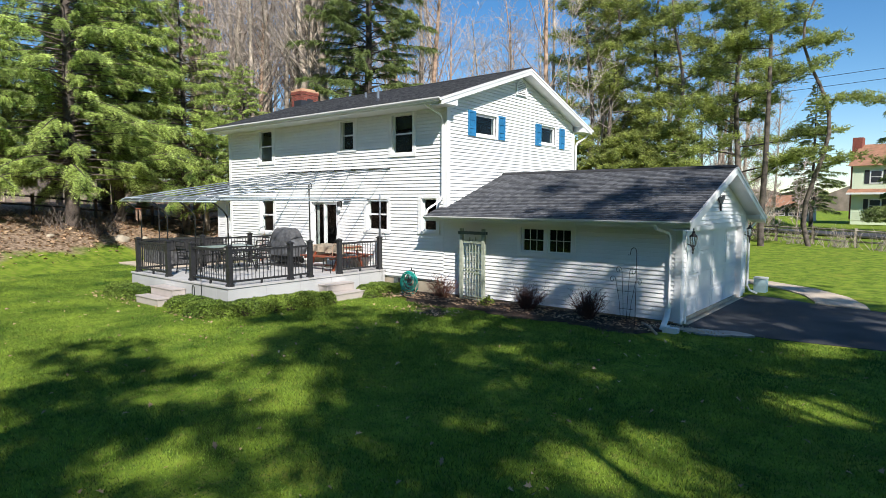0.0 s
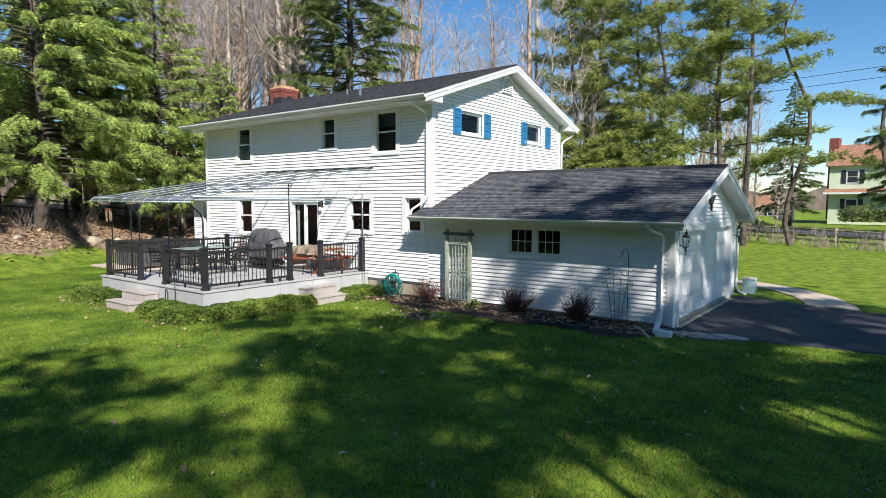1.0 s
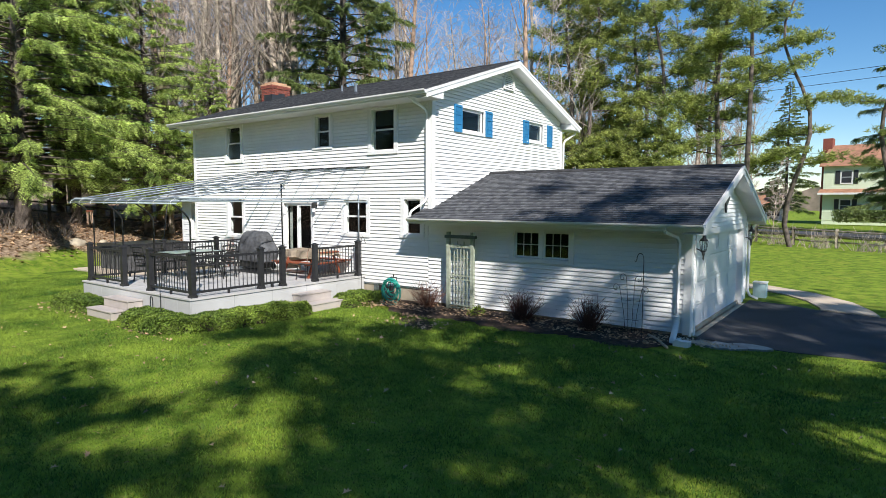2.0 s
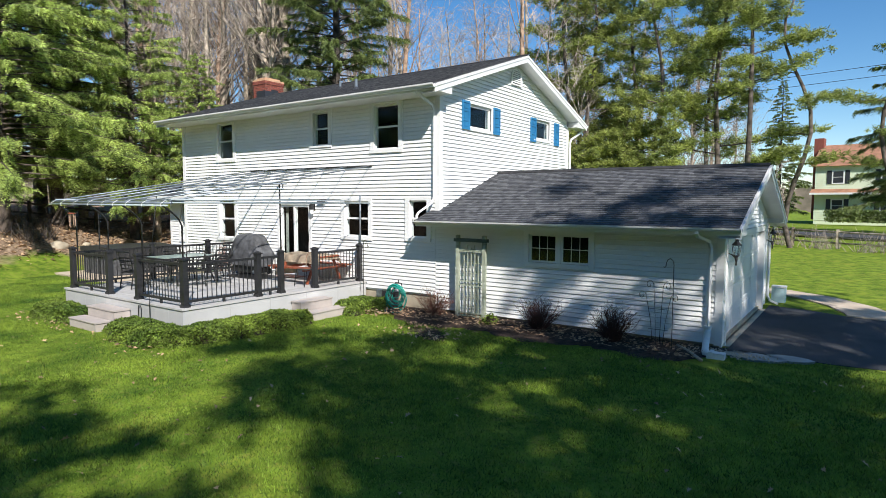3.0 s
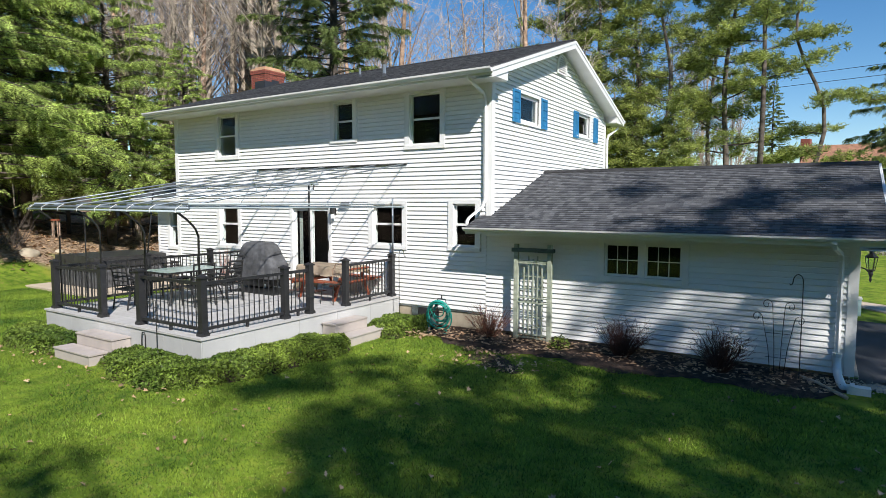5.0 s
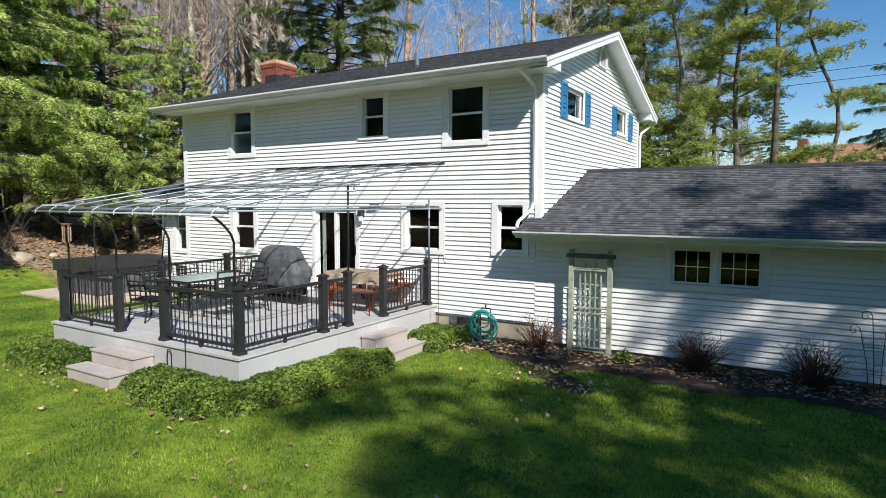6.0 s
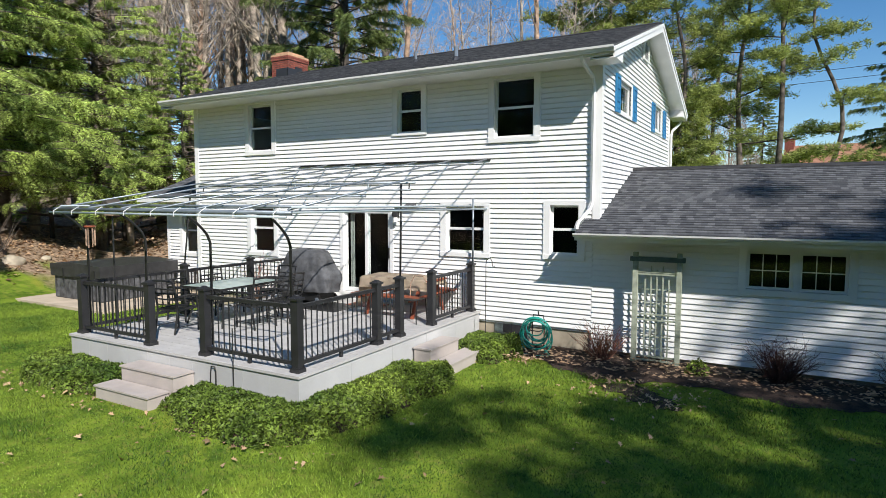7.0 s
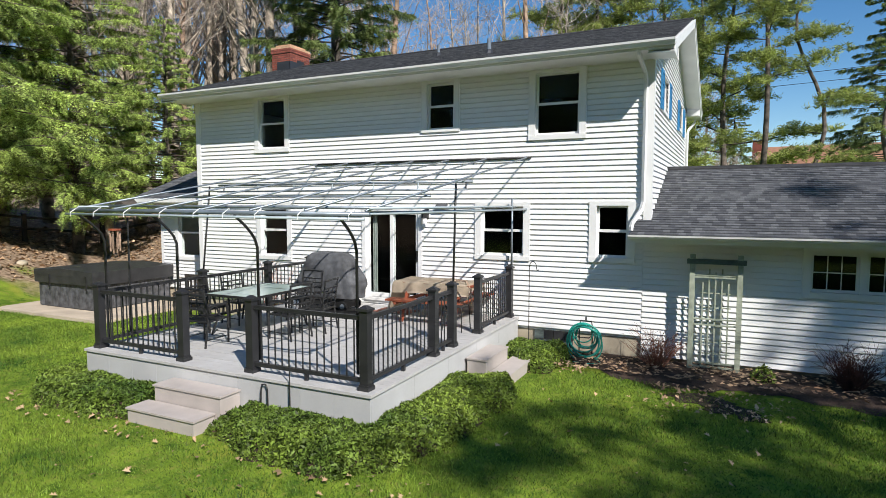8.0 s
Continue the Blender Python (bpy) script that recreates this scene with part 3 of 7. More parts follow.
# ---- windows ----
for k, lab in (("upper_a", "white double-hung upper window with dark glass"), ("upper_b", "small white double-hung upper window"), ("upper_c", "large white double-hung upper window"),
               ("lower_a", "white double-hung window behind the deck"), ("lower_b", "white double-hung kitchen window beside the deck"), ("lower_c", "narrow white double-hung window by the garage")):
    double_hung(*REAR[k], HY0, lab, drop=0.05 if k == "upper_b" else 0.09)

# ---- sliding glass door ----
x0, x1, z0, z1 = REAR["slider"]
slider = structure(thing("door_1", "white sliding glass patio door, half open", "door"), "white sliding glass patio door with dark glass", "door")
f = HY0 - 0.045
part("casing", boxes((x0 - 0.09, f, z0 - 0.06, x0 + 0.004, HY0 + 0.08, z1 + 0.09), (x1 - 0.004, f, z0 - 0.06, x1 + 0.09, HY0 + 0.08, z1 + 0.09), (x0, f, z1, x1, HY0 + 0.08, z1 + 0.09), (x0, f - 0.03, z0 - 0.06, x1, HY0 + 0.08, z0)), M_TRIM, slider, bevel=0.004)
xm = (x0 + x1) / 2
for nm, a, b, yy in (("fixed_panel", x0, xm + 0.05, HY0 + 0.04), ("sliding_panel", xm - 0.05, x1, HY0 - 0.005)):
    r = 0.075
    p = part(nm, boxes((a, yy, z0, a + r, yy + 0.035, z1), (b - r, yy, z0, b, yy + 0.035, z1), (a + r, yy, z0, b - r, yy + 0.035, z0 + 0.10), (a + r, yy, z1 - r, b - r, yy + 0.035, z1)), M_TRIM, slider, bevel=0.003)
    part("pane", boxes((a + r, yy + 0.014, z0 + 0.10, b - r, yy + 0.02, z1 - r)), M_GLASS, p).visible_shadow = False
part("handle", boxes((x1 - 0.055, HY0 - 0.045, 1.62, x1 - 0.03, HY0 - 0.005, 1.86)), M_IRON, slider, "dark pull handle", bevel=0.004)
bm = bmesh.new()
n = 5
for i in range(n):
    xa = x0 + 0.08 + i * 0.022
    box(bm, xa, HY0 + 0.16 + 0.02 * (i % 2), z0 + 0.05, xa + 0.024, HY0 + 0.172 + 0.02 * (i % 2), z1)
structure(part("curtain", bm, M_BLIND, slider), "pale gathered curtain", "")

# ---- garage window, gable windows ----
x0, x1, z0, z1 = GARAGE_WIN
w = structure(thing("window_garage", "white sliding garage window with small panes", "window"), "white two-panel sliding garage window with small panes", "window")
f = HY0 - 0.050
part("casing", boxes((x0 - 0.11, f, z0 - 0.10, x0 + 0.004, HY0 + 0.06, z1 + 0.10), (x1 - 0.004, f, z0 - 0.10, x1 + 0.11, HY0 + 0.06, z1 + 0.10), (x0, f, z1, x1, HY0 + 0.06, z1 + 0.10), (x0, f - 0.015, z0 - 0.10, x1, HY0 + 0.06, z0)), M_TRIM, w, bevel=0.004)
xm = (x0 + x1) / 2
part("mullion", boxes((xm - 0.045, HY0 - 0.02, z0, xm + 0.045, HY0 + 0.05, z1)), M_TRIM, w, bevel=0.003)
for a, b, yy in ((x0 + 0.004, xm - 0.045, HY0 + 0.02), (xm + 0.045, x1 - 0.004, HY0 + 0.02)):
    r = 0.045
    s = part("sash", boxes((a, yy, z0, a + r, yy + 0.03, z1), (b - r, yy, z0, b, yy + 0.03, z1), (a + r, yy, z0, b - r, yy + 0.03, z0 + r), (a + r, yy, z1 - r, b - r, yy + 0.03, z1)), M_TRIM, w, bevel=0.003)
    part("pane", boxes((a + r, yy + 0.012, z0 + r, b - r, yy + 0.018, z1 - r)), M_GLASS, s).visible_shadow = False
    for i in (1, 2):
        xa = a + r + (b - a - 2 * r) * i / 3
        part("muntin", boxes((xa - 0.008, yy + 0.004, z0 + r, xa + 0.008, yy + 0.011, z1 - r)), M_TRIM, s)
    zc = (z0 + z1) / 2
    part("muntin", boxes((a + r, yy + 0.001, zc - 0.008, b - r, yy + 0.010, zc + 0.008)), M_TRIM, s)
x0, x1, z0, z1 = FRONT_WIN
w = structure(thing("window_garage_front", "plain window in the garage's front wall", "window"), "plain window in the front wall of the garage", "window")
part("sash", boxes((x0, GY1 - 0.1, z0, x0 + 0.05, GY1 - 0.05, z1), (x1 - 0.05, GY1 - 0.1, z0, x1, GY1 - 0.05, z1), (x0 + 0.05, GY1 - 0.1, z1 - 0.05, x1 - 0.05, GY1 - 0.05, z1), (x0 + 0.05, GY1 - 0.1, z0, x1 - 0.05, GY1 - 0.05, z0 + 0.05), ((x0 + x1) / 2 - 0.03, GY1 - 0.1, z0 + 0.05, (x0 + x1) / 2 + 0.03, GY1 - 0.05, z1 - 0.05)), M_TRIM, w)

for key, lab in (("gable_a", "small white gable window between blue shutters"), ("gable_b", "second small white gable window with blue shutters")):
    y0, y1, z0, z1 = SIDE[key]
    w = structure(thing("window_gable", lab, "window"), lab, "window")
    X = HX1
    t = 0.10
    part("casing", boxes((X - 0.06, y0 - t * 0.0, z1, X + 0.05, y1, z1 + 0.02), (X - 0.06, y0 - t * 0.4, z0 - 0.06, X + 0.05, y0, z1 + 0.02), (X - 0.06, y1, z0 - 0.06, X + 0.05, y1 + t * 0.9, z1 + 0.02), (X - 0.06, y0, z0 - 0.06, X + 0.06, y1, z0)), M_TRIM, w, bevel=0.004)
    r = 0.07
    s = part("sash", boxes((X - 0.05, y0, z0, X - 0.01, y0 + r, z1), (X - 0.05, y1 - r, z0, X - 0.01, y1, z1), (X - 0.05, y0 + r, z0, X - 0.01, y1 - r, z0 + r), (X - 0.05, y0 + r, z1 - r, X - 0.01, y1 - r, z1)), M_TRIM, w, bevel=0.003)
    part("pane", boxes((X - 0.035, y0 + r, z0 + r, X - 0.029, y1 - r, z1 - r)), M_GLASS, s).visible_shadow = False
for y in (14.40, 16.00, 18.30, 20.03):
    sh = thing("shutter", "blue panelled shutter screwed to white siding", "shutter", "gable shutters", (HX1 + 0.037, y, 4.72))
    W, H = 0.37, 0.75
    part("frame", boxes((0, 0, 0, 0.032, 0.055, H), (0, W - 0.055, 0, 0.032, W, H), (0, 0.055, 0, 0.032, W - 0.055, 0.06), (0, 0.055, H - 0.06, 0.032, W - 0.055, H), (0, 0.055, 0.22, 0.032, W - 0.055, 0.27), (0, 0.055, 0.47, 0.032, W - 0.055, 0.52)), M_SHUTTER, sh, bevel=0.004)
    for a, b in ((0.06, 0.22), (0.27, 0.47), (0.52, 0.69)):
        part("panel", boxes((0, 0.055, a, 0.014, W - 0.055, b), (0.014, 0.085, a + 0.03, 0.024, W - 0.085, b - 0.03)), M_SHUTTER, sh)

# gable vent
vent = thing("gable_vent", "white half-round louvred gable vent", "vent", at=(HX1 + 0.037, 17.33, 6.28))
ring = [(-0.32, 0), (0.32, 0), (0.32, 0.22)] + [(0.32 * math.cos(a), 0.22 + 0.30 * math.sin(a)) for a in (math.pi * k / 10 for k in range(1, 10))] + [(-0.32, 0.22)]
bm = bmesh.new()
for i in range(len(ring)):
    p, q = ring[i], ring[(i + 1) % len(ring)]
    prism(bm, [p, q, (q[0] * 0.84, q[1] * 0.84 + 0.04), (p[0] * 0.84, p[1] * 0.84 + 0.04)], "x", 0, 0.04)
part("frame", bm, M_TRIM, vent)
bm = bmesh.new()
prism(bm, [(p[0] * 0.86, p[1] * 0.86 + 0.035) for p in ring], "x", 0.001, 0.004)
part("backing", bm, M_LEAD, vent)
for i in range(7):
    z = 0.07 + i * 0.058
    hw = 0.27 if z < 0.22 else 0.27 * math.sqrt(max(0.05, 1 - ((z - 0.22) / 0.27) ** 2))
    bm = bmesh.new()
    prism(bm, [(0.005, z + 0.05), (0.032, z), (0.036, z + 0.006), (0.008, z + 0.055)], "y", -hw, hw)
    part("slat", bm, M_TRIM, vent)

# ---- garage door ----
y0, y1, z0, z1 = GDOOR
gd = structure(thing("door_garage", "white panelled overhead garage door, closed", "door"), "closed white panelled overhead garage door", "door")
part("casing", boxes((GX1 - 0.15, y0 - 0.12, z0, GX1 + 0.045, y0 + 0.006, z1 + 0.12), (GX1 - 0.15, y1 - 0.006, z0, GX1 + 0.045, y1 + 0.12, z1 + 0.12), (GX1 - 0.15, y0 + 0.006, z1 - 0.006, GX1 + 0.045, y1 - 0.006, z1 + 0.12)), M_TRIM, gd, bevel=0.005)
for r in range(4):
    h = (z1 - z0) / 4
    a, b = z0 + r * h + 0.004, z0 + (r + 1) * h - 0.004
    sec = part("section", boxes((GX1 - 0.125, y0, a, GX1 - 0.095, y1, b)), M_TRIM, gd, bevel=0.003)
    for c in range(4):
        wd = (y1 - y0) / 4
        p, q = y0 + c * wd + 0.07, y0 + (c + 1) * wd - 0.07
        bm = boxes((GX1 - 0.0949, p, a + 0.06, GX1 - 0.086, p + 0.03, b - 0.06), (GX1 - 0.0949, q - 0.03, a + 0.06, GX1 - 0.086, q, b - 0.06), (GX1 - 0.0949, p + 0.03, a + 0.06, GX1 - 0.086, q - 0.03, a + 0.09), (GX1 - 0.0949, p + 0.03, b - 0.09, GX1 - 0.086, q - 0.03, b - 0.06))
        part("panel_moulding", bm, M_TRIM, sec)
structure(part("threshold", boxes((GX1 - 0.14, y0 - 0.1, -0.1, GX1 + 0.12, y1 + 0.1, 0.02)), M_SLAB), "concrete threshold of the garage", "threshold")


def coach_lamp(y):
    lp = thing("coach_lamp", "black metal coach lamp on the garage wall", "lamp", "garage coach lamps", (GX1 + 0.037, y, 1.80))
    part("back_plate", boxes((0, -0.06, -0.05, 0.02, 0.06, 0.13)), M_TRIM, lp, bevel=0.004)
    part("arm", tubes(([(0.01, 0, 0.04), (0.08, 0, 0.02), (0.14, 0, -0.04), (0.16, 0, -0.02)], 0.011)), M_IRON, lp)
    bm = bmesh.new()
    tube(bm, [(0.16, 0, -0.02), (0.16, 0, 0.0), (0.16, 0, 0.01)], [0.03, 0.06, 0.055], 6)
    for k in range(6):
        a = math.pi * k / 3
        tube(bm, [(0.16 + 0.052 * math.cos(a), 0.052 * math.sin(a), 0.01), (0.16 + 0.085 * math.cos(a), 0.085 * math.sin(a), 0.20)], 0.006, 4)
    tube(bm, [(0.16, 0, 0.20), (0.16, 0, 0.215), (0.16, 0, 0.26), (0.16, 0, 0.29), (0.16, 0, 0.30), (0.16, 0, 0.33)], [0.09, 0.095, 0.045, 0.03, 0.045, 0.012], 6)
    tube(bm, [(0.16, 0, 0.32), (0.16, 0, 0.36), (0.16, 0, 0.40)], [0.01, 0.018, 0.004], 6)
    tube(bm, [(0.16, 0, -0.02), (0.16, 0, -0.06), (0.16, 0, -0.12), (0.16, 0, -0.16), (0.16, 0, -0.2)], [0.025, 0.035, 0.015, 0.022, 0.004], 6)
    part("cage", bm, M_IRON, lp)
    part("glass", tubes(([(0.16, 0, 0.012), (0.16, 0, 0.198)], [0.05, 0.08]), sides=6), M_GLASS, lp)


coach_lamp(13.66)
coach_lamp(18.98)
# cast plaque with spread wings on the garage gable
plaque = thing("wall_plaque", "dark cast metal plaque with spread wings on the gable", "ornament", at=(GX1 + 0.037, 16.35, 2.66))
wing = [(0, -0.12), (0.07, -0.02), (0.05, 0.06), (0.16, 0.10), (0.22, 0.16), (0.32, 0.22), (0.30, 0.29), (0.12, 0.26), (0.04, 0.20), (0, 0.24)]
bm = bmesh.new()
prism(bm, wing + [(-p[0], p[1]) for p in wing[-2:0:-1]], "x", 0, 0.035)
part("body", bm, M_LEAD, plaque, bevel=0.006)

# ---- chimney ----
chim = thing("chimney", "red brick chimney with a tan mortar crown", "chimney", at=(-22.15, 17.33, 0))
CW, CD = 0.36, 0.46
part("core", boxes((-CW + 0.012, -CD + 0.012, 0.0, CW - 0.012, CD - 0.012, 7.62)), M_MORTAR, chim)
part("crown", boxes((-CW - 0.02, -CD - 0.02, 7.62, CW + 0.02, CD + 0.02, 7.68), (-CW + 0.08, -CD + 0.1, 7.68, CW - 0.08, CD - 0.1, 7.76)), M_CROWN, chim, bevel=0.02)
part("flashing", boxes((-0.12, -CD - 0.05, 6.80, CW + 0.02, -CD - 0.002, 7.22), (CW + 0.004, -CD - 0.05, 6.80, CW + 0.035, -CD + 0.30, 7.22), (CW + 0.004, -CD + 0.30, 6.85, CW + 0.03, -CD + 0.62, 7.30)), M_LEAD, chim, "black metal flashing")
brick_me = mesh_of(boxes((0.004, 0, 0, 0.996, 0.02, 0.058)), "brick", M_BRICK)
row = 0
z = 6.72
while z < 7.60:
    grow = 0.025 if z > 7.46 else 0.0
    hw, hd_ = CW + grow, CD + grow
    for length, turn in ((2 * hw, 0), (2 * hd_, 90)):
        n = 3 if turn == 0 else 4
        cuts = [i / n for i in range(n + 1)] if row % 2 else [0] + [(i + 0.5) / n for i in range(n)] + [1]
        for a, b in zip(cuts, cuts[1:]):
            for side in (0, 1):
                ob = new("brick", brick_me)
                ob.parent = chim
                ob.scale = ((b - a) * length, 1, 1)
                if turn == 0:
                    ob.location = (-hw + a * length, -hd_ if side == 0 else hd_ - 0.02, z)
                else:
                    ob.rotation_euler = (0, 0, math.pi / 2)
                    ob.location = (hw + 0.0005 if side == 0 else -hw + 0.0195, -hd_ + 0.0005 + a * length * 0.998, z)
    z += 0.07
    row += 1

for x, y, h, r in ((-15.87, 15.11, 0.26, 0.035), (-14.15, 14.02, 0.30, 0.045)):
    zr = HRIDGE_Z - HSLOPE * (HRIDGE_Y - y)
    v = thing("vent_pipe", "grey metal plumbing vent on the roof", "pipe", "roof vent pipes", (x, y, zr))
    part("boot", tubes(([(0, 0, -0.02), (0, 0, 0.05), (0, 0, 0.08)], [r * 2.2, r * 1.6, r * 1.05])), M_LEAD, v)
    part("pipe", tubes(([(0, 0, 0.0), (0, 0, h)], r)), M_GALV, v)

# ---- downspouts ----
def downspout(pts, label, r=0.038):
    d = thing("downspout", label, "downspout", at=pts[0])
    o = Vector(pts[0])
    bm = bmesh.new()
    tube(bm, [Vector(p) - o for p in pts], r, 4)
    part("pipe", bm, M_ALU, d, bevel=0.006)
    return d


def bend(pts, k=0.10):
    """Round the corners of a line."""
    pts = [Vector(p) for p in pts]
    out = [pts[0]]
    for a, b, c in zip(pts, pts[1:], pts[2:]):
        d = min(k, (a - b).length / 2, (c - b).length / 2)
        out += [b + (a - b).normalized() * d, b + (c - b).normalized() * d]
    return out + [pts[-1]]


downspout(bend([(-10.96, 12.68, 5.52), (-10.96, 12.70, 5.42), (-10.90, 13.36, 5.17), (-10.90, 13.36, 2.82), (-11.02, 12.82, 2.52), (-11.02, 12.80, 2.42)]), "white downspout from the upper gutter onto the garage gutter")
downspout(bend([(-4.52, 12.72, 2.30), (-4.52, 12.72, 2.20), (-4.40, 13.36, 2.05), (-4.40, 13.36, 0.30)]), "white downspout at the garage corner")
downspout(bend([(-10.55, 21.95, 5.5), (-10.55, 21.95, 5.35), (-10.72, 21.28, 5.0), (-10.72, 21.28, 3.0)]), "white downspout at the front corner")
downspout(bend([(-4.05, 20.05, 2.3), (-4.05, 20.05, 2.2), (-4.12, 19.44, 2.0), (-4.12, 19.44, 0.2), (-3.9, 19.7, 0.06)]), "white downspout by the driveway")
el = thing("downspout_elbow", "round white plastic elbow at the foot of the downspout", "pipe", at=(-4.40, 13.34, 0.0))
part("elbow", tubes((bend([(0, 0, 0.42), (0, -0.01, 0.25), (0.02, -0.30, 0.09), (0.10, -0.62, 0.06)], 0.15), 0.062), sides=12), M_ALU, el, smooth=True)
part("collar", tubes(([(0, 0, 0.40), (0, 0, 0.46)], 0.072), sides=12), M_ALU, el)
bl = thing("splash_block", "small white plastic splash block", "block", at=(-4.12, 12.72, 0.0))
part("body", boxes((-0.15, -0.09, 0.0, 0.15, 0.09, 0.11), (-0.11, -0.11, 0.05, -0.05, 0.11, 0.13)), M_ALU, bl, bevel=0.02)
fl = thing("drain_pipe", "pale plastic drain pipe lying on the mulch", "pipe", at=(-4.9, 13.15, 0.03))
part("pipe", tubes(([(0, 0, 0.02), (0.25, -0.30, 0.02), (0.62, -0.85, 0.0)], 0.03)), M_SLAB, fl, smooth=True)

# siding fittings: flood lamp, built as a plain hood, and porch lantern by the slider
dv = thing("dryer_vent", "small grey flood lamp on the rear wall", "vent", at=(-14.95, HY0 - 0.02, 2.82))
bm = bmesh.new()
prism(bm, [(0.0, 0.07), (-0.12, 0.0), (-0.12, -0.025), (0.0, -0.025)], "x", -0.12, 0.12)
part("hood", bm, M_CANVAS, dv, bevel=0.005)
fl = thing("wall_lantern", "black porch lantern beside the patio door", "lamp", at=(-15.32, HY0 - 0.02, 2.58))
part("plate", boxes((-0.05, -0.02, -0.02, 0.05, 0.0, 0.18)), M_IRON, fl)
part("shade", tubes(([(0, -0.10, 0.17), (0, -0.10, 0.14), (0, -0.10, 0.0)], [0.03, 0.07, 0.075])), M_IRON, fl)
part("cage", tubes(([(0, -0.10, 0.0), (0, -0.10, -0.12)], 0.055)), M_TRIM, fl)

# glass-block basement window
M_BLOCK = mat("glass_block", (0.16, 0.19, 0.18), 0.2, vary=0.3, scale=9, bump=0.2)
gb = structure(thing("window_basement", "glass block basement window", "window"), "glass-block basement window in the foundation", "window")
for i in range(4):
    for j in range(2):
        part("glass_block", boxes((-12.92 + i * 0.195, HY0 + 0.005, 0.02 + j * 0.195, -12.735 + i * 0.195, HY0 + 0.05, 0.205 + j * 0.195)), M_BLOCK if j == 0 or i == 0 else M_TUBCOVER, gb, bevel=0.012)

# ---- low wing beyond the house ----
wing_holes = [(-24.05, -22.62, 1.35, 2.70)]
AY = 14.5
wall_wing = wall_core("wall_wing", "y", AY, 0.16, -24.78, HX0 - 0.02, 0.35, 2.95, wing_holes, "white clapboard wall of the low wing")
siding(wall_wing, "y", AY, -24.69, HX0 - 0.02, 0.4, 2.92, wing_holes)
wall_core("wall_wing_end", "x", -24.62, 0.16, AY + 0.16, 19.5, 0.35, 2.95, [], "white end wall of the low wing")
structure(part("corner_board", boxes((-24.80, AY - 0.028, 0.35, -24.69, AY + 0.1, 2.95)), M_TRIM), "white corner board of the low wing", "trim")
structure(part("wing_footing", boxes((-24.76, AY + 0.03, -0.3, HX0, 19.5, 0.35)), M_CONC), "concrete footing of the wing", "foundation")
double_hung(-24.05, -22.62, 1.35, 2.70, AY, "wide white window in the low wing")
# the wing's room is darkened by colour as well
structure(part("wall_wing_inner", boxes((-24.6, AY + 2.5, 0.4, HX0, AY + 2.6, 2.9)), M_DARKROOM), "inner wall of the wing, coloured near black for shade", "wall")
wr = structure(thing("wing_roof", "charcoal shingled roof of the low wing", "roof"), "charcoal shingled lean-to roof of the low wing", "roof")
for i in range(26):
    y0, y1 = 13.95 + i * 0.14, 13.95 + (i + 1) * 0.14
    zz = 3.02 + (y0 - 13.95) * 0.38
    bm = bmesh.new()
    prism(bm, [(y0 - 0.01, zz), (y1, zz + 0.0532), (y1, zz + 0.06), (y0 - 0.01, zz + 0.014)], "x", -25.35, HX0 - 0.02)
    part("shingle_course", bm, M_SHINGLE, wr)
bm = bmesh.new()
prism(bm, [(13.95, 3.015), (13.95, 2.86), (17.6, 4.25), (17.6, 4.395)], "x", -25.35, HX0 - 0.02)
part("sheathing", bm, M_TRIM, wr)
part("gutter", boxes((-25.35, 13.84, 2.90, HX0 - 0.02, 13.949, 3.0)), M_ALU, wr)

# ---- deck ----
DX0, DX1, DY0, DZ = -18.50, -13.25, 7.95, 0.62
deck = structure(thing("deck", "grey composite deck with pale skirting", "deck"), "low grey composite deck with pale vertical skirting", "deck")
n = int((HY0 - 0.03 - DY0) / 0.143)
board_me = mesh_of(boxes((DX0, 0, DZ - 0.025, DX1, 0.138, DZ)), "deck_board", M_DECK, bevel=0.003)
for i in range(n + 1):
    y = DY0 + i * 0.143
    if y + 0.138 > HY0 - 0.022:
        break
    ob = new("deck_board", board_me)
    ob.parent = deck
    ob.location = (0, y, random.uniform(-0.0015, 0.0015))
part("joists", boxes((DX0 + 0.06, DY0 + 0.06, DZ - 0.2, DX1 - 0.06, HY0, DZ - 0.03)), M_LEAD, deck)
part("rim_board", boxes((DX0 - 0.02, DY0 - 0.025, DZ - 0.035, DX1 + 0.025, DY0 - 0.001, DZ + 0.002), (DX1 + 0.001, DY0 - 0.001, DZ - 0.035, DX1 + 0.025, HY0 - 0.03, DZ + 0.002), (DX0 - 0.02, DY0, DZ - 0.035, DX0 - 0.001, HY0 - 0.03, DZ + 0.002)), M_DECK, deck, bevel=0.004)
w_ = (DX1 - DX0) / 10
for i in range(10):
    part("skirt_panel", boxes((DX0 + i * w_ + 0.002, DY0 + 0.0, -0.06, DX0 + (i + 1) * w_ - 0.002, DY0 + 0.02, DZ - 0.036)), M_SKIRT, deck, bevel=0.002)
w_ = (HY0 - 0.05 - DY0 - 0.02) / 5
for i in range(5):
    for x in (DX1 - 0.02, DX0):
        part("skirt_panel", boxes((x, DY0 + 0.022 + i * w_ + 0.002, -0.06, x + 0.02, DY0 + 0.02 + (i + 1) * w_ - 0.002, DZ - 0.036)), M_SKIRT, deck, bevel=0.002)


def steps(name, label, runs):
    st = thing(name, label, "steps")
    for x0, y0, x1, y1, z in runs:
        part("riser_box", boxes((x0 + 0.02, y0 + 0.02, -0.05, x1 - 0.02, y1, z - 0.026)), M_STEP, st, bevel=0.003)
        part("tread", boxes((x0, y0, z - 0.025, x1, y1, z)), M_STEP, st, bevel=0.006)


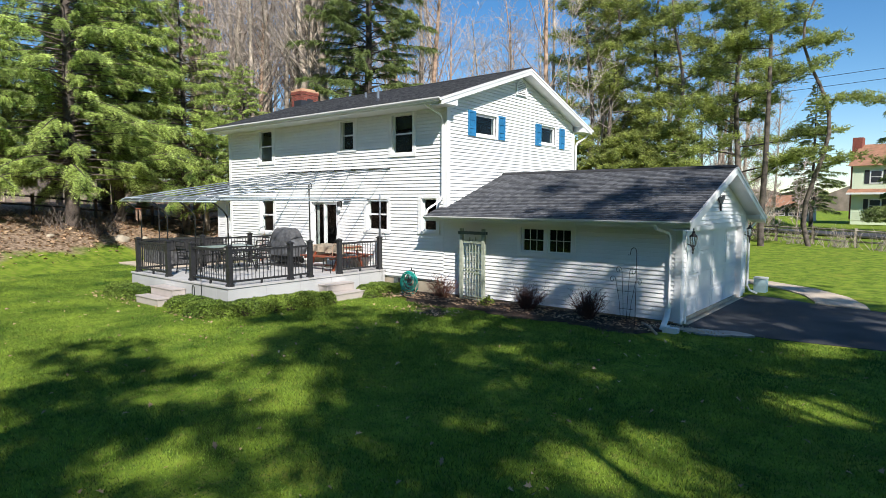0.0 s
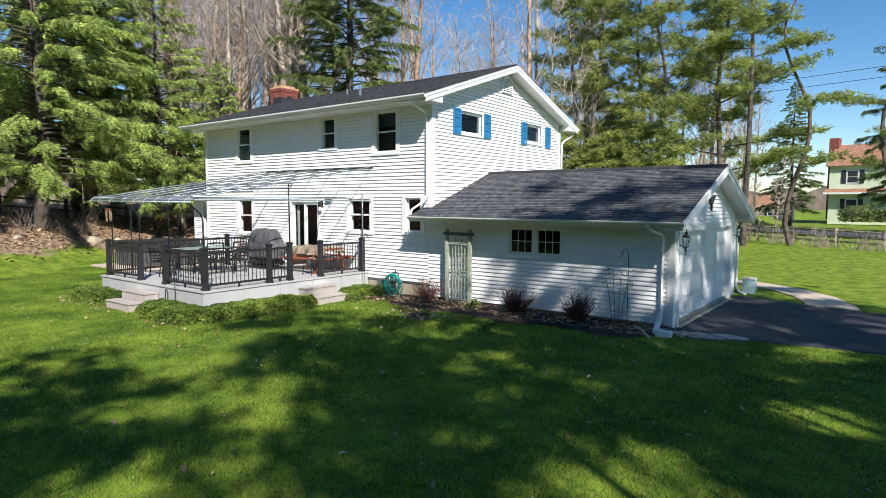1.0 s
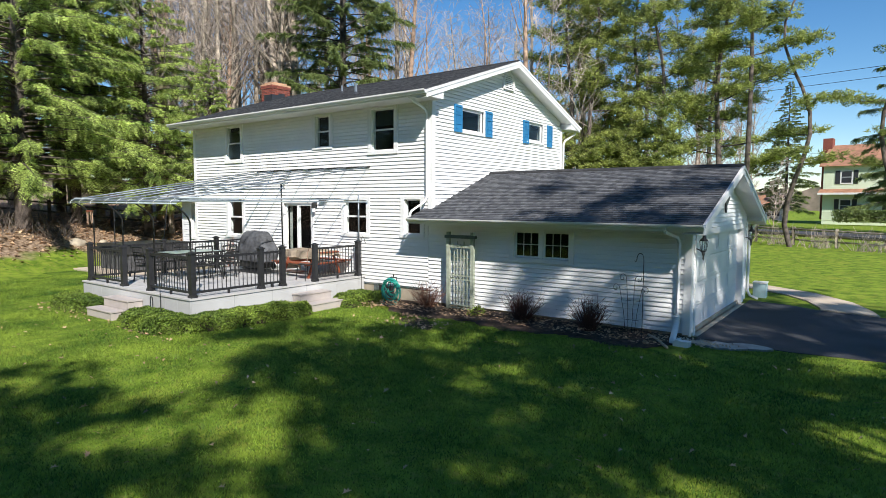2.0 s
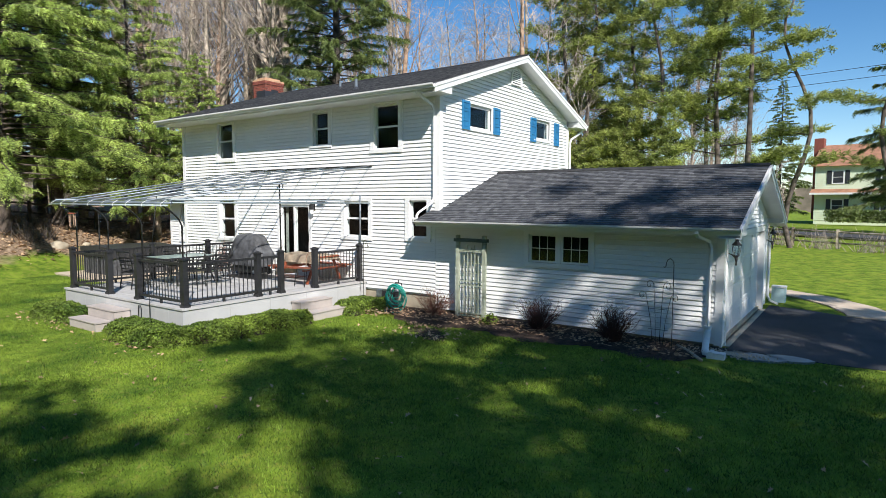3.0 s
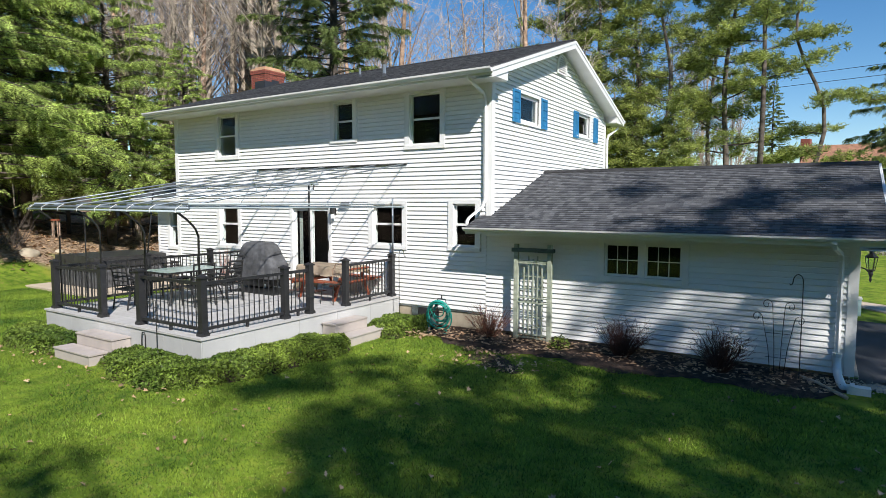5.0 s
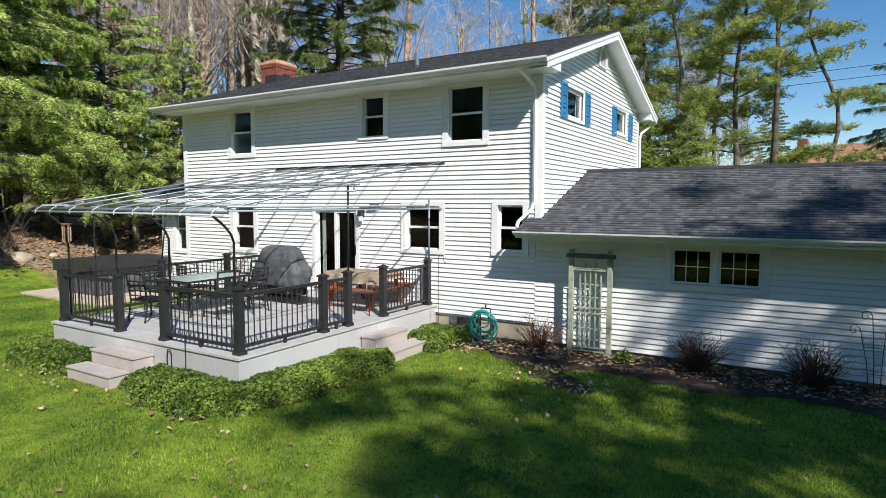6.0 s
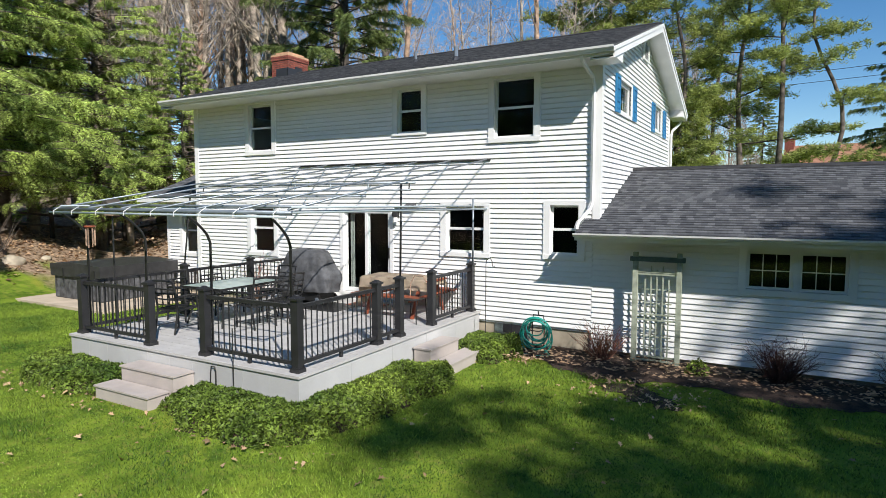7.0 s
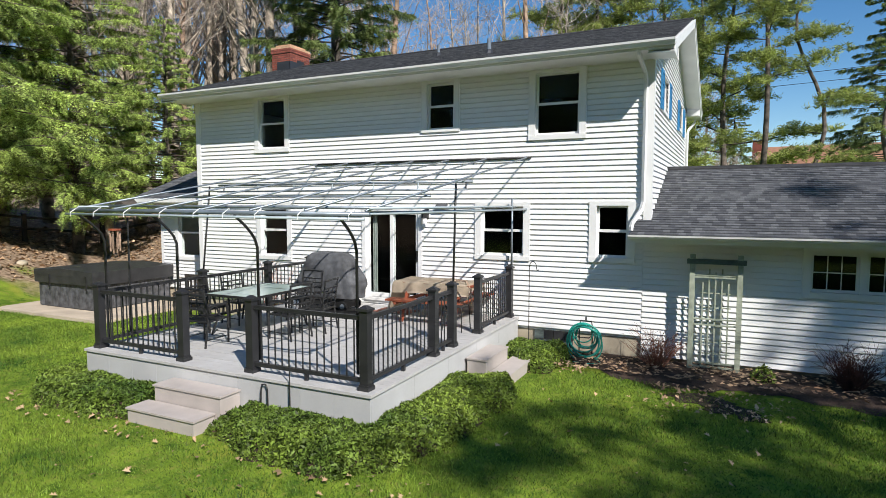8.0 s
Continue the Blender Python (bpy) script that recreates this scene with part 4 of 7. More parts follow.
steps("front_steps", "two taupe composite steps up to the deck", [(-16.52, 7.56, -15.27, DY0 - 0.026, 0.42), (-16.60, 7.20, -15.35, 7.555, 0.20)])
steps("side_steps", "two taupe composite steps at the deck's side", [(DX1 + 0.027, 10.72, -12.86, 11.75, 0.42), (-12.855, 10.74, -12.50, 11.95, 0.20)])

# ---- railings ----
post_bm = bmesh.new()
box(post_bm, -0.058, -0.058, 0, 0.058, 0.058, 0.98)
post_me = mesh_of(post_bm, "shaft", M_BLACK, bevel=0.006)
base_bm = boxes((-0.078, -0.078, 0, 0.078, 0.078, 0.05), (-0.068, -0.068, 0.05, 0.068, 0.068, 0.07))
base_me = mesh_of(base_bm, "base_trim", M_BLACK, bevel=0.006)
cap_bm = boxes((-0.08, -0.08, 0.98, 0.08, 0.08, 1.01))
tube(cap_bm, [(0, 0, 1.01), (0, 0, 1.045)], [0.098, 0.025], 4)
for v in cap_bm.verts:
    if v.co.z > 1.009 and len(v.link_edges) and abs(abs(v.co.x) - abs(v.co.y)) > 0.02:
        v.co = Matrix.Rotation(math.pi / 4, 3, "Z") @ v.co
cap_me = mesh_of(cap_bm, "cap", M_BLACK)
POSTS = [(-18.36, 8.10), (-16.52, 8.10), (-15.22, 8.10), (-13.40, 8.10), (-13.40, 9.92), (-13.40, 10.58), (-13.40, 11.66), (-13.40, 13.30), (-18.36, 10.15), (-18.36, 11.90), (-18.36, 13.30)]
for x, y in POSTS:
    p = thing("railing_post", "black square railing post with a pyramid cap", "post", "deck railing posts", (x, y, DZ))
    for nm, me in (("shaft", post_me), ("base_trim", base_me), ("cap", cap_me)):
        o = new(nm, me)
        o.parent = p
bal_me = mesh_of(tubes(([(0, 0, 0.135), (0, 0, 0.865)], 0.0105), sides=8), "baluster", M_BLACK)


def railing(a, b):
    a, b = Vector((*a, DZ)), Vector((*b, DZ))
    d = b - a
    ln = d.length - 0.116
    rl = thing("railing", "black metal railing panel with round balusters", "railing", "deck railings", a)
    rl.rotation_euler = (0, 0, math.atan2(d.y, d.x))
    part("top_rail", boxes((0.058, -0.028, 0.86, 0.058 + ln, 0.028, 0.875), (0.058, -0.022, 0.875, 0.058 + ln, 0.022, 0.915)), M_BLACK, rl, bevel=0.004)
    part("bottom_rail", boxes((0.058, -0.024, 0.09, 0.058 + ln, 0.024, 0.14)), M_BLACK, rl, bevel=0.004)
    part("foot_block", boxes((0.04 + ln / 2, -0.022, 0.0, 0.085 + ln / 2, 0.022, 0.09)), M_BLACK, rl)
    k = max(2, round(ln / 0.112))
    for i in range(1, k):
        o = new("baluster", bal_me)
        o.parent = rl
        o.location = (0.058 + ln * i / k, 0, 0)


for i, j in ((0, 1), (2, 3), (3, 4), (4, 5), (6, 7), (0, 8), (8, 9), (9, 10)):
    railing(POSTS[i], POSTS[j])

# ---- awning frame ----
aw = thing("awning_frame", "bare metal pipe awning frame over the deck, no canvas", "awning frame")
AX0, AX1, AYF, AZF, AZW, AYW = -18.15, -13.10, 7.66, 2.79, 3.78, 13.40
part("wall_bar", tubes(([(AX0 - 0.05, AYW, AZW), (AX1 + 0.08, AYW, AZW)], 0.022)), M_IRON, aw, smooth=True)
for i in range(7):
    x = AX0 + (AX1 - AX0) * i / 6
    part("rafter", tubes(([(x, AYW - 0.01, AZW), (x, AYF, AZF + 0.02)], 0.015)), M_GALV, aw, smooth=True)
part("front_bar", tubes(([(AX0 - 0.12, AYF, AZF + 0.0), (AX1 + 0.05, AYF, AZF - 0.02)], 0.027)), M_GALV, aw, smooth=True)
part("front_rod", tubes(([(AX0 - 0.15, AYF - 0.06, AZF - 0.055), (AX1 + 0.02, AYF - 0.06, AZF - 0.07)], 0.017)), M_PIPE, aw, smooth=True)
part("second_bar", tubes(([(AX0 - 0.1, 8.15, AZF + 0.06), (AX1 + 0.05, 8.15, AZF + 0.05)], 0.020)), M_GALV, aw, smooth=True)
part("middle_bar", tubes(([(AX0 - 0.05, 10.45, 3.22), (AX1 + 0.1, 10.45, 3.22)], 0.020), ([(AX0 - 0.05, 10.40, 3.10), (AX1 + 0.05, 10.40, 3.10)], 0.013)), M_GALV, aw, smooth=True)
for i in range(7):
    x = AX0 + 0.1 + (AX1 - AX0 - 0.1) * i / 6
    part("hanger", tubes(([(x, 10.44, 3.22), (x, 10.42, 3.09)], 0.011), sides=6), M_IRON if i in (0, 6) else M_PIPE, aw)
for x, zz in ((AX1, 0), (AX0, 0)):
    part("side_bar", tubes(([(x, AYF, AZF - 0.01), (x, 13.42, AZF - 0.02)], 0.020), ([(x + 0.05, AYF, AZF + 0.05), (x + 0.05, 12.6, AZF + 0.04)], 0.014)), M_PIPE, aw, smooth=True)
part("cross_bar", tubes(([(AX0, 9.25, AZF + 0.20), (AX1, 9.25, AZF + 0.20)], 0.016)), M_GALV, aw, smooth=True)
part("wall_pole", tubes(([(-13.36, 13.30, DZ + 1.02), (-13.36, 13.30, 2.98)], 0.022)), M_GALV, aw, "grey metal pole", smooth=True)
part("back_pole", tubes(([(-18.34, 10.15, DZ + 1.0), (-18.34, 10.36, 3.2)], 0.016)), M_IRON, aw, smooth=True)
part("back_pole", tubes(([(-13.38, 10.58, DZ + 1.0), (-13.30, 10.50, 3.2)], 0.018)), M_IRON, aw, smooth=True)
for x in (-18.30, -16.70, -15.17, -13.58):
    pts = [(x, 8.19, DZ + 0.15), (x, 8.19, 2.30)] + [(x + 0.10 * k / 5, 8.19 - 0.50 * (k / 5) ** 1.25, 2.30 + 0.44 * (k / 5) ** 0.8) for k in range(1, 6)]
    part("curved_pole", tubes((pts, 0.019)), M_IRON, aw, smooth=True)
for i in range(9):
    x = AX0 + 0.0 + (AX1 - AX0) * (i + 0.15 * math.sin(i * 5)) / 8.4
    part("tie", tubes(([(x, AYF - 0.085, AZF - 0.09), (x + 0.005, AYF - 0.085, AZF - 0.03), (x + 0.012, AYF + 0.02, AZF + 0.04), (x + 0.015, AYF + 0.035, AZF - 0.03)], 0.006), sides=5), M_TRIM, aw, "white cord tie")

# wind chime under the front bar
ch = thing("wind_chime", "copper-tube wind chime hanging from the awning frame", "wind chime", at=(-17.36, 7.70, 2.70))
part("cord", tubes(([(0, 0, 0.05), (0, 0, -0.17)], 0.003), sides=4), M_IRON, ch)
part("top_disc", tubes(([(0, 0, -0.17), (0, 0, -0.195)], 0.085), sides=14), M_WOODRED, ch)
for k in range(6):
    a = math.pi * k / 3
    part("tube", tubes(([(0.06 * math.cos(a), 0.06 * math.sin(a), -0.21), (0.06 * math.cos(a), 0.06 * math.sin(a), -0.46 - 0.03 * (k % 3))], 0.012), sides=8), M_BARKTAN, ch)

# ---- patio table and chairs ----
tb = thing("patio_table", "glass-topped patio table with a black metal frame", "table", at=(-17.0, 10.20, DZ))
TW, TL = 0.52, 0.75
part("tabletop", boxes((-TW, -TL, 0.715, TW, TL, 0.725)), M_TABLEGLASS, tb, "pale green glass top")
part("rim", boxes((-TW - 0.02, -TL - 0.02, 0.69, TW + 0.02, -TL, 0.73), (-TW - 0.02, TL, 0.69, TW + 0.02, TL + 0.02, 0.73), (-TW - 0.02, -TL, 0.69, -TW, TL, 0.73), (TW, -TL, 0.69, TW + 0.02, TL, 0.73)), M_IRON, tb, bevel=0.004)
for sx in (-1, 1):
    for sy in (-1, 1):
        part("leg", tubes(([(sx * (TW - 0.05), sy * (TL - 0.08), 0.70), (sx * (TW - 0.12), sy * (TL - 0.16), 0.35), (sx * (TW - 0.04), sy * (TL - 0.06), 0.0)], 0.018)), M_IRON, tb)


def patio_chair():
    c = thing("patio_chair", "black metal patio chair with a barred back", "chair", "chairs round the patio table")
    r = 0.017
    for s in (-1, 1):
        part("front_leg", tubes(([(s * 0.25, 0.24, 0), (s * 0.25, 0.25, 0.40), (s * 0.26, 0.20, 0.64)], r)), M_IRON, c)
        part("back_leg", tubes(([(s * 0.24, -0.26, 0), (s * 0.24, -0.19, 0.40), (s * 0.24, -0.27, 0.92)], r)), M_IRON, c)
        part("arm", tubes(([(s * 0.245, -0.23, 0.65), (s * 0.27, 0.0, 0.66), (s * 0.265, 0.18, 0.65), (s * 0.26, 0.23, 0.60)], 0.021)), M_IRON, c)
        part("foot_rail", tubes(([(s * 0.245, 0.24, 0.12), (s * 0.24, -0.24, 0.12)], 0.008), sides=6), M_IRON, c)
    part("seat_frame", tubes(([(-0.24, 0.24, 0.42), (0.24, 0.24, 0.42), (0.24, -0.20, 0.41), (-0.24, -0.20, 0.41), (-0.24, 0.24, 0.42)], r)), M_IRON, c)
    for i in range(9):
        y = -0.17 + i * 0.047
        part("seat_slat", boxes((-0.235, y, 0.405, 0.235, y + 0.03, 0.415)), M_IRON, c)
    part("top_rail", tubes(([(-0.25, -0.27, 0.92), (0, -0.285, 0.935), (0.25, -0.27, 0.92)], 0.02)), M_IRON, c)
    for z in (0.50, 0.60, 0.70, 0.78):
        part("back_bar", tubes(([(-0.24, -0.19 - (z - 0.4) * 0.155, z), (0.24, -0.19 - (z - 0.4) * 0.155, z)], 0.014), sides=6), M_IRON, c)
    for x in (-0.08, 0.08):
        part("back_upright", tubes(([(x, -0.205, 0.5), (x, -0.25, 0.78)], 0.009), sides=6), M_IRON, c)
    return c


chair = patio_chair()
chair.matrix_basis = pose(-17.85, 9.80, DZ, 0, 0, -86)
for x, y, a in ((-17.82, 10.55, -96), (-16.12, 9.95, 84), (-16.05, 10.62, 100), (-16.95, 11.35, 178), (-17.05, 8.98, 4)):
    copy_thing(chair, pose(x, y, DZ, 0, 0, a))

# ---- covered grill ----
gr = thing("gas_grill", "gas grill under a slack grey canvas cover", "grill", at=(-17.26, 12.62, DZ))
bm = bmesh.new()
rings = []
prof = [(0.27, 0.79, 0.33), (0.36, 0.80, 0.34), (0.55, 0.79, 0.335), (0.66, 0.74, 0.33), (0.78, 0.68, 0.32), (0.90, 0.61, 0.31), (1.04, 0.55, 0.28), (1.14, 0.50, 0.22), (1.20, 0.42, 0.14), (1.22, 0.15, 0.05)]
fine_prof = []
for p_, q_ in zip(prof, prof[1:]):
    for j in range(4):
        fine_prof.append(tuple(u + (v - u) * j / 4 for u, v in zip(p_, q_)))
for z, hw, hd in fine_prof + [prof[-1]]:
    ring = []
    for k in range(96):
        a = 2 * math.pi * k / 96
        ca, sa = math.cos(a), math.sin(a)
        e = 0.45
        x = hw * math.copysign(abs(ca) ** e, ca)
        y = hd * math.copysign(abs(sa) ** e, sa)
        fold = 1 + 0.05 * math.sin(a * 9 + z * 4) * max(0, 0.9 - z) + 0.10 * noise.noise(Vector((x * 3, y * 3, z * 4))) + 0.05 * abs(noise.noise(Vector((x * 6 + z * 3, y * 6, z * 4)))) + 0.035 * noise.noise(Vector((x * 9, y * 9, z * 11)))
        ring.append(bm.verts.new((x * fold, y * fold, z + 0.03 * noise.noise(Vector((x * 4, y * 4, 7))))))
    rings.append(ring)
for a, b in zip(rings, rings[1:]):
    for k in range(96):
        bm.faces.new((a[k], a[(k + 1) % 96], b[(k + 1) % 96], b[k]))
bm.faces.new(rings[-1])
part("cover", bm, M_CANVAS, gr, smooth=True)
part("cart", boxes((-0.55, -0.26, 0.06, 0.55, 0.26, 0.30)), M_IRON, gr, bevel=0.01)
for y in (-0.29, 0.25):
    wh = part("wheel", tubes(([(0.50, y, 0.10), (0.50, y + 0.04, 0.10)], 0.10), sides=18), M_IRON, gr, "black plastic wheel")
    part("hub", tubes(([(0.50, y - 0.006, 0.10), (0.50, y - 0.001, 0.10)], 0.055), sides=12), M_GALV, wh)
mt = thing("grill_mat", "dark rubber mat under the grill", "mat", at=(-16.6, 12.2, DZ + 0.002))
part("sheet", boxes((-0.9, -0.45, 0, 0.8, 0.5, 0.008)), M_IRON, mt)
mt = thing("door_mat", "faded terracotta door mat", "mat", at=(-15.75, 12.85, DZ + 0.002))
part("sheet", boxes((-0.42, -0.25, 0, 0.42, 0.25, 0.012)), M_WOODRED, mt)

# ---- picnic table with a cloth ----
pt = thing("picnic_table", "red-stained wooden picnic table with crossed legs", "table", at=(-14.55, 12.55, DZ))
for i in range(5):
    part("plank", boxes((-0.78, -0.36 + i * 0.145, 0.70, 0.78, -0.225 + i * 0.145, 0.735)), M_WOODRED, pt, bevel=0.004)
for s in (-1, 1):
    for i in range(2):
        part("bench_plank", boxes((-0.80, s * 0.68 - 0.13 + i * 0.135, 0.42, 0.80, s * 0.68 + i * 0.135 - 0.005, 0.455)), M_WOODRED, pt, bevel=0.004)
    for x in (-0.55, 0.55):
        part("leg", tubes(([(x, s * 0.30, 0.70), (x, s * 0.62, 0.0)], 0.04), sides=4), M_WOODRED, pt)
for x in (-0.60, 0.60):
    part("bench_bearer", boxes((x - 0.02, -0.8, 0.36, x + 0.02, 0.8, 0.42)), M_WOODRED, pt)
cl = thing("tablecloth", "crumpled beige cloth thrown over the picnic table", "cloth", at=(-14.62, 12.55, DZ))
bm = bmesh.new()
NX, NY = 40, 22
grid = []
for j in range(NY + 1):
    row_ = []
    for i in range(NX + 1):
        u, v = -1.30 + 2.25 * i / NX, -0.62 + 1.20 * j / NY
        z = 0.752 + 0.02 * noise.noise(Vector((u * 3, v * 3, 0)))
        x, y = u, v
        ox, oy = max(0, abs(u) - 0.80), max(0, abs(v) - 0.375)
        if ox:
            x, z = math.copysign(0.80 + ox * 0.28, u), z - ox * (1.25 if u < 0 else 0.8)
        if oy:
            y, z = math.copysign(0.375 + oy * 0.15 + 0.02 * math.sin(u * 14), v), z - oy * 0.9
        row_.append(bm.verts.new((x, y, z)))
    grid.append(row_)
for r0, r1 in zip(grid, grid[1:]):
    for i in range(NX):
        bm.faces.new((r0[i], r0[i + 1], r1[i + 1], r1[i]))
bmesh.ops.solidify(bm, geom=bm.faces[:], thickness=0.006)
part("sheet", bm, M_CLOTH, cl, smooth=True)
sc = thing("bistro_chair", "black wire bistro chair with a hoop back", "chair", at=(-13.85, 11.95, DZ))
part("hoop", tubes(([(-0.2, 0.0, 0.45), (-0.19, 0.0, 0.7), (-0.1, 0, 0.86), (0.1, 0, 0.86), (0.19, 0, 0.7), (0.2, 0, 0.45)], 0.012)), M_BARKTAN, sc)
part("seat", tubes(([(0, -0.2, 0.43), (0, -0.2, 0.45)], 0.21), sides=18), M_IRON, sc)
for x in (-0.16, 0.16):
    for y in (-0.36, -0.02):
        part("leg", tubes(([(x, y, 0.44), (x * 1.2, y * 1.15, 0)], 0.011)), M_IRON, sc)

# ---- hot tub on its slab ----
structure(part("slab", boxes((-27.3, 11.15, -0.1, -22.9, 14.9, 0.08)), M_SLAB, bevel=0.01), "pale concrete slab under the hot tub", "slab")
ht = thing("hot_tub", "square hot tub with grey boarded sides and a black cover", "hot tub", at=(-25.40, 13.10, 0.08))
part("shell", boxes((-1.14, -1.14, 0.0, 1.14, 1.14, 0.80)), M_LEAD, ht)
for k in range(22):
    a = -1.15 + k * 0.1046
    part("side_board", boxes((a, -1.165, 0.02, a + 0.1, -1.142, 0.80)), M_TUB, ht)
    part("side_board", boxes((1.142, a, 0.02, 1.165, a + 0.1, 0.80)), M_TUB, ht)
for x0_, x1_ in ((-1.24, -0.004), (0.004, 1.24)):
    bm = boxes((x0_, -1.24, 0.86, x1_, 1.24, 1.01))
    for v in bm.verts:
        if v.co.z > 0.95 and abs(v.co.x) < 0.1:
            v.co.z += 0.06
    part("cover_half", bm, M_TUBCOVER, ht, "tapered black vinyl cover half", bevel=0.03)
part("skirt", boxes((-1.235, -1.235, 0.66, 1.235, -1.20, 0.87), (1.20, -1.20, 0.66, 1.235, 1.235, 0.87)), M_TUBCOVER, ht)
for x in (-0.6, 0.95):
    part("strap", boxes((x, -1.255, 0.55, x + 0.04, -1.236, 0.9)), M_IRON, ht)
# bench beside the wing
bn = thing("garden_bench", "dark slatted garden bench against the wing", "bench", at=(-22.4, 13.45, 0.0))
for i in range(9):
    part("back_slat", boxes((-0.55 + i * 0.13, 0.30, 0.45, -0.49 + i * 0.13, 0.32, 0.85)), M_BARKDARK, bn)
part("top_rail", boxes((-0.62, 0.29, 0.85, 0.62, 0.34, 0.93)), M_BARKDARK, bn, bevel=0.008)
for i in range(4):
    part("seat_slat", boxes((-0.62, -0.15 + i * 0.11, 0.42, 0.62, -0.06 + i * 0.11, 0.45)), M_BARKDARK, bn)
for x in (-0.6, 0.55):
    for y in (-0.14, 0.28):
        part("leg", boxes((x, y, 0, x + 0.05, y + 0.05, 0.42 if y < 0 else 0.85)), M_BARKDARK, bn)

# ---- drive, path, bed ----
def sheet(name, outline, z, material, label, category, thick=0.08):
    bm = bmesh.new()
    prism(bm, outline, "z", z - thick, z)
    return structure(part(name, bm, material), label, category)


sheet("driveway", [(GX1 + 0.12, 13.62), (-2.4, 13.42), (0, 13.75), (8, 13.9), (30, 13.5), (30, 19.5), (4, 18.2), (-1.0, 18.62), (-2.3, 18.9), (-3.2, 19.4), (GX1 + 0.12, 19.6)], 0.012, M_ASPHALT, "dark asphalt driveway in front of the garage", "driveway")
inner = [(-6.5, 22.6), (-4.6, 22.3), (-3.5, 21.5), (-2.75, 20.4), (-2.35, 19.3), (-2.3, 18.92)]
outer = [(-1.05, 18.66), (-1.2, 19.4), (-1.7, 20.8), (-2.7, 22.2), (-4.2, 23.3), (-6.5, 23.7)]
for i in range(5):
    a, b = inner[i], inner[i + 1]
    c, d = outer[4 - i], outer[5 - i]
    bm = bmesh.new()
    prism(bm, [a, b, c, d], "z", -0.06, 0.035)
    structure(part("path", bm, M_SLAB, bevel=0.012), "pale curved concrete garden path", "path")
bed = []
for j in range(129):
    k = j / 4
    x = -12.35 + k * (8.35 / 32)
    bed.append((x, 12.0 + 0.16 * math.sin(k * 0.6) + 0.9 * max(0, 1 - k / 6) ** 1.5 + 0.8 * max(0, (k - 28) / 4) + 0.07 * math.sin(k * 2.3) + 0.12 * noise.noise(Vector((k * 1.7, 5, 0)))))
bm = bmesh.new()
rows_ = []
for j in range(9):
    rows_.append([bm.verts.new((x, y + (13.46 - y) * j / 8, 0.012 + 0.035 * min(1, j / 2) * (1 + noise.noise(Vector((x * 3, j, 0)))))) for x, y in bed])
for r0, r1 in zip(rows_, rows_[1:]):
    for i in range(len(bed) - 1):
        bm.faces.new((r0[i], r0[i + 1], r1[i + 1], r1[i]))
structure(part("mulch_bed", bm, M_MULCH, smooth=True), "dark bark mulch bed along the garage", "flower bed")
for x, y, s in ((-3.55, 13.15, 0.5), (-3.0, 13.35, 0.38), (-4.0, 13.35, 0.3)):
    st = thing("flagstone", "flat grey flagstone at the drive's edge", "stone", "flagstones by the drive", (x, y, 0.01))
    bm = bmesh.new()
    pts = [(s * (1 + 0.2 * math.sin(k * 2.7 + x)) * math.cos(k * math.pi / 4), 0.55 * s * (1 + 0.2 * math.cos(k * 1.9 + y)) * math.sin(k * math.pi / 4)) for k in range(8)]
    prism(bm, pts, "z", -0.04, 0.03)
    part("slab", bm, M_ASPHALT if s < 0.35 else M_GALV, st, bevel=0.01)
bx = thing("storage_bin", "pale blue plastic storage bin beside the garage", "bin", at=(-3.95, 20.5, 0.0))
part("body", boxes((-0.17, -0.17, 0.0, 0.17, 0.17, 0.42)), M_PALEBLUE, bx, bevel=0.02)
part("lid", boxes((-0.185, -0.185, 0.42, 0.185, 0.185, 0.46)), M_ALU, bx, bevel=0.015)

# ---- trellis, hose, iron stakes ----
tr = thing("trellis", "weathered grey-green wooden trellis leaning on the garage", "trellis", at=(-9.66, 13.16, 0.0))
for x in (-0.37, 0.37):
    part("post", boxes((x - 0.042, -0.04, -0.05, x + 0.042, 0.04, 2.02)), M_TREL, tr, bevel=0.012)
# the beam's dark tone paints in the shade under the garage eave
part("top_beam", boxes((-0.46, -0.055, 1.86, 0.46, -0.041, 1.94), (-0.46, 0.041, 1.86, 0.46, 0.055, 1.94)), M_TRELSHADE, tr)
for z in (1.62, 1.66, 0.90, 0.80, 0.14, 0.07):
    part("rail", boxes((-0.326, -0.02, z, 0.326, 0.004, z + 0.028)), M_TREL, tr)
for i in range(5):
    x = -0.20 + i * 0.10
    part("slat", boxes((x - 0.012, 0.006, 0.05, x + 0.012, 0.022, 1.72 - 0.09 * abs(2 - i) + 0.15 * (i % 2))), M_TREL, tr)
for z in (0.3, 0.5, 1.1, 1.35):
    part("slat", boxes((-0.25, 0.024, z, 0.25, 0.036, z + 0.02)), M_TREL, tr)

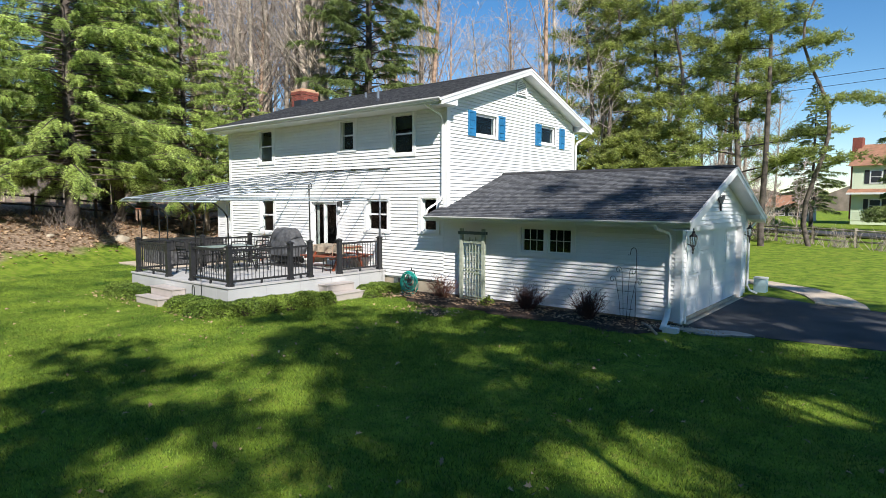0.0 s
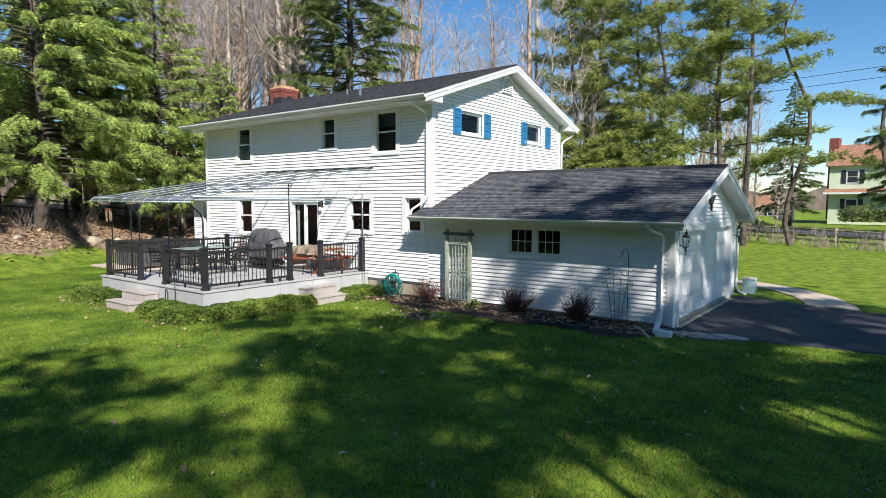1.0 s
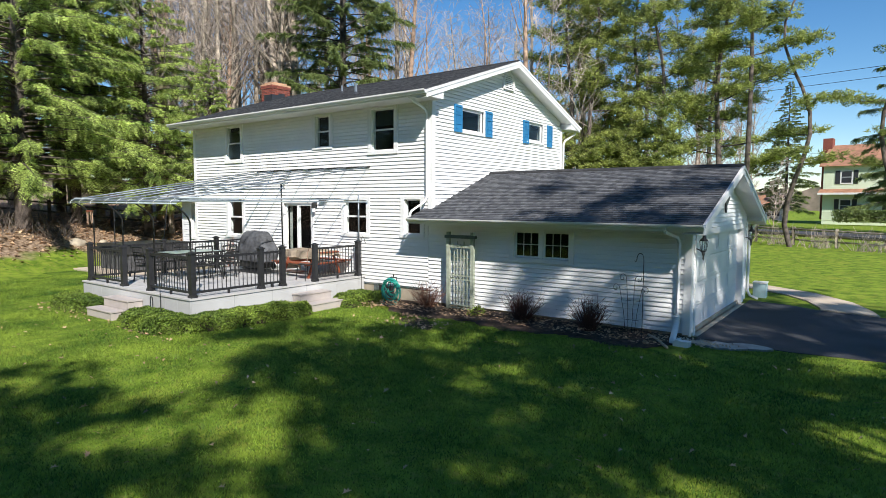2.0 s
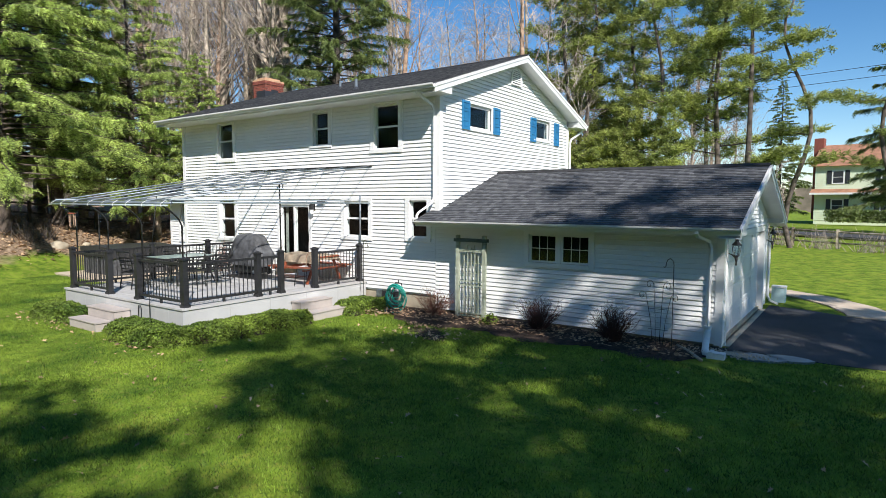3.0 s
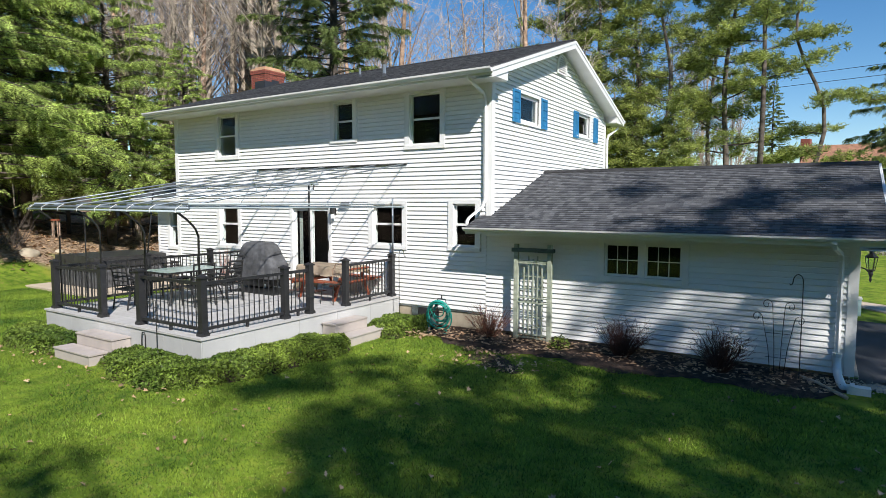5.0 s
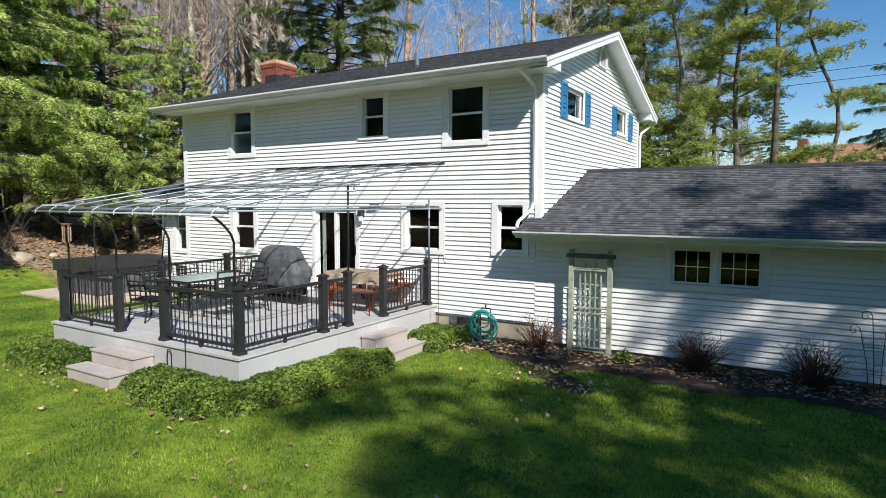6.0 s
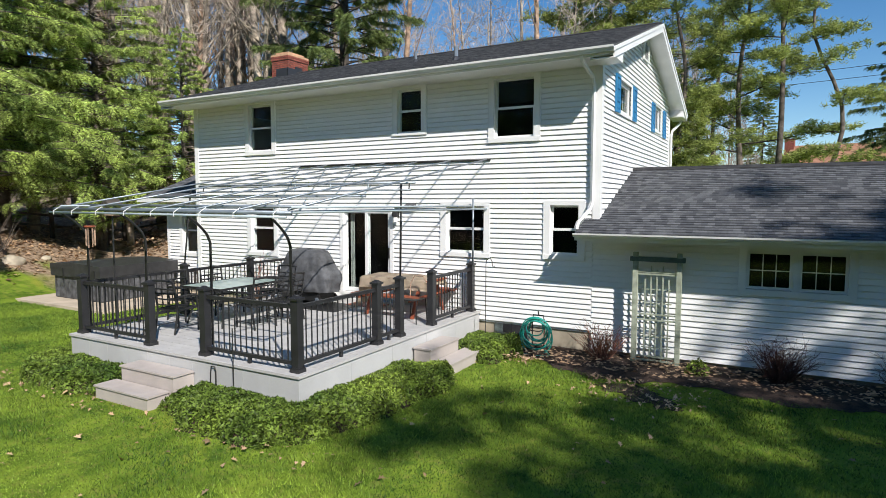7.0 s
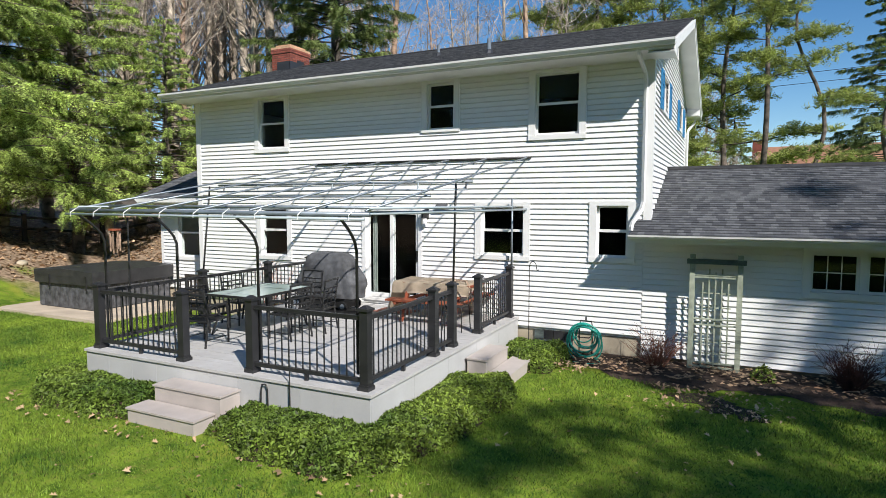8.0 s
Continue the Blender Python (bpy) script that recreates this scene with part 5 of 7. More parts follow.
ho = thing("garden_hose", "teal garden hose coiled on a black stand", "hose", at=(-11.82, 13.02, 0.0))
stand = part("stand", tubes(([(-0.12, 0.05, 0.0), (-0.12, 0.05, 0.62), (-0.10, 0.05, 0.72), (0.10, 0.05, 0.72), (0.12, 0.05, 0.62), (0.12, 0.05, 0.0)], 0.012), ([(0, 0.05, 0.72), (0, 0.05, 0.80)], 0.016), ([(-0.12, 0.05, 0.45), (-0.1, -0.16, 0.45), (0.1, -0.16, 0.45), (0.12, 0.05, 0.45)], 0.010)), M_IRON, ho)
rnd = random.Random(5)
for k in range(11):
    R = rnd.uniform(0.17, 0.33)
    cx, cz, cy = rnd.uniform(-0.04, 0.04), 0.72 - R * 1.12 - rnd.uniform(0.0, 0.06), -0.14 + k * 0.016
    ph = rnd.uniform(0, 6)
    pts = []
    for i in range(29):
        a = 2 * math.pi * i / 28 + ph
        pts.append((cx + R * math.cos(a), cy + 0.03 * math.sin(a * 2 + k), max(0.03, cz + R * 1.02 * math.sin(a))))
    part("coil", tubes((pts, 0.0125), sides=6), M_HOSE, ho, smooth=True)
part("loose_end", tubes(([(0.2, -0.15, 0.1), (0.35, -0.22, 0.02), (0.15, -0.35, 0.02), (-0.25, -0.3, 0.02), (-0.36, -0.15, 0.08), (-0.3, 0.0, 0.3), (-0.28, 0.3, 0.55)], 0.0125), sides=6), M_HOSE, ho, smooth=True)
sp = thing("hose_tap", "brass garden tap on the foundation", "tap", at=(-12.12, HY0 - 0.01, 0.52))
part("body", tubes(([(0, 0, 0), (0, -0.10, 0), (0, -0.12, -0.05)], 0.016)), M_GALV, sp)


def hook(x, y, h, label, turn=1):
    s = thing("shepherd_hook", label, "hook", "iron shepherd hooks", (x, y, 0.0))
    pts = [(0, 0, -0.1), (0, 0, h - 0.12)] + [(turn * (0.07 - 0.07 * math.cos(a)), 0, h - 0.12 + 0.12 * math.sin(a)) for a in (math.pi * k / 8 for k in range(1, 9))] + [(turn * 0.15, 0, h - 0.16), (turn * 0.17, 0, h - 0.17), (turn * 0.185, 0, h - 0.15)]
    part("rod", tubes((pts, 0.008), sides=6), M_IRON, s)


hook(-12.86, 12.88, 1.80, "thin black shepherd hook beside the deck")
hook(-4.90, 12.72, 1.76, "thin black shepherd hook in the mulch bed", -1)
it = thing("garden_stake", "black iron fan stake with scrolled tops", "garden stake", at=(-5.22, 12.95, 0.0))
for k, (x, h) in enumerate(((-0.24, 1.0), (-0.10, 1.22), (0.08, 1.20), (0.22, 0.98))):
    s = -1 if x < 0 else 1
    pts = [(x * 0.35, 0, -0.1), (x * 0.6, 0, h * 0.5), (x, 0, h)] + [(x + s * (0.08 - 0.08 * (1 - i / 14) * math.cos(i * 0.62)), 0, h + 0.09 * (1 - i / 16) * math.sin(i * 0.62)) for i in range(1, 12)]
    part("stem", tubes((pts, 0.006), sides=6), M_IRON, it)
for z in (0.35, 0.75):
    part("cross_bar", tubes(([(-0.16 - z * 0.06, 0, z), (0.16 + z * 0.06, 0, z)], 0.005), sides=6), M_IRON, it)


# ---- shrubs ----
def limb_points(rnd, a, d, length, steps_, wob, droop=0.0):
    pts = [Vector(a)]
    d = Vector(d).normalized()
    for i in range(steps_):
        d = (d + Vector((rnd.uniform(-wob, wob), rnd.uniform(-wob, wob), rnd.uniform(-wob, wob) - droop))).normalized()
        pts.append(pts[-1] + d * (length / steps_))
    return pts


class Tubes:
    """Gathers many tapering tubes into one mesh."""
    def __init__(self):
        self.v, self.f = [], []

    def add(self, pts, r0, r1, sides=5):
        n = len(pts)
        base = len(self.v)
        side = None
        for i, p in enumerate(pts):
            d = (pts[min(i + 1, n - 1)] - pts[max(i - 1, 0)]).normalized()
            side = d.orthogonal() if side is None else side - d * side.dot(d)
            side = side.normalized()
            up = d.cross(side)
            r = r0 + (r1 - r0) * i / (n - 1)
            for k in range(sides):
                a = 2 * math.pi * k / sides
                self.v.append(p + r * (math.cos(a) * side + math.sin(a) * up))
        for i in range(n - 1):
            for k in range(sides):
                a, b = base + i * sides + k, base + i * sides + (k + 1) % sides
                self.f.append((a, b, b + sides, a + sides))

    def mesh(self, name, material, smooth=True):
        me = bpy.data.meshes.new(name)
        me.from_pydata(self.v, [], self.f)
        me.materials.append(material)
        me.polygons.foreach_set("use_smooth", [smooth] * len(self.f))
        me.update()
        return me


def shrub(x, y, h, spread, seed, label, stems=120, m=M_TWIG):
    rnd = random.Random(seed)
    tb_ = Tubes()
    for k in range(stems):
        a, t = rnd.uniform(0, 6.28), rnd.uniform(0.05, 1)
        d = (math.cos(a) * t * spread, math.sin(a) * t * spread, h)
        pts = limb_points(rnd, (math.cos(a) * 0.1 * t, math.sin(a) * 0.1 * t, -0.03), d, h * rnd.uniform(0.6, 1.15), 5, 0.14)
        tb_.add(pts, 0.007, 0.003, 4)
        for j in range(5):
            q = pts[rnd.randint(2, 5)]
            p2 = limb_points(rnd, q, (d[0] + rnd.uniform(-.5, .5), d[1] + rnd.uniform(-.5, .5), h * rnd.uniform(0.2, 1)), rnd.uniform(0.1, 0.28), 3, 0.25)
            tb_.add(p2, 0.0035, 0.0018, 3)
    s = thing("shrub", label, "shrub", "bare shrubs along the garage", (x, y, 0.03))
    o = tagged(new("brushwood", tb_.mesh("brushwood", m)), kind="stuff")
    o.parent = s


shrub(-7.72, 12.85, 0.60, 0.46, 1, "leafless reddish twiggy shrub in the mulch")
shrub(-6.05, 12.75, 0.64, 0.52, 2, "leafless reddish twiggy shrub in the mulch")
shrub(-10.55, 12.95, 0.62, 0.55, 3, "small leafless reddish shrub beside the trellis", 70, mat("russet_twig", (0.24, 0.10, 0.065), 0.8, vary=0.3, scale=9, bump=0, island=0.3))
shrub(-19.35, 13.05, 1.45, 0.55, 4, "thin flowering shrub with pink buds behind the railing", 30, mat("pinkish_twigs", (0.45, 0.22, 0.16), 0.8, vary=0.3, scale=9, bump=0, island=0.35))


def leaf_cloud(name, centres, normals, size, aspect, seed, material, tilt=0.8):
    """Many small pointed leaves, two triangles each (a folded blade), scattered about given points."""
    rs = np.random.RandomState(seed)
    n = len(centres)
    d = rs.normal(size=(n, 3))
    d += np.asarray(normals) * 1.2 * (1 - tilt)
    d /= np.linalg.norm(d, axis=1)[:, None]
    u = np.cross(d, rs.normal(size=(n, 3)))
    u /= np.linalg.norm(u, axis=1)[:, None] + 1e-9
    s = (size * rs.uniform(0.6, 1.3, n))[:, None]
    side = np.cross(d, u) * s * aspect
    c = np.asarray(centres)
    tip, root = c + u * s * 0.5, c - u * s * 0.5
    lift = d * s * 0.12
    quad = np.stack([root, c + side * 0.5 + lift, tip, c - side * 0.5 + lift], 1).reshape(-1, 3)
    return raw_mesh(name, quad, 4, material)


def cover_thing(label, outline, seed, count, tall=0.31):
    """A mound of small leaves inside an outline, with a dark stemmy core under them."""
    th = thing("ground_cover", label, "ground cover", "ground cover round the deck", kind="stuff")
    rs = np.random.RandomState(seed)
    poly = np.array(outline)
    nxt = np.roll(poly, -1, axis=0)

    def rise(x, y):
        inside = np.zeros(len(x), bool)
        dist = np.full(len(x), 9.0)
        for (ax, ay), (bx, by) in zip(poly, nxt):
            cross = (ay > y) != (by > y)
            inside ^= cross & (x < (bx - ax) * (y - ay) / (by - ay + 1e-12) + ax)
            t = np.clip(((x - ax) * (bx - ax) + (y - ay) * (by - ay)) / ((bx - ax) ** 2 + (by - ay) ** 2), 0, 1)
            dist = np.minimum(dist, np.hypot(x - ax - t * (bx - ax), y - ay - t * (by - ay)))
        edge = np.where(inside, dist, -dist) + 0.05 * np.sin(x * 6.3 + y * 4.1) + 0.03 * np.sin(x * 15 - y * 13)
        lumps = 0.5 + 0.3 * np.sin(x * 5.1 + y * 2.3) * np.sin(y * 4.7 - x * 1.9) + 0.2 * np.sin(x * 13 + y * 3) * np.sin(y * 11 - x * 5)
        return edge, tall * np.clip(edge / 0.15, 0, 1) ** 0.45 * (0.72 + 0.28 * lumps)

    lo, hi = poly.min(0), poly.max(0)
    xs, ys = np.arange(lo[0], hi[0], 0.07), np.arange(lo[1], hi[1], 0.07)
    X, Y = np.meshgrid(xs, ys)
    e, h = rise(X.ravel(), Y.ravel())
    Z = np.where(e > 0.02, h * 0.72, -0.03).reshape(X.shape)
    bm = bmesh.new()
    rows = [[bm.verts.new((X[j, i], Y[j, i], Z[j, i])) for i in range(len(xs))] for j in range(len(ys))]
    for j in range(len(ys) - 1):
        for i in range(len(xs) - 1):
            if max(Z[j, i], Z[j + 1, i], Z[j, i + 1], Z[j + 1, i + 1]) > 0:
                bm.faces.new((rows[j][i], rows[j][i + 1], rows[j + 1][i + 1], rows[j + 1][i]))
    for v in [v for v in bm.verts if not v.link_faces]:
        bm.verts.remove(v)
    part("stems", bm, M_MULCH, th)
    x, y = rs.uniform(lo[0] - 0.05, hi[0] + 0.05, count), rs.uniform(lo[1] - 0.05, hi[1] + 0.05, count)
    e, h = rise(x, y)
    k = e > -0.01
    x, y, e, h = x[k], y[k], e[k], h[k]
    z = np.maximum(0.03, h * (1.06 - np.where(e < 0.16, 0.9, 0.42) * rs.uniform(0, 1, len(x)) ** 1.4))
    ob = new("leaves", leaf_cloud("leaves", np.stack([x, y, z], 1), np.tile([0.15, -0.3, 1.0], (len(x), 1)), 0.078, 0.38, seed, M_HEDGE, 0.5))
    ob.parent = th


cover_thing("low glossy green ground cover hugging the deck", [(-15.25, 7.35), (-14.4, 7.08), (-13.7, 6.97), (-13.05, 7.08), (-12.7, 7.5), (-12.45, 8.2), (-12.3, 9.2), (-12.22, 10.2), (-12.38, 10.66), (-13.35, 10.66), (-13.35, 8.08), (-15.25, 8.08)], 11, 135000)
cover_thing("patch of green ground cover by the front steps", [(-19.25, 7.55), (-18.7, 7.22), (-17.9, 7.08), (-17.0, 7.12), (-16.64, 7.3), (-16.62, 8.1), (-18.55, 8.1), (-18.95, 8.25), (-19.25, 8.0)], 12, 46000)
cover_thing("small patch of ground cover by the foundation", [(-13.25, 11.98), (-12.6, 11.72), (-12.2, 11.85), (-12.02, 12.4), (-12.15, 13.2), (-13.25, 13.35)], 13, 18000, 0.3)
cover_thing("tuft of green daffodil leaves by the trellis", [(-9.05, 12.68), (-8.68, 12.68), (-8.68, 13.0), (-9.05, 13.0)], 14, 500, 0.3)
cover_thing("low green plants behind the deck", [(-20.0, 9.6), (-18.6, 9.6), (-18.6, 12.6), (-20.0, 12.6)], 15, 12000, 0.3)


# ---- turf blades and fallen leaves ----
def on_lawn(x, y):
    house = (x > DX0 - 0.1) & (x < DX1 + 0.1) & (y > DY0 - 0.05)
    wall = (y > 13.35) & (x < -4.1)
    bed_ = (x > -12.3) & (x < -4.0) & (y > 12.0 + 0.9 * np.clip(1 - (x + 12.35) / 1.56, 0, 1) ** 1.5)
    drive = (x > -4.1) & (y > 13.4)
    step = ((x > -16.6) & (x < -15.25) & (y > 7.2) & (y < 8)) | ((x > -13.3) & (x < -12.5) & (y > 10.7) & (y < 11.95))
    return ~(house | wall | bed_ | drive | step)


def turf(name, x0, x1, y0, y1, count, tall, wide, seed):
    rs = np.random.RandomState(seed)
    x, y = rs.uniform(x0, x1, count), rs.uniform(y0, y1, count)
    k = on_lawn(x, y)
    x, y = x[k], y[k]
    n = len(x)
    a = rs.uniform(0, 2 * np.pi, n)
    patch = 0.75 + 0.35 * np.sin(x * 1.7 + 2 * np.sin(y * 0.9)) * np.sin(y * 1.3 + x * 0.4)
    h = tall * rs.uniform(0.5, 1.2, n) * patch
    lean = rs.normal(0, 0.55, (n, 2)) * h[:, None]
    zb = np.zeros(n)
    dx, dy = np.cos(a) * wide, np.sin(a) * wide
    v = np.stack([np.stack([x - dx, y - dy, zb], 1), np.stack([x + dx, y + dy, zb], 1), np.stack([x + lean[:, 0], y + lean[:, 1], h], 1)], 1).reshape(-1, 3)
    ob = new(name, raw_mesh(name, v, 3, M_BLADE))
    return tagged(ob, "short green mown grass blades", "grass", kind="stuff")


M_BLADE = leaf_mat("grass_blades", (0.205, 0.285, 0.036), (0.045, 0.112, 0.014), 0.3, 0.75)
turf("grass", -20.0, 2.0, 0.5, 9.5, 430000, 0.05, 0.0045, 21)
turf("grass", -20.0, 2.0, 9.5, 13.4, 120000, 0.055, 0.006, 22)
turf("grass", -27.2, -20.0, 0.5, 13.0, 120000, 0.06, 0.008, 23)


def fallen(count, x0, x1, y0, y1, seed, size):
    rs = np.random.RandomState(seed)
    x, y = rs.uniform(x0, x1, count), rs.uniform(y0, y1, count)
    k = on_lawn(x, y)
    x, y = x[k], y[k]
    V = []
    for i in range(len(x)):
        s = size * rs.uniform(0.5, 1.2)
        ang = rs.uniform(0, 6.28)
        tip_, tilt_ = rs.normal(0, 0.35), rs.normal(0, 0.35)
        prof_ = [(0.0, -0.75), (0.16, -0.3), (0.42, -0.25), (0.2, 0.05), (0.5, 0.3), (0.18, 0.42), (0.0, 0.75), (-0.18, 0.42), (-0.5, 0.3), (-0.2, 0.05), (-0.42, -0.25), (-0.16, -0.3)]
        out_ = []
        for a, b in prof_:
            px_, py_ = a * s, b * s
            pz = 0.05 + abs(px_) * 0.7 + px_ * tilt_ + py_ * tip_
            out_.append((x[i] + px_ * math.cos(ang) - py_ * math.sin(ang), y[i] + px_ * math.sin(ang) + py_ * math.cos(ang), max(0.012, pz)))
        V += out_
    return raw_mesh("fallen_leaves", np.array(V), 12, M_DRYLEAF)


ob = new("fallen_leaves", fallen(380, -20, 1, 2.0, 12.3, 31, 0.062))
tagged(ob, "dry brown oak leaves scattered on the lawn", "leaves", kind="stuff")
ob = new("fallen_leaves", fallen(170, -10.5, -8.6, 10.7, 12.1, 32, 0.058))
tagged(ob, "heap of dry leaves at the edge of the bed", "leaves", kind="stuff")
ob = new("fallen_leaves", fallen(90, -19.3, -12.0, 6.7, 7.3, 33, 0.06))
tagged(ob, "dry leaves caught along the ground cover", "leaves", kind="stuff")
ob = new("fallen_leaves", fallen(60, -12.6, -11.6, 12.0, 12.6, 34, 0.07))
tagged(ob, "dry leaves on the soil by the hose", "leaves", kind="stuff")


so = thing("soil_patch", "bare brown soil worn through the lawn beside the bed", "soil", kind="stuff")
bm = bmesh.new()
for cx, cy, r in ((-9.8, 11.5, 0.42), (-9.4, 11.2, 0.36), (-9.1, 10.95, 0.2)):
    prism(bm, [(cx + r * (1 + 0.22 * math.sin(k * 2.1 + cx * 3)) * math.cos(k * math.pi / 9), cy + 0.62 * r * (1 + 0.25 * math.cos(k * 1.7 + cy)) * math.sin(k * math.pi / 9)) for k in range(18)], "z", -0.03, 0.008 + r * 0.004)
part("earth", bm, M_MULCH, so)


def litter_bits(count, seed):
    """Dry leaves lying on the mulch itself."""
    rs = np.random.RandomState(seed)
    x, y = rs.uniform(-12.2, -4.3, count), rs.uniform(12.15, 13.3, count)
    a, s = rs.uniform(0, 6.28, count), rs.uniform(0.025, 0.06, count)
    z = 0.085 + rs.uniform(0, 0.02, count)
    c, d = np.cos(a) * s, np.sin(a) * s
    t = rs.normal(0, 0.25, (count, 2)) * s[:, None]
    v = np.stack([np.stack([x - c, y - d, z], 1), np.stack([x + d * 0.5, y - c * 0.5, z + t[:, 0]], 1), np.stack([x + c, y + d, z], 1), np.stack([x - d * 0.5, y + c * 0.5, z + t[:, 1]], 1)], 1).reshape(-1, 3)
    return raw_mesh("leaf_litter", v, 4, M_DRYLEAF)


tagged(new("leaf_litter", litter_bits(1100, 41)), "dry brown leaves littering the mulch bed", "leaves", kind="stuff")

def pebbles(count, seed):
    """Small washed stones under the downspout's outlet."""
    rs = np.random.RandomState(seed)
    v = []
    for k in range(count):
        x, y, s = rs.normal(-4.0, 0.34), rs.normal(13.02, 0.15), rs.uniform(0.012, 0.034)
        a = rs.uniform(0, 6.28)
        base = [(x + s * math.cos(a + i * 1.571) * rs.uniform(0.7, 1.2), y + s * math.sin(a + i * 1.571) * rs.uniform(0.7, 1.2), 0.045) for i in range(4)]
        top = (x, y, 0.05 + s * 0.8)
        for i in range(4):
            v += [base[i], base[(i + 1) % 4], top]
    return raw_mesh("gravel", np.array(v), 3, M_SLAB)


tagged(new("gravel", pebbles(260, 77)), "loose pale gravel under the downspout outlet", "gravel", kind="stuff")
hk = thing("plant_hook", "bent black hook leaning on the skirting", "hook", at=(-14.80, 7.915, 0.0))
part("rod", tubes(([(0, 0, 0.0), (0, 0, 0.50), (-0.03, 0, 0.55), (-0.09, 0, 0.54), (-0.11, 0, 0.45), (-0.12, 0, 0.18)], 0.010), sides=6), M_IRON, hk)
rd = thing("thin_rod", "thin black rod standing against the deck", "rod", at=(-14.42, 7.90, 0.0))
part("rod", tubes(([(0, 0, 0.0), (0.0, 0, 1.15)], 0.008), sides=6), M_IRON, rd)


# ---- trees ----
def bare_tree(seed, h, r, limbs=26, spread=0.55, crown_from=0.35, twigs=5, lean=0.03, bark=M_BARK):
    """Trunk, limbs and fine twigs of a leafless tree, as three meshes."""
    rnd = random.Random(seed)
    wood, limb, fine = Tubes(), Tubes(), Tubes()
    trunk = limb_points(rnd, (0, 0, -0.4), (rnd.uniform(-lean, lean), rnd.uniform(-lean, lean), 1), h, 12, 0.035)
    wood.add(trunk, r, r * 0.18, 8)
    for k in range(limbs):
        t = crown_from + (1 - crown_from) * rnd.random() ** 0.9
        i = min(11, int(t * 12))
        p = trunk[i].lerp(trunk[i + 1], t * 12 - i)
        a = rnd.uniform(0, 6.28)
        ln = h * (0.10 + 0.22 * (1 - t)) * rnd.uniform(0.6, 1.4)
        pts = limb_points(rnd, p, (math.cos(a) * spread, math.sin(a) * spread, rnd.uniform(0.4, 1.3)), ln, 6, 0.14, -0.06)
        rr = r * (1.05 - t) * 0.22 + 0.012
        limb.add(pts, rr, rr * 0.25, 5)
        for j in range(twigs):
            q = pts[rnd.randint(2, 6)]
            d = Vector((rnd.uniform(-1, 1), rnd.uniform(-1, 1), rnd.uniform(0, 1.2)))
            p2 = limb_points(rnd, q, d, ln * rnd.uniform(0.2, 0.5), 4, 0.2)
            fine.add(p2, 0.016, 0.009, 3)
            for m in range(3):
                q2 = p2[rnd.randint(1, 4)]
                d2 = d + Vector((rnd.uniform(-1, 1), rnd.uniform(-1, 1), rnd.uniform(-.2, .8)))
                fine.add(limb_points(rnd, q2, d2, ln * rnd.uniform(0.12, 0.3), 3, 0.2), 0.010, 0.006, 3)
    return [("trunk", wood.mesh("trunk", bark)), ("branchwood", limb.mesh("branchwood", bark)), ("brushwood", fine.mesh("brushwood", M_TWIGGREY, False))]


def plant(name, label, at, meshes, turn=0, scale=1.0, group=""):
    t = thing(name, label, "tree", group)
    t.matrix_basis = pose(*at, 0, 0, turn)
    t.scale = (scale, scale, scale)
    for nm, me in meshes:
        o = new(nm, me)
        o.parent = t
        if nm != "trunk":
            tagged(o, kind="stuff")
    return t


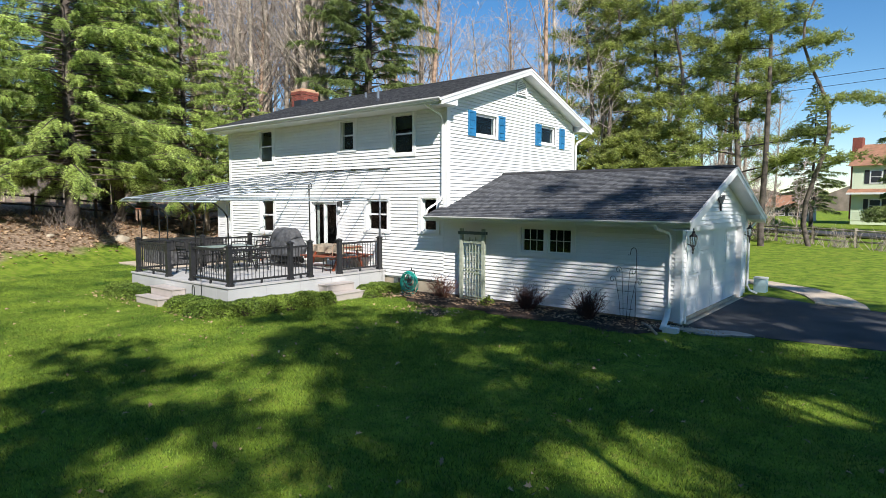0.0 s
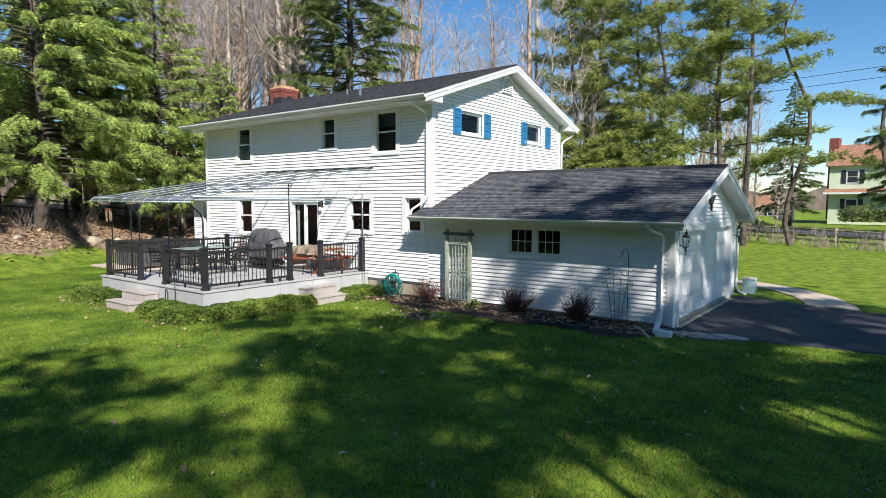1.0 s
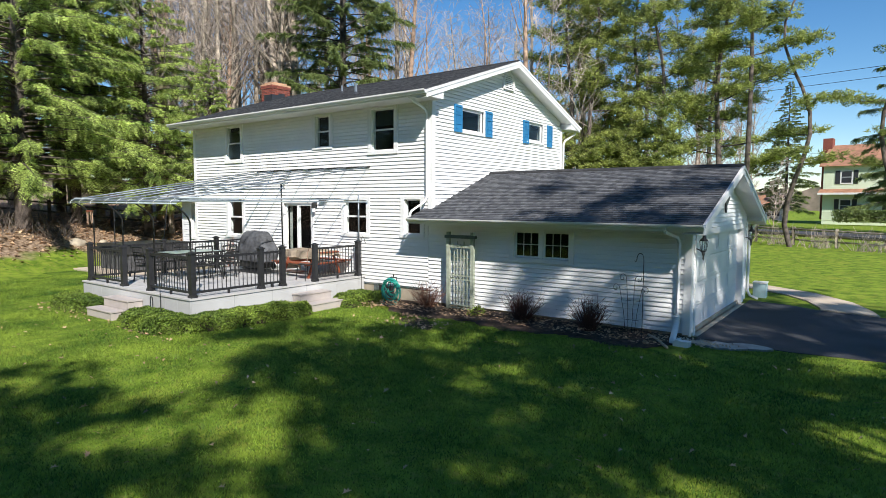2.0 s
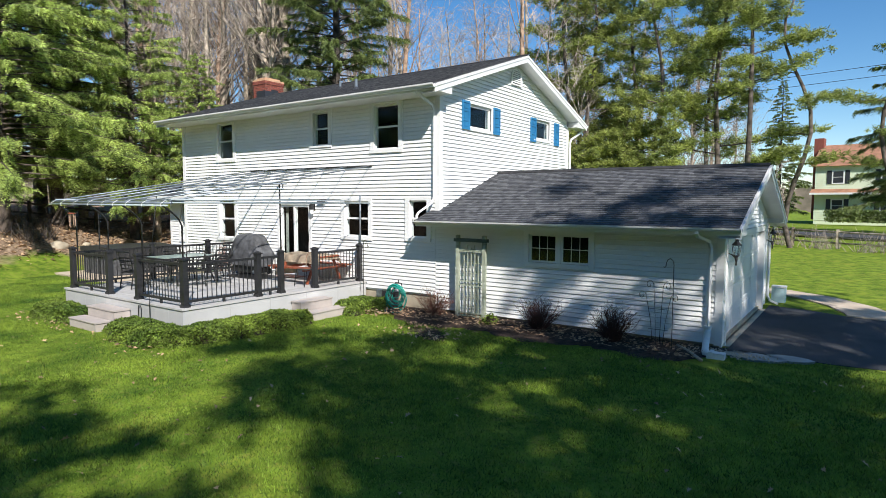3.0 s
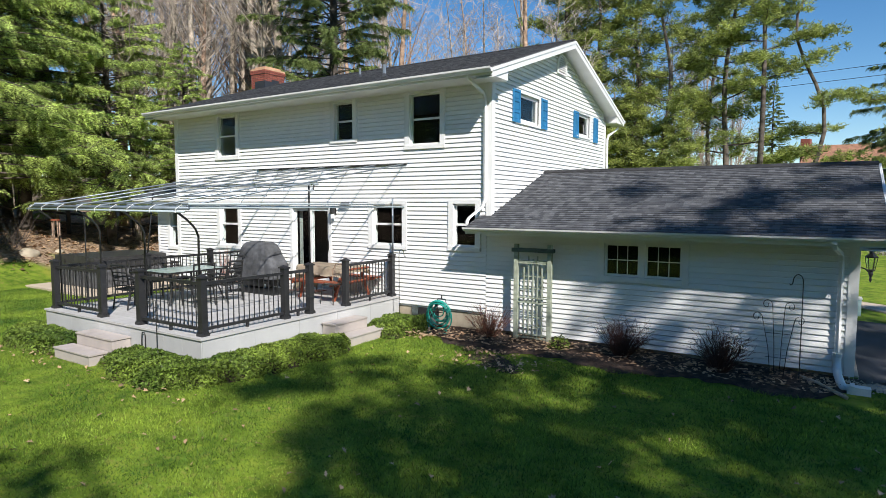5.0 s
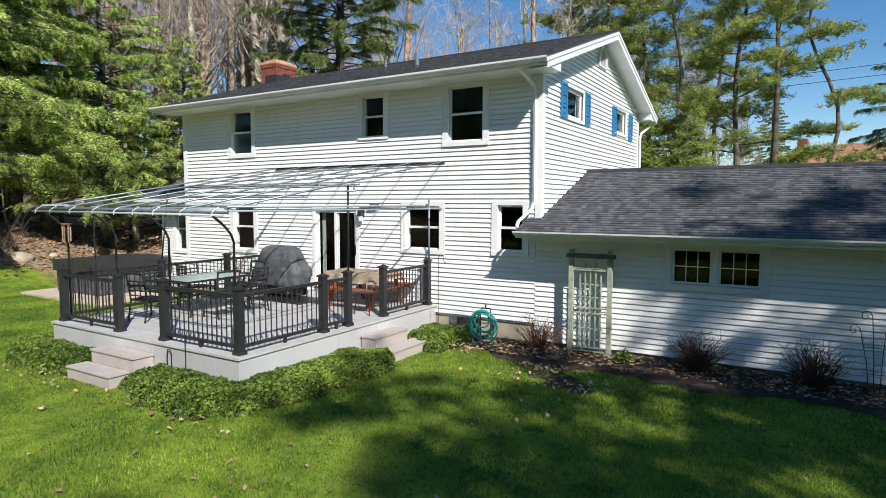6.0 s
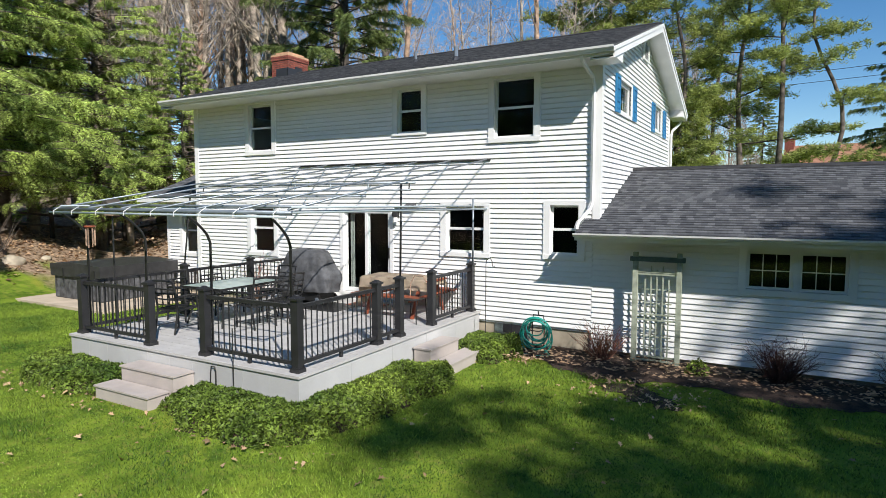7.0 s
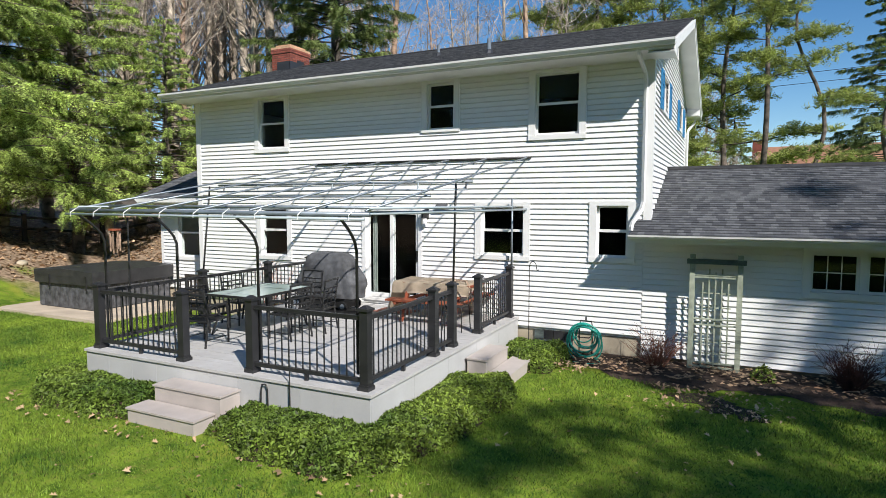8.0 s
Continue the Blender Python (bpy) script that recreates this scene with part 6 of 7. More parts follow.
def conifer(seed, h, radius, base, n_limbs, shoots, droop, leaf, aspect, leaf_m, bark_m, r, taper=0.9, spray=0.45, leaflets=16, hang=0.35):
    """A needle tree: limbs that carry flat feathered sprays, each a shoot with leaflets on both sides."""
    rnd = random.Random(seed)
    rs = np.random.RandomState(seed)
    wood, limb = Tubes(), Tubes()
    trunk = limb_points(rnd, (0, 0, -0.4), (0, 0, 1), h, 12, 0.012)
    wood.add(trunk, r, 0.03, 9)
    root, axis, size = [], [], []
    for k in range(n_limbs):
        t = (k + rnd.random()) / n_limbs
        z = base + (h - base - 0.3) * t
        a = k * 2.4 + rnd.uniform(-0.5, 0.5)
        ln = radius * ((1 - t) ** taper) * rnd.uniform(0.45, 1.2) + 0.3
        d = Vector((math.cos(a), math.sin(a), 0.28 - 0.2 * (1 - t)))
        i = min(11, int((z + 0.4) / h * 12))
        pts = limb_points(rnd, (trunk[i].x, trunk[i].y, z), d, ln, 6, 0.08, droop)
        limb.add(pts, 0.05 * (1 - t) + 0.012, 0.006, 4)
        n = max(5, int(shoots * ln / radius))
        u = rs.uniform(0.22, 1.0, n) ** 0.7
        arr = np.array([tuple(p) for p in pts])
        lo = np.clip((u * 6).astype(int), 0, 5)
        fr = (u * 6 - lo)[:, None]
        c = arr[lo] * (1 - fr) + arr[lo + 1] * fr
        out_ = np.array([math.cos(a), math.sin(a), 0.0])
        side = np.array([-math.sin(a), math.cos(a), 0.0])
        sg = rs.choice([-1.0, 1.0], n)
        sw = rs.uniform(0.35, 1.25, n)
        dv = out_ * (1.3 - 0.5 * sw)[:, None] + side * (sg * sw)[:, None]
        dv[:, 2] -= hang * rs.uniform(0.2, 1.6, n)
        root.append(c)
        axis.append(dv)
        size.append(np.maximum(0.22, spray * ln * 0.34 * (1.25 - 0.6 * u) * rs.uniform(0.6, 1.3, n)))
    c, d, L = np.concatenate(root), np.concatenate(axis), np.concatenate(size)
    d /= np.linalg.norm(d, axis=1)[:, None]
    n, m = len(c), leaflets
    up = np.tile([0, 0, 1.0], (n, 1)) + rs.normal(0, 0.55, (n, 3))
    sd = np.cross(d, up)
    sd /= np.linalg.norm(sd, axis=1)[:, None] + 1e-9
    s = np.linspace(0.08, 1.0, m)[None, :] + rs.uniform(-0.03, 0.03, (n, m))
    sgn = np.where(np.arange(m) % 2 == 0, 1.0, -1.0)[None, :, None]
    pos = c[:, None, :] + d[:, None, :] * (s * L[:, None])[:, :, None]
    pos[:, :, 2] -= 0.25 * L[:, None] * s ** 2
    wide = (leaf * (1.15 - 0.75 * s) * rs.uniform(0.7, 1.3, (n, m)))[:, :, None] * (0.7 + 0.6 * L[:, None, None])
    e = d[:, None, :] * 0.75 + sd[:, None, :] * sgn + rs.normal(0, 0.12, (n, m, 3))
    e /= np.linalg.norm(e, axis=2)[:, :, None]
    f_ = np.cross(e, np.cross(d, sd)[:, None, :])
    tip = pos + e * wide
    mid = pos + e * wide * 0.45
    q = np.stack([pos, mid + f_ * wide * aspect * 0.5, tip, mid - f_ * wide * aspect * 0.5], 2).reshape(-1, 3)
    return [("trunk", wood.mesh("trunk", bark_m)), ("branchwood", limb.mesh("branchwood", bark_m)), ("crown", raw_mesh("crown", q, 4, leaf_m))]


def pine(seed, h, r, limbs, bend_=0.0, base=0.35, tufts=26, reach=3.4, needle=0.03, m=18, loose=0.34, inner=0.3):
    """A white pine: bare lower trunk, long level limbs with plumes of needle tufts."""
    rnd = random.Random(seed)
    rs = np.random.RandomState(seed)
    wood, limb = Tubes(), Tubes()
    pts = [Vector((0, 0, -0.4))]
    for i in range(1, 15):
        z = h * i / 14
        pts.append(Vector((bend_ * math.sin(i * 0.75 + seed) * (0.35 + i / 14), bend_ * 0.5 * math.cos(i * 0.6), z)))
    wood.add(pts, r, r * 0.22, 8)
    C_ = []
    for k in range(limbs):
        t = base + (1 - base) * (k + rnd.random() * 0.8) / limbs
        i = min(13, int(t * 14))
        p = pts[i].lerp(pts[i + 1], min(1, t * 14 - i))
        a = k * 2.4 + rnd.uniform(-0.7, 0.7)
        ln = reach * rnd.uniform(0.55, 1.25) * (1.15 - 0.75 * t)
        L = limb_points(rnd, p, (math.cos(a), math.sin(a), rnd.uniform(-0.15, 0.35)), ln, 7, 0.16, -0.03)
        rr = r * 0.26 * (1.1 - t) + 0.012
        limb.add(L, rr, 0.008, 5)
        for j in range(int(tufts * ln / reach)):
            u = rnd.uniform(inner, 1.0)
            ii = min(6, int(u * 7))
            q = L[ii].lerp(L[ii + 1], u * 7 - ii)
            off = Vector((rnd.gauss(0, loose), rnd.gauss(0, loose), rnd.gauss(0.10, loose * 0.28)))
            C_.append(q + off)
            if rnd.random() < 0.22:
                limb.add([q, q + off * 0.6, q + off], 0.008, 0.004, 3)
    c = np.array([tuple(p) for p in C_])
    n = len(c)
    d = rs.normal(size=(n, m, 3))
    d[:, :, 2] = np.abs(d[:, :, 2]) * 0.6 + 0.1 * d[:, :, 2]
    d /= np.linalg.norm(d, axis=2)[:, :, None]
    start = c[:, None, :] + rs.normal(0, 0.085, (n, m, 3))
    ln = rs.uniform(0.16, 0.34, (n, m, 1))
    sd = np.cross(d, rs.normal(size=(n, m, 3)))
    sd /= np.linalg.norm(sd, axis=2)[:, :, None] + 1e-9
    v = np.stack([start - sd * needle, start + sd * needle, start + d * ln], 2).reshape(-1, 3)
    return [("trunk", wood.mesh("trunk", M_BARKPINE)), ("branchwood", limb.mesh("branchwood", M_BARKPINE)), ("crown", raw_mesh("crown", v, 3, M_PINE))]


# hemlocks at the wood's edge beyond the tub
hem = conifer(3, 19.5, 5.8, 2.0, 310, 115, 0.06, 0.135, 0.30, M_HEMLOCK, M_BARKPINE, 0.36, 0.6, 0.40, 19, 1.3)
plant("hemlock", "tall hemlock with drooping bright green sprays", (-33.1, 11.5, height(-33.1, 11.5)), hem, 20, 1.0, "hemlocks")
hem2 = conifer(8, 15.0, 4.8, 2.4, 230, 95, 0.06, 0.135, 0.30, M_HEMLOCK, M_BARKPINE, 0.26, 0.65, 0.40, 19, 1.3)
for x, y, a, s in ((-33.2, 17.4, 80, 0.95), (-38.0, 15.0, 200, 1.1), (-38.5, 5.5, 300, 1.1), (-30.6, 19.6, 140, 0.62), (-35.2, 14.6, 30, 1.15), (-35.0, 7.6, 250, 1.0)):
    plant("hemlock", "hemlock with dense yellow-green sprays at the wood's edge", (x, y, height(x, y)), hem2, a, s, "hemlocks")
spr = conifer(5, 29.0, 4.3, 2.0, 400, 105, 0.035, 0.15, 0.34, M_SPRUCE, M_BARKDARK, 0.3, 0.5, 0.42, 16, 1.1)
plant("spruce", "dark green spruce rising behind the roof", (-25.8, 24.6, height(-25.8, 24.6)), spr, 0, 1.0, "spruces")
spr2 = conifer(6, 24.0, 5.0, 2.6, 260, 90, 0.055, 0.2, 0.3, M_SPRUCE, M_BARKDARK, 0.34, 0.8, 0.4, 16, 1.1)
plant("spruce", "drooping dark spruce beyond the rail fence", (1.6, 60.0, 0.3), spr2, 0, 1.05, "spruces")
plant("spruce", "dark spruce far behind the garage", (-9.5, 72.0, 0.6), spr2, 130, 0.62, "spruces")

# pines beyond the garage
p1, p2, p3 = pine(1, 21, 0.2, 26, 0.3, 0.42, 78, 4.0, 0.026, 20, 0.42), pine(2, 19, 0.22, 30, 0.4, 0.14, 84, 4.8, 0.026, 20, 0.45), pine(4, 20, 0.17, 11, 0.9, 0.25, 60, 3.0, 0.026, 20, 0.4)
p4 = pine(7, 8.5, 0.11, 30, 0.15, 0.06, 60, 2.4, 0.026, 20, 0.36)
for x, y, me, a, s in ((-17.8, 41.0, p1, 0, 1.0), (-19.4, 40.6, p1, 210, 1.05), (-15.6, 43.5, p1, 150, 1.0), (-13.2, 40.5, p2, 40, 0.95), (-10.0, 43.0, p2, 250, 1.05), (-8.0, 41.0, p1, 80, 1.0), (-5.6, 42.6, p3, 20, 0.95), (-20.5, 45, p2, 120, 1.0), (-12.0, 50, p1, 300, 1.0), (-1.0, 45.5, p3, 170, 0.95)):
    plant("pine", "tall white pine with level plumes of needles", (x, y, height(x, y)), me, a, s, "pines beyond the garage")
for x, y, a, s in ((-18.6, 38.6, 0, 0.9), (-16.4, 37.9, 90, 0.8), (-14.6, 38.9, 170, 1.0), (-12.0, 38.4, 260, 0.85), (-17.4, 43.4, 40, 1.1), (-21.6, 40.0, 300, 1.0)):
    plant("pine", "young white pine with boughs down to the ground", (x, y, height(x, y)), p4, a, s, "young pines beyond the garage")

# bare hardwoods
bt = []
for sd, h, r, k, sp_ in ((11, 21, 0.22, 28, 0.5), (12, 18, 0.16, 26, 0.6), (13, 23, 0.28, 28, 0.45), (14, 16, 0.12, 24, 0.65)):
    bt.append(bare_tree(sd, h, r, k, sp_, 0.28))
tan = bare_tree(15, 22, 0.26, 22, 0.75, 0.30, 3, bark=M_BARKTAN)
plant("pine_snag", "half-dead pine with peeling orange bark", (-27.6, 32.5, height(-27.6, 32.5)), tan, 30, 1.0)
rnd = random.Random(77)
spots = [(-32.0, 21.5, 2), (-34.2, 21.0, 0), (-33.0, 26.0, 2), (-35.5, 27.5, 1), (-31.0, 28.5, 0), (-30.0, 34.0, 2), (-23.5, 33.0, 1), (-20.5, 36.0, 0), (-18.0, 33.5, 3), (-24.5, 38.0, 1)]
while len(spots) < 100:
    x, y = rnd.uniform(-72, -14), rnd.uniform(-4, 74)
    if (x > -33 and y < 31) or (x > -22 and y < 36) or any((x - q[0]) ** 2 + (y - q[1]) ** 2 < 2.2 for q in spots):
        continue
    spots.append((x, y, rnd.randint(0, 3)))
for k in range(6):
    spots.append((rnd.uniform(-18, -10), rnd.uniform(50, 80), rnd.choice((1, 3))))
# a close stand of straight trunks between the hemlocks and the spruce
for k in range(34):
    b, d = radians(rnd.uniform(49.5, 63.5)), rnd.uniform(37, 58)
    spots.append((-d * math.sin(b), d * math.cos(b), rnd.choice((0, 2, 2, 1))))
for k, (x, y, i) in enumerate(spots):
    plant("bare_tree", "leafless grey hardwood tree in early spring", (x, y, height(x, y)), bt[i] if k % 7 else tan, rnd.uniform(0, 360), rnd.uniform(0.75, 1.15), "bare hardwoods")

# thicket of leafless saplings behind the garage and in the wood
sapling = [bare_tree(sd, 7.5, 0.05, 30, 0.8, 0.06, 6, 0.12) for sd in (31, 32)]
for k in range(58):
    if k < 46:
        x, y = rnd.uniform(-24, -8.5), rnd.uniform(44.5, 58)
    else:
        b, d = radians(rnd.uniform(50, 74)), rnd.uniform(46, 62)
        x, y = -d * math.sin(b), d * math.cos(b)
    plant("sapling", "leafless brown sapling in the thicket", (x, y, height(x, y)), sapling[k % 2], rnd.uniform(0, 360), rnd.uniform(0.6, 1.2), "bare saplings")

# trees behind the lawn that shade it
shade = (pine(9, 23, 0.14, 27, 0.2, 0.34, 60, 4.0, 0.04, 20, 0.42, 0.5), pine(21, 24, 0.16, 22, 0.3, 0.45, 75, 4.6, 0.04, 20, 0.38, 0.35))
for x, y, a, s, k in ((18.83, -2.96, 93, 0.83, 0), (17.29, -10.09, 298, 0.84, 1), (6.67, -0.98, 206, 0.77, 1), (9.92, 1.11, 164, 0.87, 1), (15.74, -12.66, 149, 0.92, 0), (16.48, -5.65, 69, 1.05, 0),
                      (13.67, -0.68, 270, 0.67, 1), (7.83, 2.21, 172, 0.63, 1), (11.12, 5.7, 217, 0.84, 0), (19.09, -5.36, 135, 1.09, 0), (14.08, 2.19, 340, 0.95, 0), (19.59, -11.66, 71, 0.95, 0),
                      (9.98, -7.43, 255, 0.99, 0), (17.93, -0.91, 59, 0.79, 1), (23.74, 0.94, 265, 1.01, 1), (5.63, -7.51, 315, 0.67, 1), (13.07, 6.76, 283, 0.98, 0), (7.72, -3.85, 188, 0.81, 0),
                      (4.27, -7.63, 267, 0.69, 1), (23.46, -8.1, 204, 1.08, 1), (10.55, -13.48, 156, 0.83, 1), (6.84, 2.07, 169, 0.64, 0), (21.21, -14.96, 96, 1.07, 1)):
    plant("pine", "tall white pine at the edge of the lawn", (x, y, 0.0), shade[k], a, s, "pines round the lawn")
rnd = random.Random(5)
# unseen conifers, added to darken what the window panes reflect
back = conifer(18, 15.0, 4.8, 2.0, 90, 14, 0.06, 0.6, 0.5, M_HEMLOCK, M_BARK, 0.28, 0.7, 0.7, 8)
back2 = conifer(19, 20.0, 4.0, 2.0, 90, 14, 0.04, 0.6, 0.5, M_SPRUCE, M_BARK, 0.28, 0.75, 0.7, 8)
for k in range(44):
    x, y = -62 + k * 2.5 + rnd.uniform(-1, 1), -28 - 7 * (k % 2) + rnd.uniform(-3, 3)
    plant("hemlock", "unseen conifer added behind the lawn to darken window reflections", (x, y, 0.0), back if k % 3 else back2, rnd.uniform(0, 360), rnd.uniform(0.9, 1.2), "hemlocks behind the lawn")
for k in range(9):
    x, y = -24 + k * 3.0 + rnd.uniform(-0.8, 0.8), -15.5 + rnd.uniform(-1.2, 1.2)
    plant("hemlock", "unseen conifer added behind the lawn to darken window reflections", (x, y, 0.0), back, rnd.uniform(0, 360), rnd.uniform(0.85, 1.0), "hemlocks behind the lawn")

# ---- fence, neighbours, wires ----
A, B = Vector((-13.0, 50.2, 0.2)), Vector((16.0, 29.0, 0.0))
n = 12
fence = thing("rail_fence", "grey weathered split-rail fence along the road", "fence")
for i in range(n + 1):
    p = A.lerp(B, i / n)
    part("post", boxes((p.x - 0.08, p.y - 0.08, p.z - 0.3, p.x + 0.08, p.y + 0.08, p.z + 1.15)), M_BARK, fence, bevel=0.02)
    if i < n:
        q = A.lerp(B, (i + 1) / n)
        for z in (0.35, 0.68, 1.0):
            part("rail", tubes(([p + Vector((0, 0, z)), p.lerp(q, 0.5) + Vector((0, 0, z + random.uniform(-0.04, 0.02))), q + Vector((0, 0, z))], 0.055), sides=6), M_BARK, fence)
fence2 = thing("rail_fence", "dark wooden rail fence at the edge of the wood", "fence")
A2, B2 = Vector((-37.0, 8.0, 0)), Vector((-31.5, 27.0, 0))
for i in range(8):
    p = A2.lerp(B2, i / 7)
    p.z = height(p.x, p.y)
    part("post", boxes((p.x - 0.07, p.y - 0.07, p.z - 0.3, p.x + 0.07, p.y + 0.07, p.z + 1.1)), M_BARKDARK, fence2, bevel=0.02)
    if i < 7:
        q = A2.lerp(B2, (i + 1) / 7)
        q.z = height(q.x, q.y)
        for z in (0.5, 0.95):
            part("rail", tubes(([p + Vector((0, 0, z)), q + Vector((0, 0, z))], 0.05), sides=6), M_BARKDARK, fence2)
bm = bmesh.new()
prism(bm, [(-20, 62.5), (40, 27), (42.5, 31), (-17, 67)], "z", 0.30, 0.42)
structure(part("road", bm, M_ASPHALT), "grey road beyond the fence", "road")

M_GREEN = mat("pale_green_siding", (0.70, 0.78, 0.58), 0.6, vary=0.05, scale=0.5, fine=20, bump=0.05)
M_ROOFTAN = mat("tan_shingles", (0.34, 0.17, 0.10), 0.9, vary=0.15, scale=2, fine=40, bump=0.3)
M_BEIGE = mat("beige_siding", (0.70, 0.60, 0.53), 0.7, vary=0.05, scale=0.5, fine=20, bump=0.05)


def neighbour(at, turn, W, D, H1, H2, wall_m, label, brick_chimney=True, size=1.0):
    hs = thing("house", label, "house")
    hs.matrix_basis = pose(*at, 0, 0, turn)
    hs.scale = (size, size, size)
    part("wall", boxes((0, 0, -1, W, D, H2)), wall_m, hs)
    for k in range(int(H2 / 0.22)):
        part("siding_board", boxes((0, -0.03, k * 0.22, W, -0.004, k * 0.22 + 0.20)), wall_m, hs)
    bm = bmesh.new()
    prism(bm, [(-0.5, H2 - 0.1), (D + 0.5, H2 - 0.1), (D / 2, H2 + 2.6)], "x", -0.4, W + 0.4)
    part("roof", bm, M_ROOFTAN, hs)
    if H1:
        bm = bmesh.new()
        prism(bm, [(-1.0, H1), (0.0, H1 + 0.45), (0.0, H1 - 0.05), (-1.0, H1 - 0.12)], "x", -0.3, W)
        part("pent_roof", bm, M_ROOFTAN, hs)
        part("fascia", boxes((-0.3, -1.06, H1 - 0.2, W, -1.001, H1 + 0.01)), M_TRIM, hs)
    xs = [W * (i + 0.5) / 4 for i in range(4)]
    for zz in ([0.9, H1 + 1.0] if H1 else [0.9]):
        for x in xs:
            wn2 = part("window", boxes((x - 0.6, -0.09, zz, x + 0.6, -0.031, zz + 1.5)), M_TRIM, hs, bevel=0.01)
            part("pane", boxes((x - 0.47, -0.10, zz + 0.12, x + 0.47, -0.091, zz + 0.72), (x - 0.47, -0.10, zz + 0.78, x + 0.47, -0.091, zz + 1.38)), M_LEAD, wn2)
            for s in (-1, 1):
                part("shutter", boxes((x + s * 0.86 - 0.22, -0.08, zz, x + s * 0.86 + 0.22, -0.032, zz + 1.5)), M_LEAD, hs)
    if brick_chimney:
        part("chimney", boxes((-1.0, D * 0.4, 0, -0.02, D * 0.4 + 1.2, H2 + 3.4)), M_BRICK, hs)


neighbour((-7.0, 82.0, 0.9), -8, 18, 9, 3.1, 6.2, M_GREEN, "pale green two-storey house with a tan roof")
neighbour((-17.0, 90.0, 0.6), -6, 8, 7, 0, 2.9, M_BEIGE, "low beige house with a brown roof", False, 0.6)
hedge_pts = np.random.RandomState(3).uniform(0, 1, (9000, 3))
Hc = np.stack([-6.0 + hedge_pts[:, 0] * 17 + hedge_pts[:, 1] * 0.8, 79.0 - hedge_pts[:, 0] * 2.4 + hedge_pts[:, 1] * 1.0, 0.8 + hedge_pts[:, 2] * 1.3], 1)
hd = thing("hedge", "clipped dark green hedge before the green house", "hedge")
o = new("leaves", leaf_cloud("leaves", Hc, np.tile([0, 0, 1.0], (9000, 1)), 0.26, 0.6, 4, M_SPRUCE))
o.parent = hd
for k, z in enumerate((12.5, 11.75)):
    wi = thing("power_line", "thin overhead power line", "wire", "power lines")
    pts = [(-60 + 12 * i, 67 - 2.7 * i, z + 0.9 * ((i - 5) / 5) ** 2) for i in range(12)]
    part("cable", tubes((pts, 0.022), sides=4), M_IRON, wi)
# undergrowth along the fence and at the wood's foot
for k, (x, y) in enumerate(((-9, 46.8), (-6.5, 44.9), (-4.2, 43.2), (-1.5, 41.4), (1.5, 39.5), (-11.5, 48.5), (-32.4, 10.4), (-31.8, 12.2))):
    rnd2 = random.Random(100 + k)
    tb_ = Tubes()
    for j in range(60):
        a = rnd2.uniform(0, 6.28)
        tb_.add(limb_points(rnd2, (rnd2.gauss(0, 0.5), rnd2.gauss(0, 0.5), -0.1), (math.cos(a) * 0.6, math.sin(a) * 0.6, 1), rnd2.uniform(0.6, 1.7), 4, 0.2), 0.018, 0.006, 3)
    s = thing("brush", "tangle of bare brown brush", "shrub", "roadside brush", (x, y, height(x, y)))
    o = tagged(new("brushwood", tb_.mesh("brushwood", M_TWIGGREY if k < 6 else M_BARKPINE)), kind="stuff")
    o.parent = s

# small things at the wood's edge
bf = thing("bird_feeder", "small roofed wooden bird feeder on a pole", "bird feeder", at=(-18.78, 8.95, 0.0))
part("pole", tubes(([(0, 0, -0.2), (0, 0, 2.65)], 0.016)), M_IRON, bf)
part("tray", boxes((-0.10, -0.10, 2.65, 0.10, 0.10, 2.68)), M_BARKTAN, bf)
part("hopper", boxes((-0.06, -0.06, 2.68, 0.06, 0.06, 2.85)), M_GLASS, bf)
bm = bmesh.new()
prism(bm, [(-0.15, 2.84), (0.15, 2.84), (0.0, 2.96)], "y", -0.14, 0.14)
part("roof", bm, M_BARKDARK, bf)
for k, (x, y, s) in enumerate(((-30.8, 12.8, 0.34), (-31.4, 14.2, 0.2), (-30.4, 9.6, 0.16))):
    st = thing("boulder", "half-buried tan boulder in the leaf litter", "rock", "boulders", (x, y, height(x, y)))
    bm = bmesh.new()
    bmesh.ops.create_icosphere(bm, subdivisions=3, radius=s)
    for v in bm.verts:
        v.co *= 1 + 0.3 * noise.noise(v.co * 4 + Vector((k, 0, 0)))
        v.co.z *= 0.7
    part("stone", bm, M_CONC, st, smooth=True)
lg = thing("fallen_log", "weathered fallen log on the leaf litter", "log", at=(-30.5, 15.5, height(-30.5, 15.5) + 0.1))
part("log", tubes(([(-1.8, -0.6, 0.0), (0, 0, 0.1), (2.0, 0.9, 0.05)], [0.14, 0.12, 0.09])), M_BARKTAN, lg, smooth=True)
rs = np.random.RandomState(55)
n = 9000
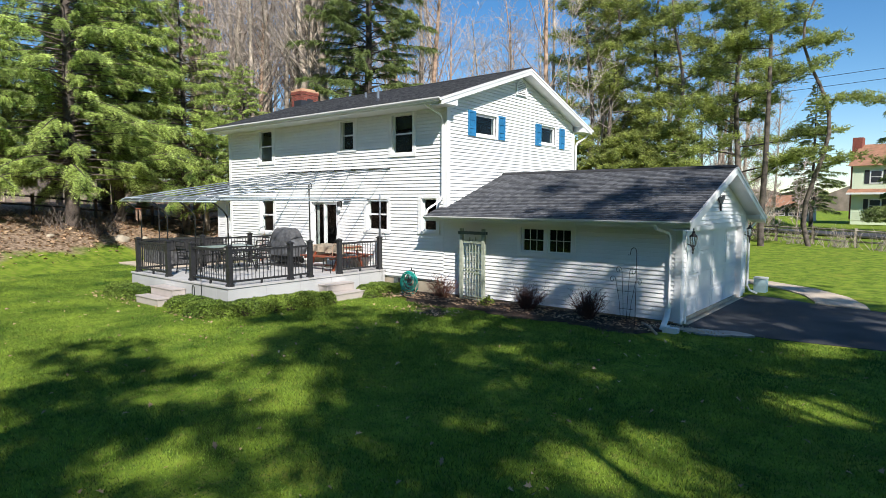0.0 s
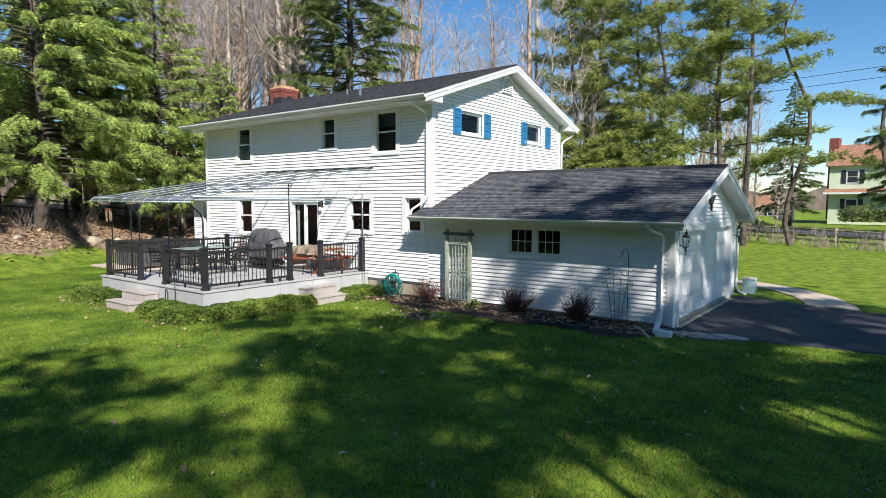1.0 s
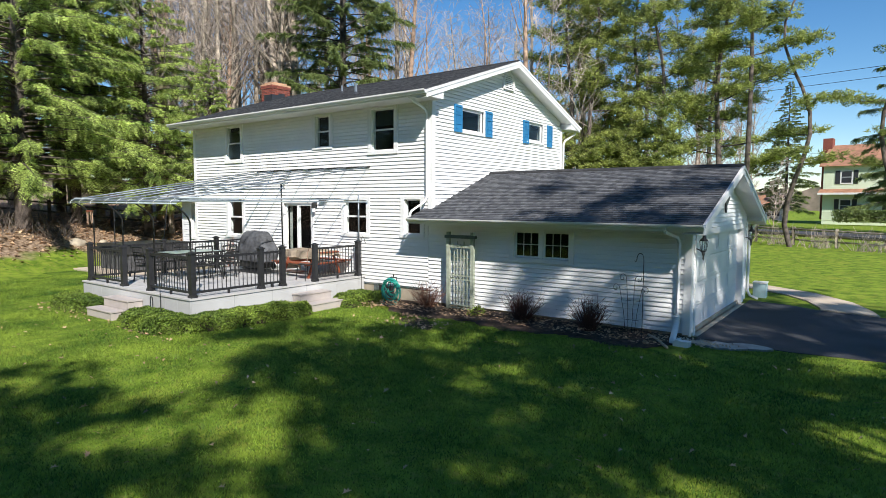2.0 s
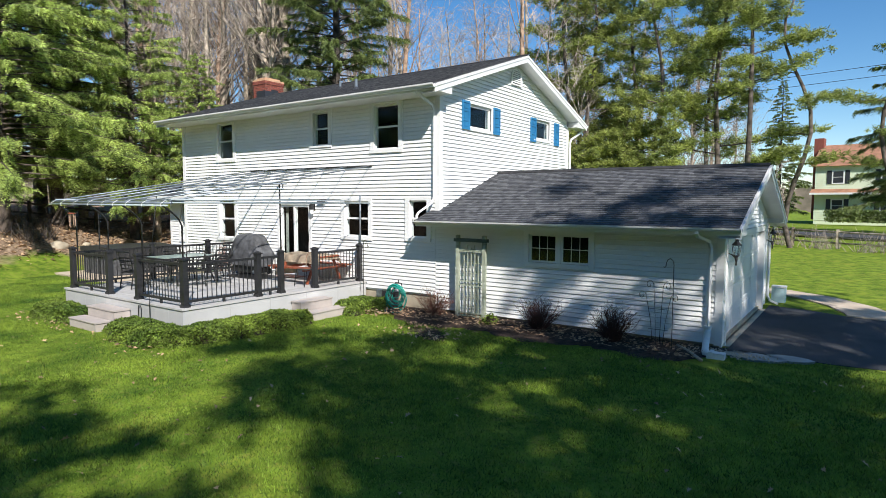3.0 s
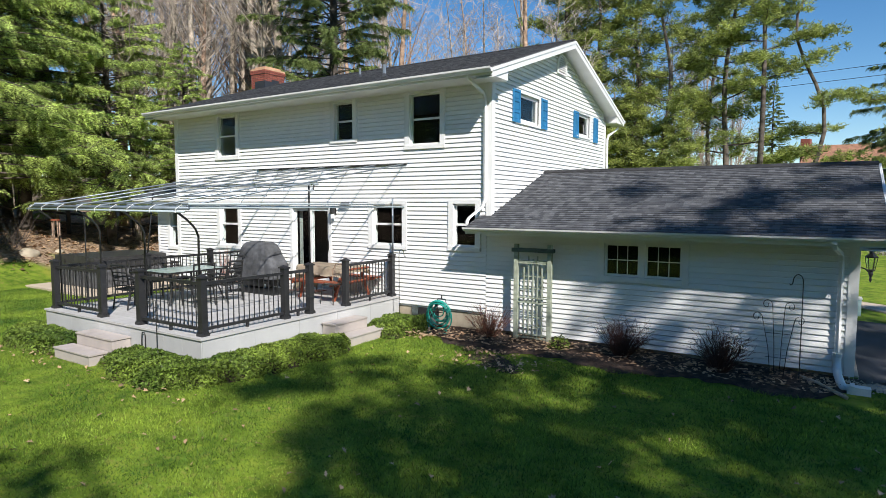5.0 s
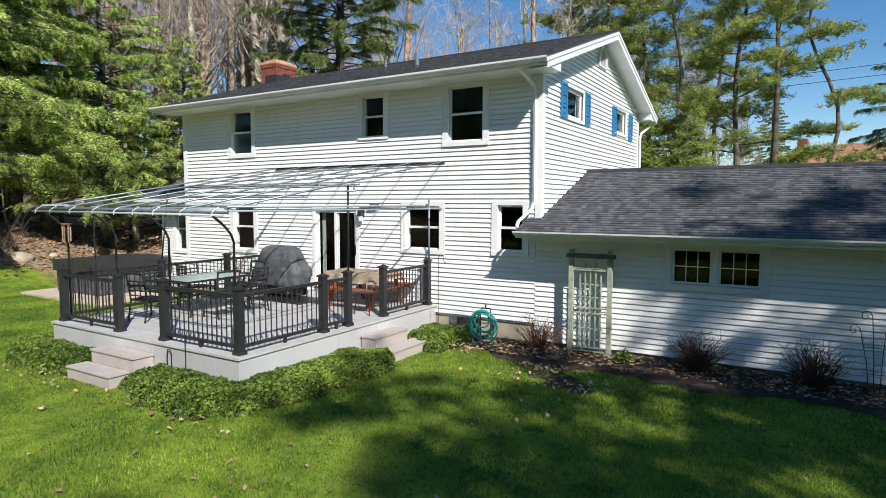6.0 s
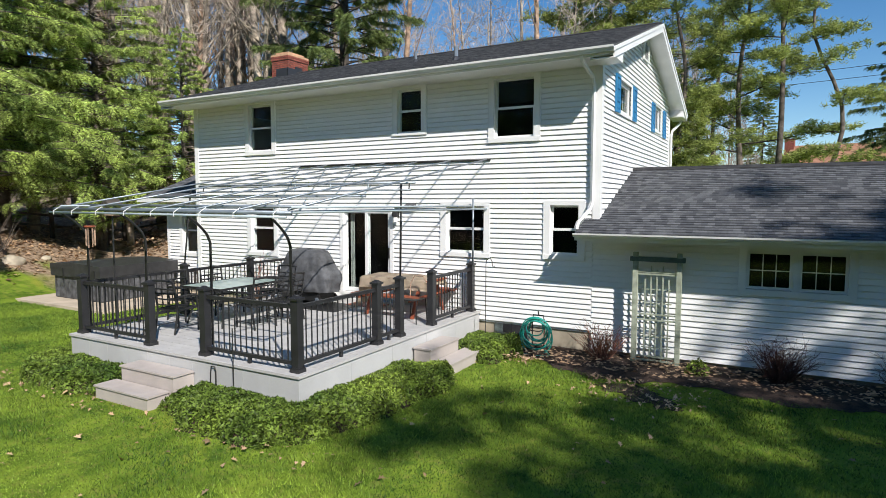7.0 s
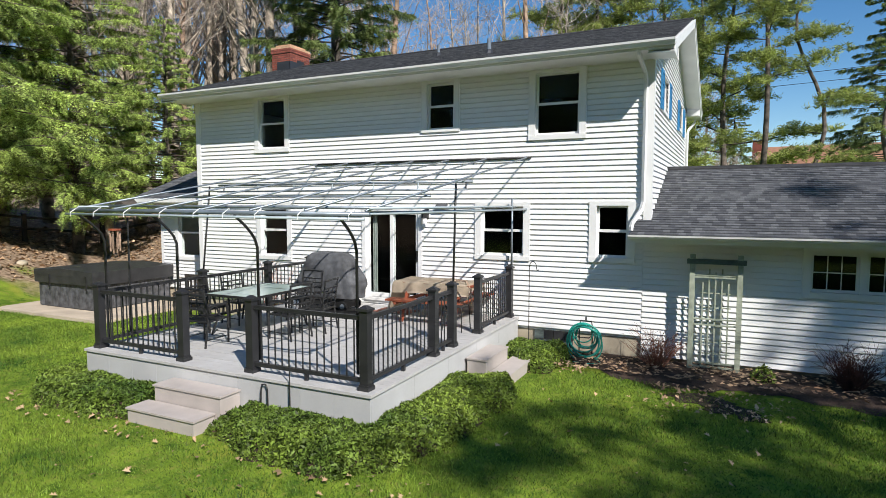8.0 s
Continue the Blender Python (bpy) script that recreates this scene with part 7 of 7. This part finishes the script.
x, y = rs.uniform(-38, -25, n), rs.uniform(0, 26, n)
dd = np.maximum(-27.5 - x - 0.5 * (y - 11), np.minimum(y - 15.5, -24.8 - x))
k = dd > 1.6 + rs.uniform(-1.0, 0.8, n)
x, y, dd = x[k], y[k], np.maximum(dd[k], 0)
z = 2.7 * (1 - np.exp(-dd / 6.5)) + 0.03
a, s = rs.uniform(0, 6.28, len(x)), rs.uniform(0.05, 0.11, len(x))
c, d = np.cos(a) * s, np.sin(a) * s
t = rs.normal(0, 0.35, (len(x), 2)) * s[:, None]
v = np.stack([np.stack([x - c, y - d, z], 1), np.stack([x + d * 0.6, y - c * 0.6, z + t[:, 0] + 0.03], 1), np.stack([x + c, y + d, z], 1), np.stack([x - d * 0.6, y + c * 0.6, z + t[:, 1] + 0.03], 1)], 1).reshape(-1, 3)
tagged(new("leaf_litter", raw_mesh("leaf_litter", v, 4, M_DRYLEAF)), "carpet of dry leaves under the trees", "leaves", kind="stuff")

# a far wooded rise closes the view
rnd = random.Random(9)
bm = bmesh.new()
lo, hi, back_ = [], [], []
for k in range(121):
    a = radians(-70 + k * 200 / 120)
    R = 150
    x, y = -14 - R * math.sin(a), 10 + R * math.cos(a)
    h = (8.0 if k > 52 else 5.5) + 2.0 * noise.noise(Vector((k * 0.21, 0, 0))) + 1.4 * noise.noise(Vector((k * 0.9, 3, 0))) + 0.6 * rnd.random()
    lo.append(bm.verts.new((x, y, -2)))
    hi.append(bm.verts.new((x, y, h)))
    back_.append(bm.verts.new((x - 40 * math.sin(a), y + 40 * math.cos(a), h * 0.6)))
for k in range(120):
    bm.faces.new((lo[k], lo[k + 1], hi[k + 1], hi[k]))
    bm.faces.new((hi[k], hi[k + 1], back_[k + 1], back_[k]))
M_FAR = mat("far_woods", (0.20, 0.155, 0.125), 0.95, vary=0.35, scale=0.35, fine=3.0, bump=0.0, second=(0.09, 0.085, 0.06))
structure(part("backdrop", bm, M_FAR), "brown leafless woods on the far rise", "backdrop")
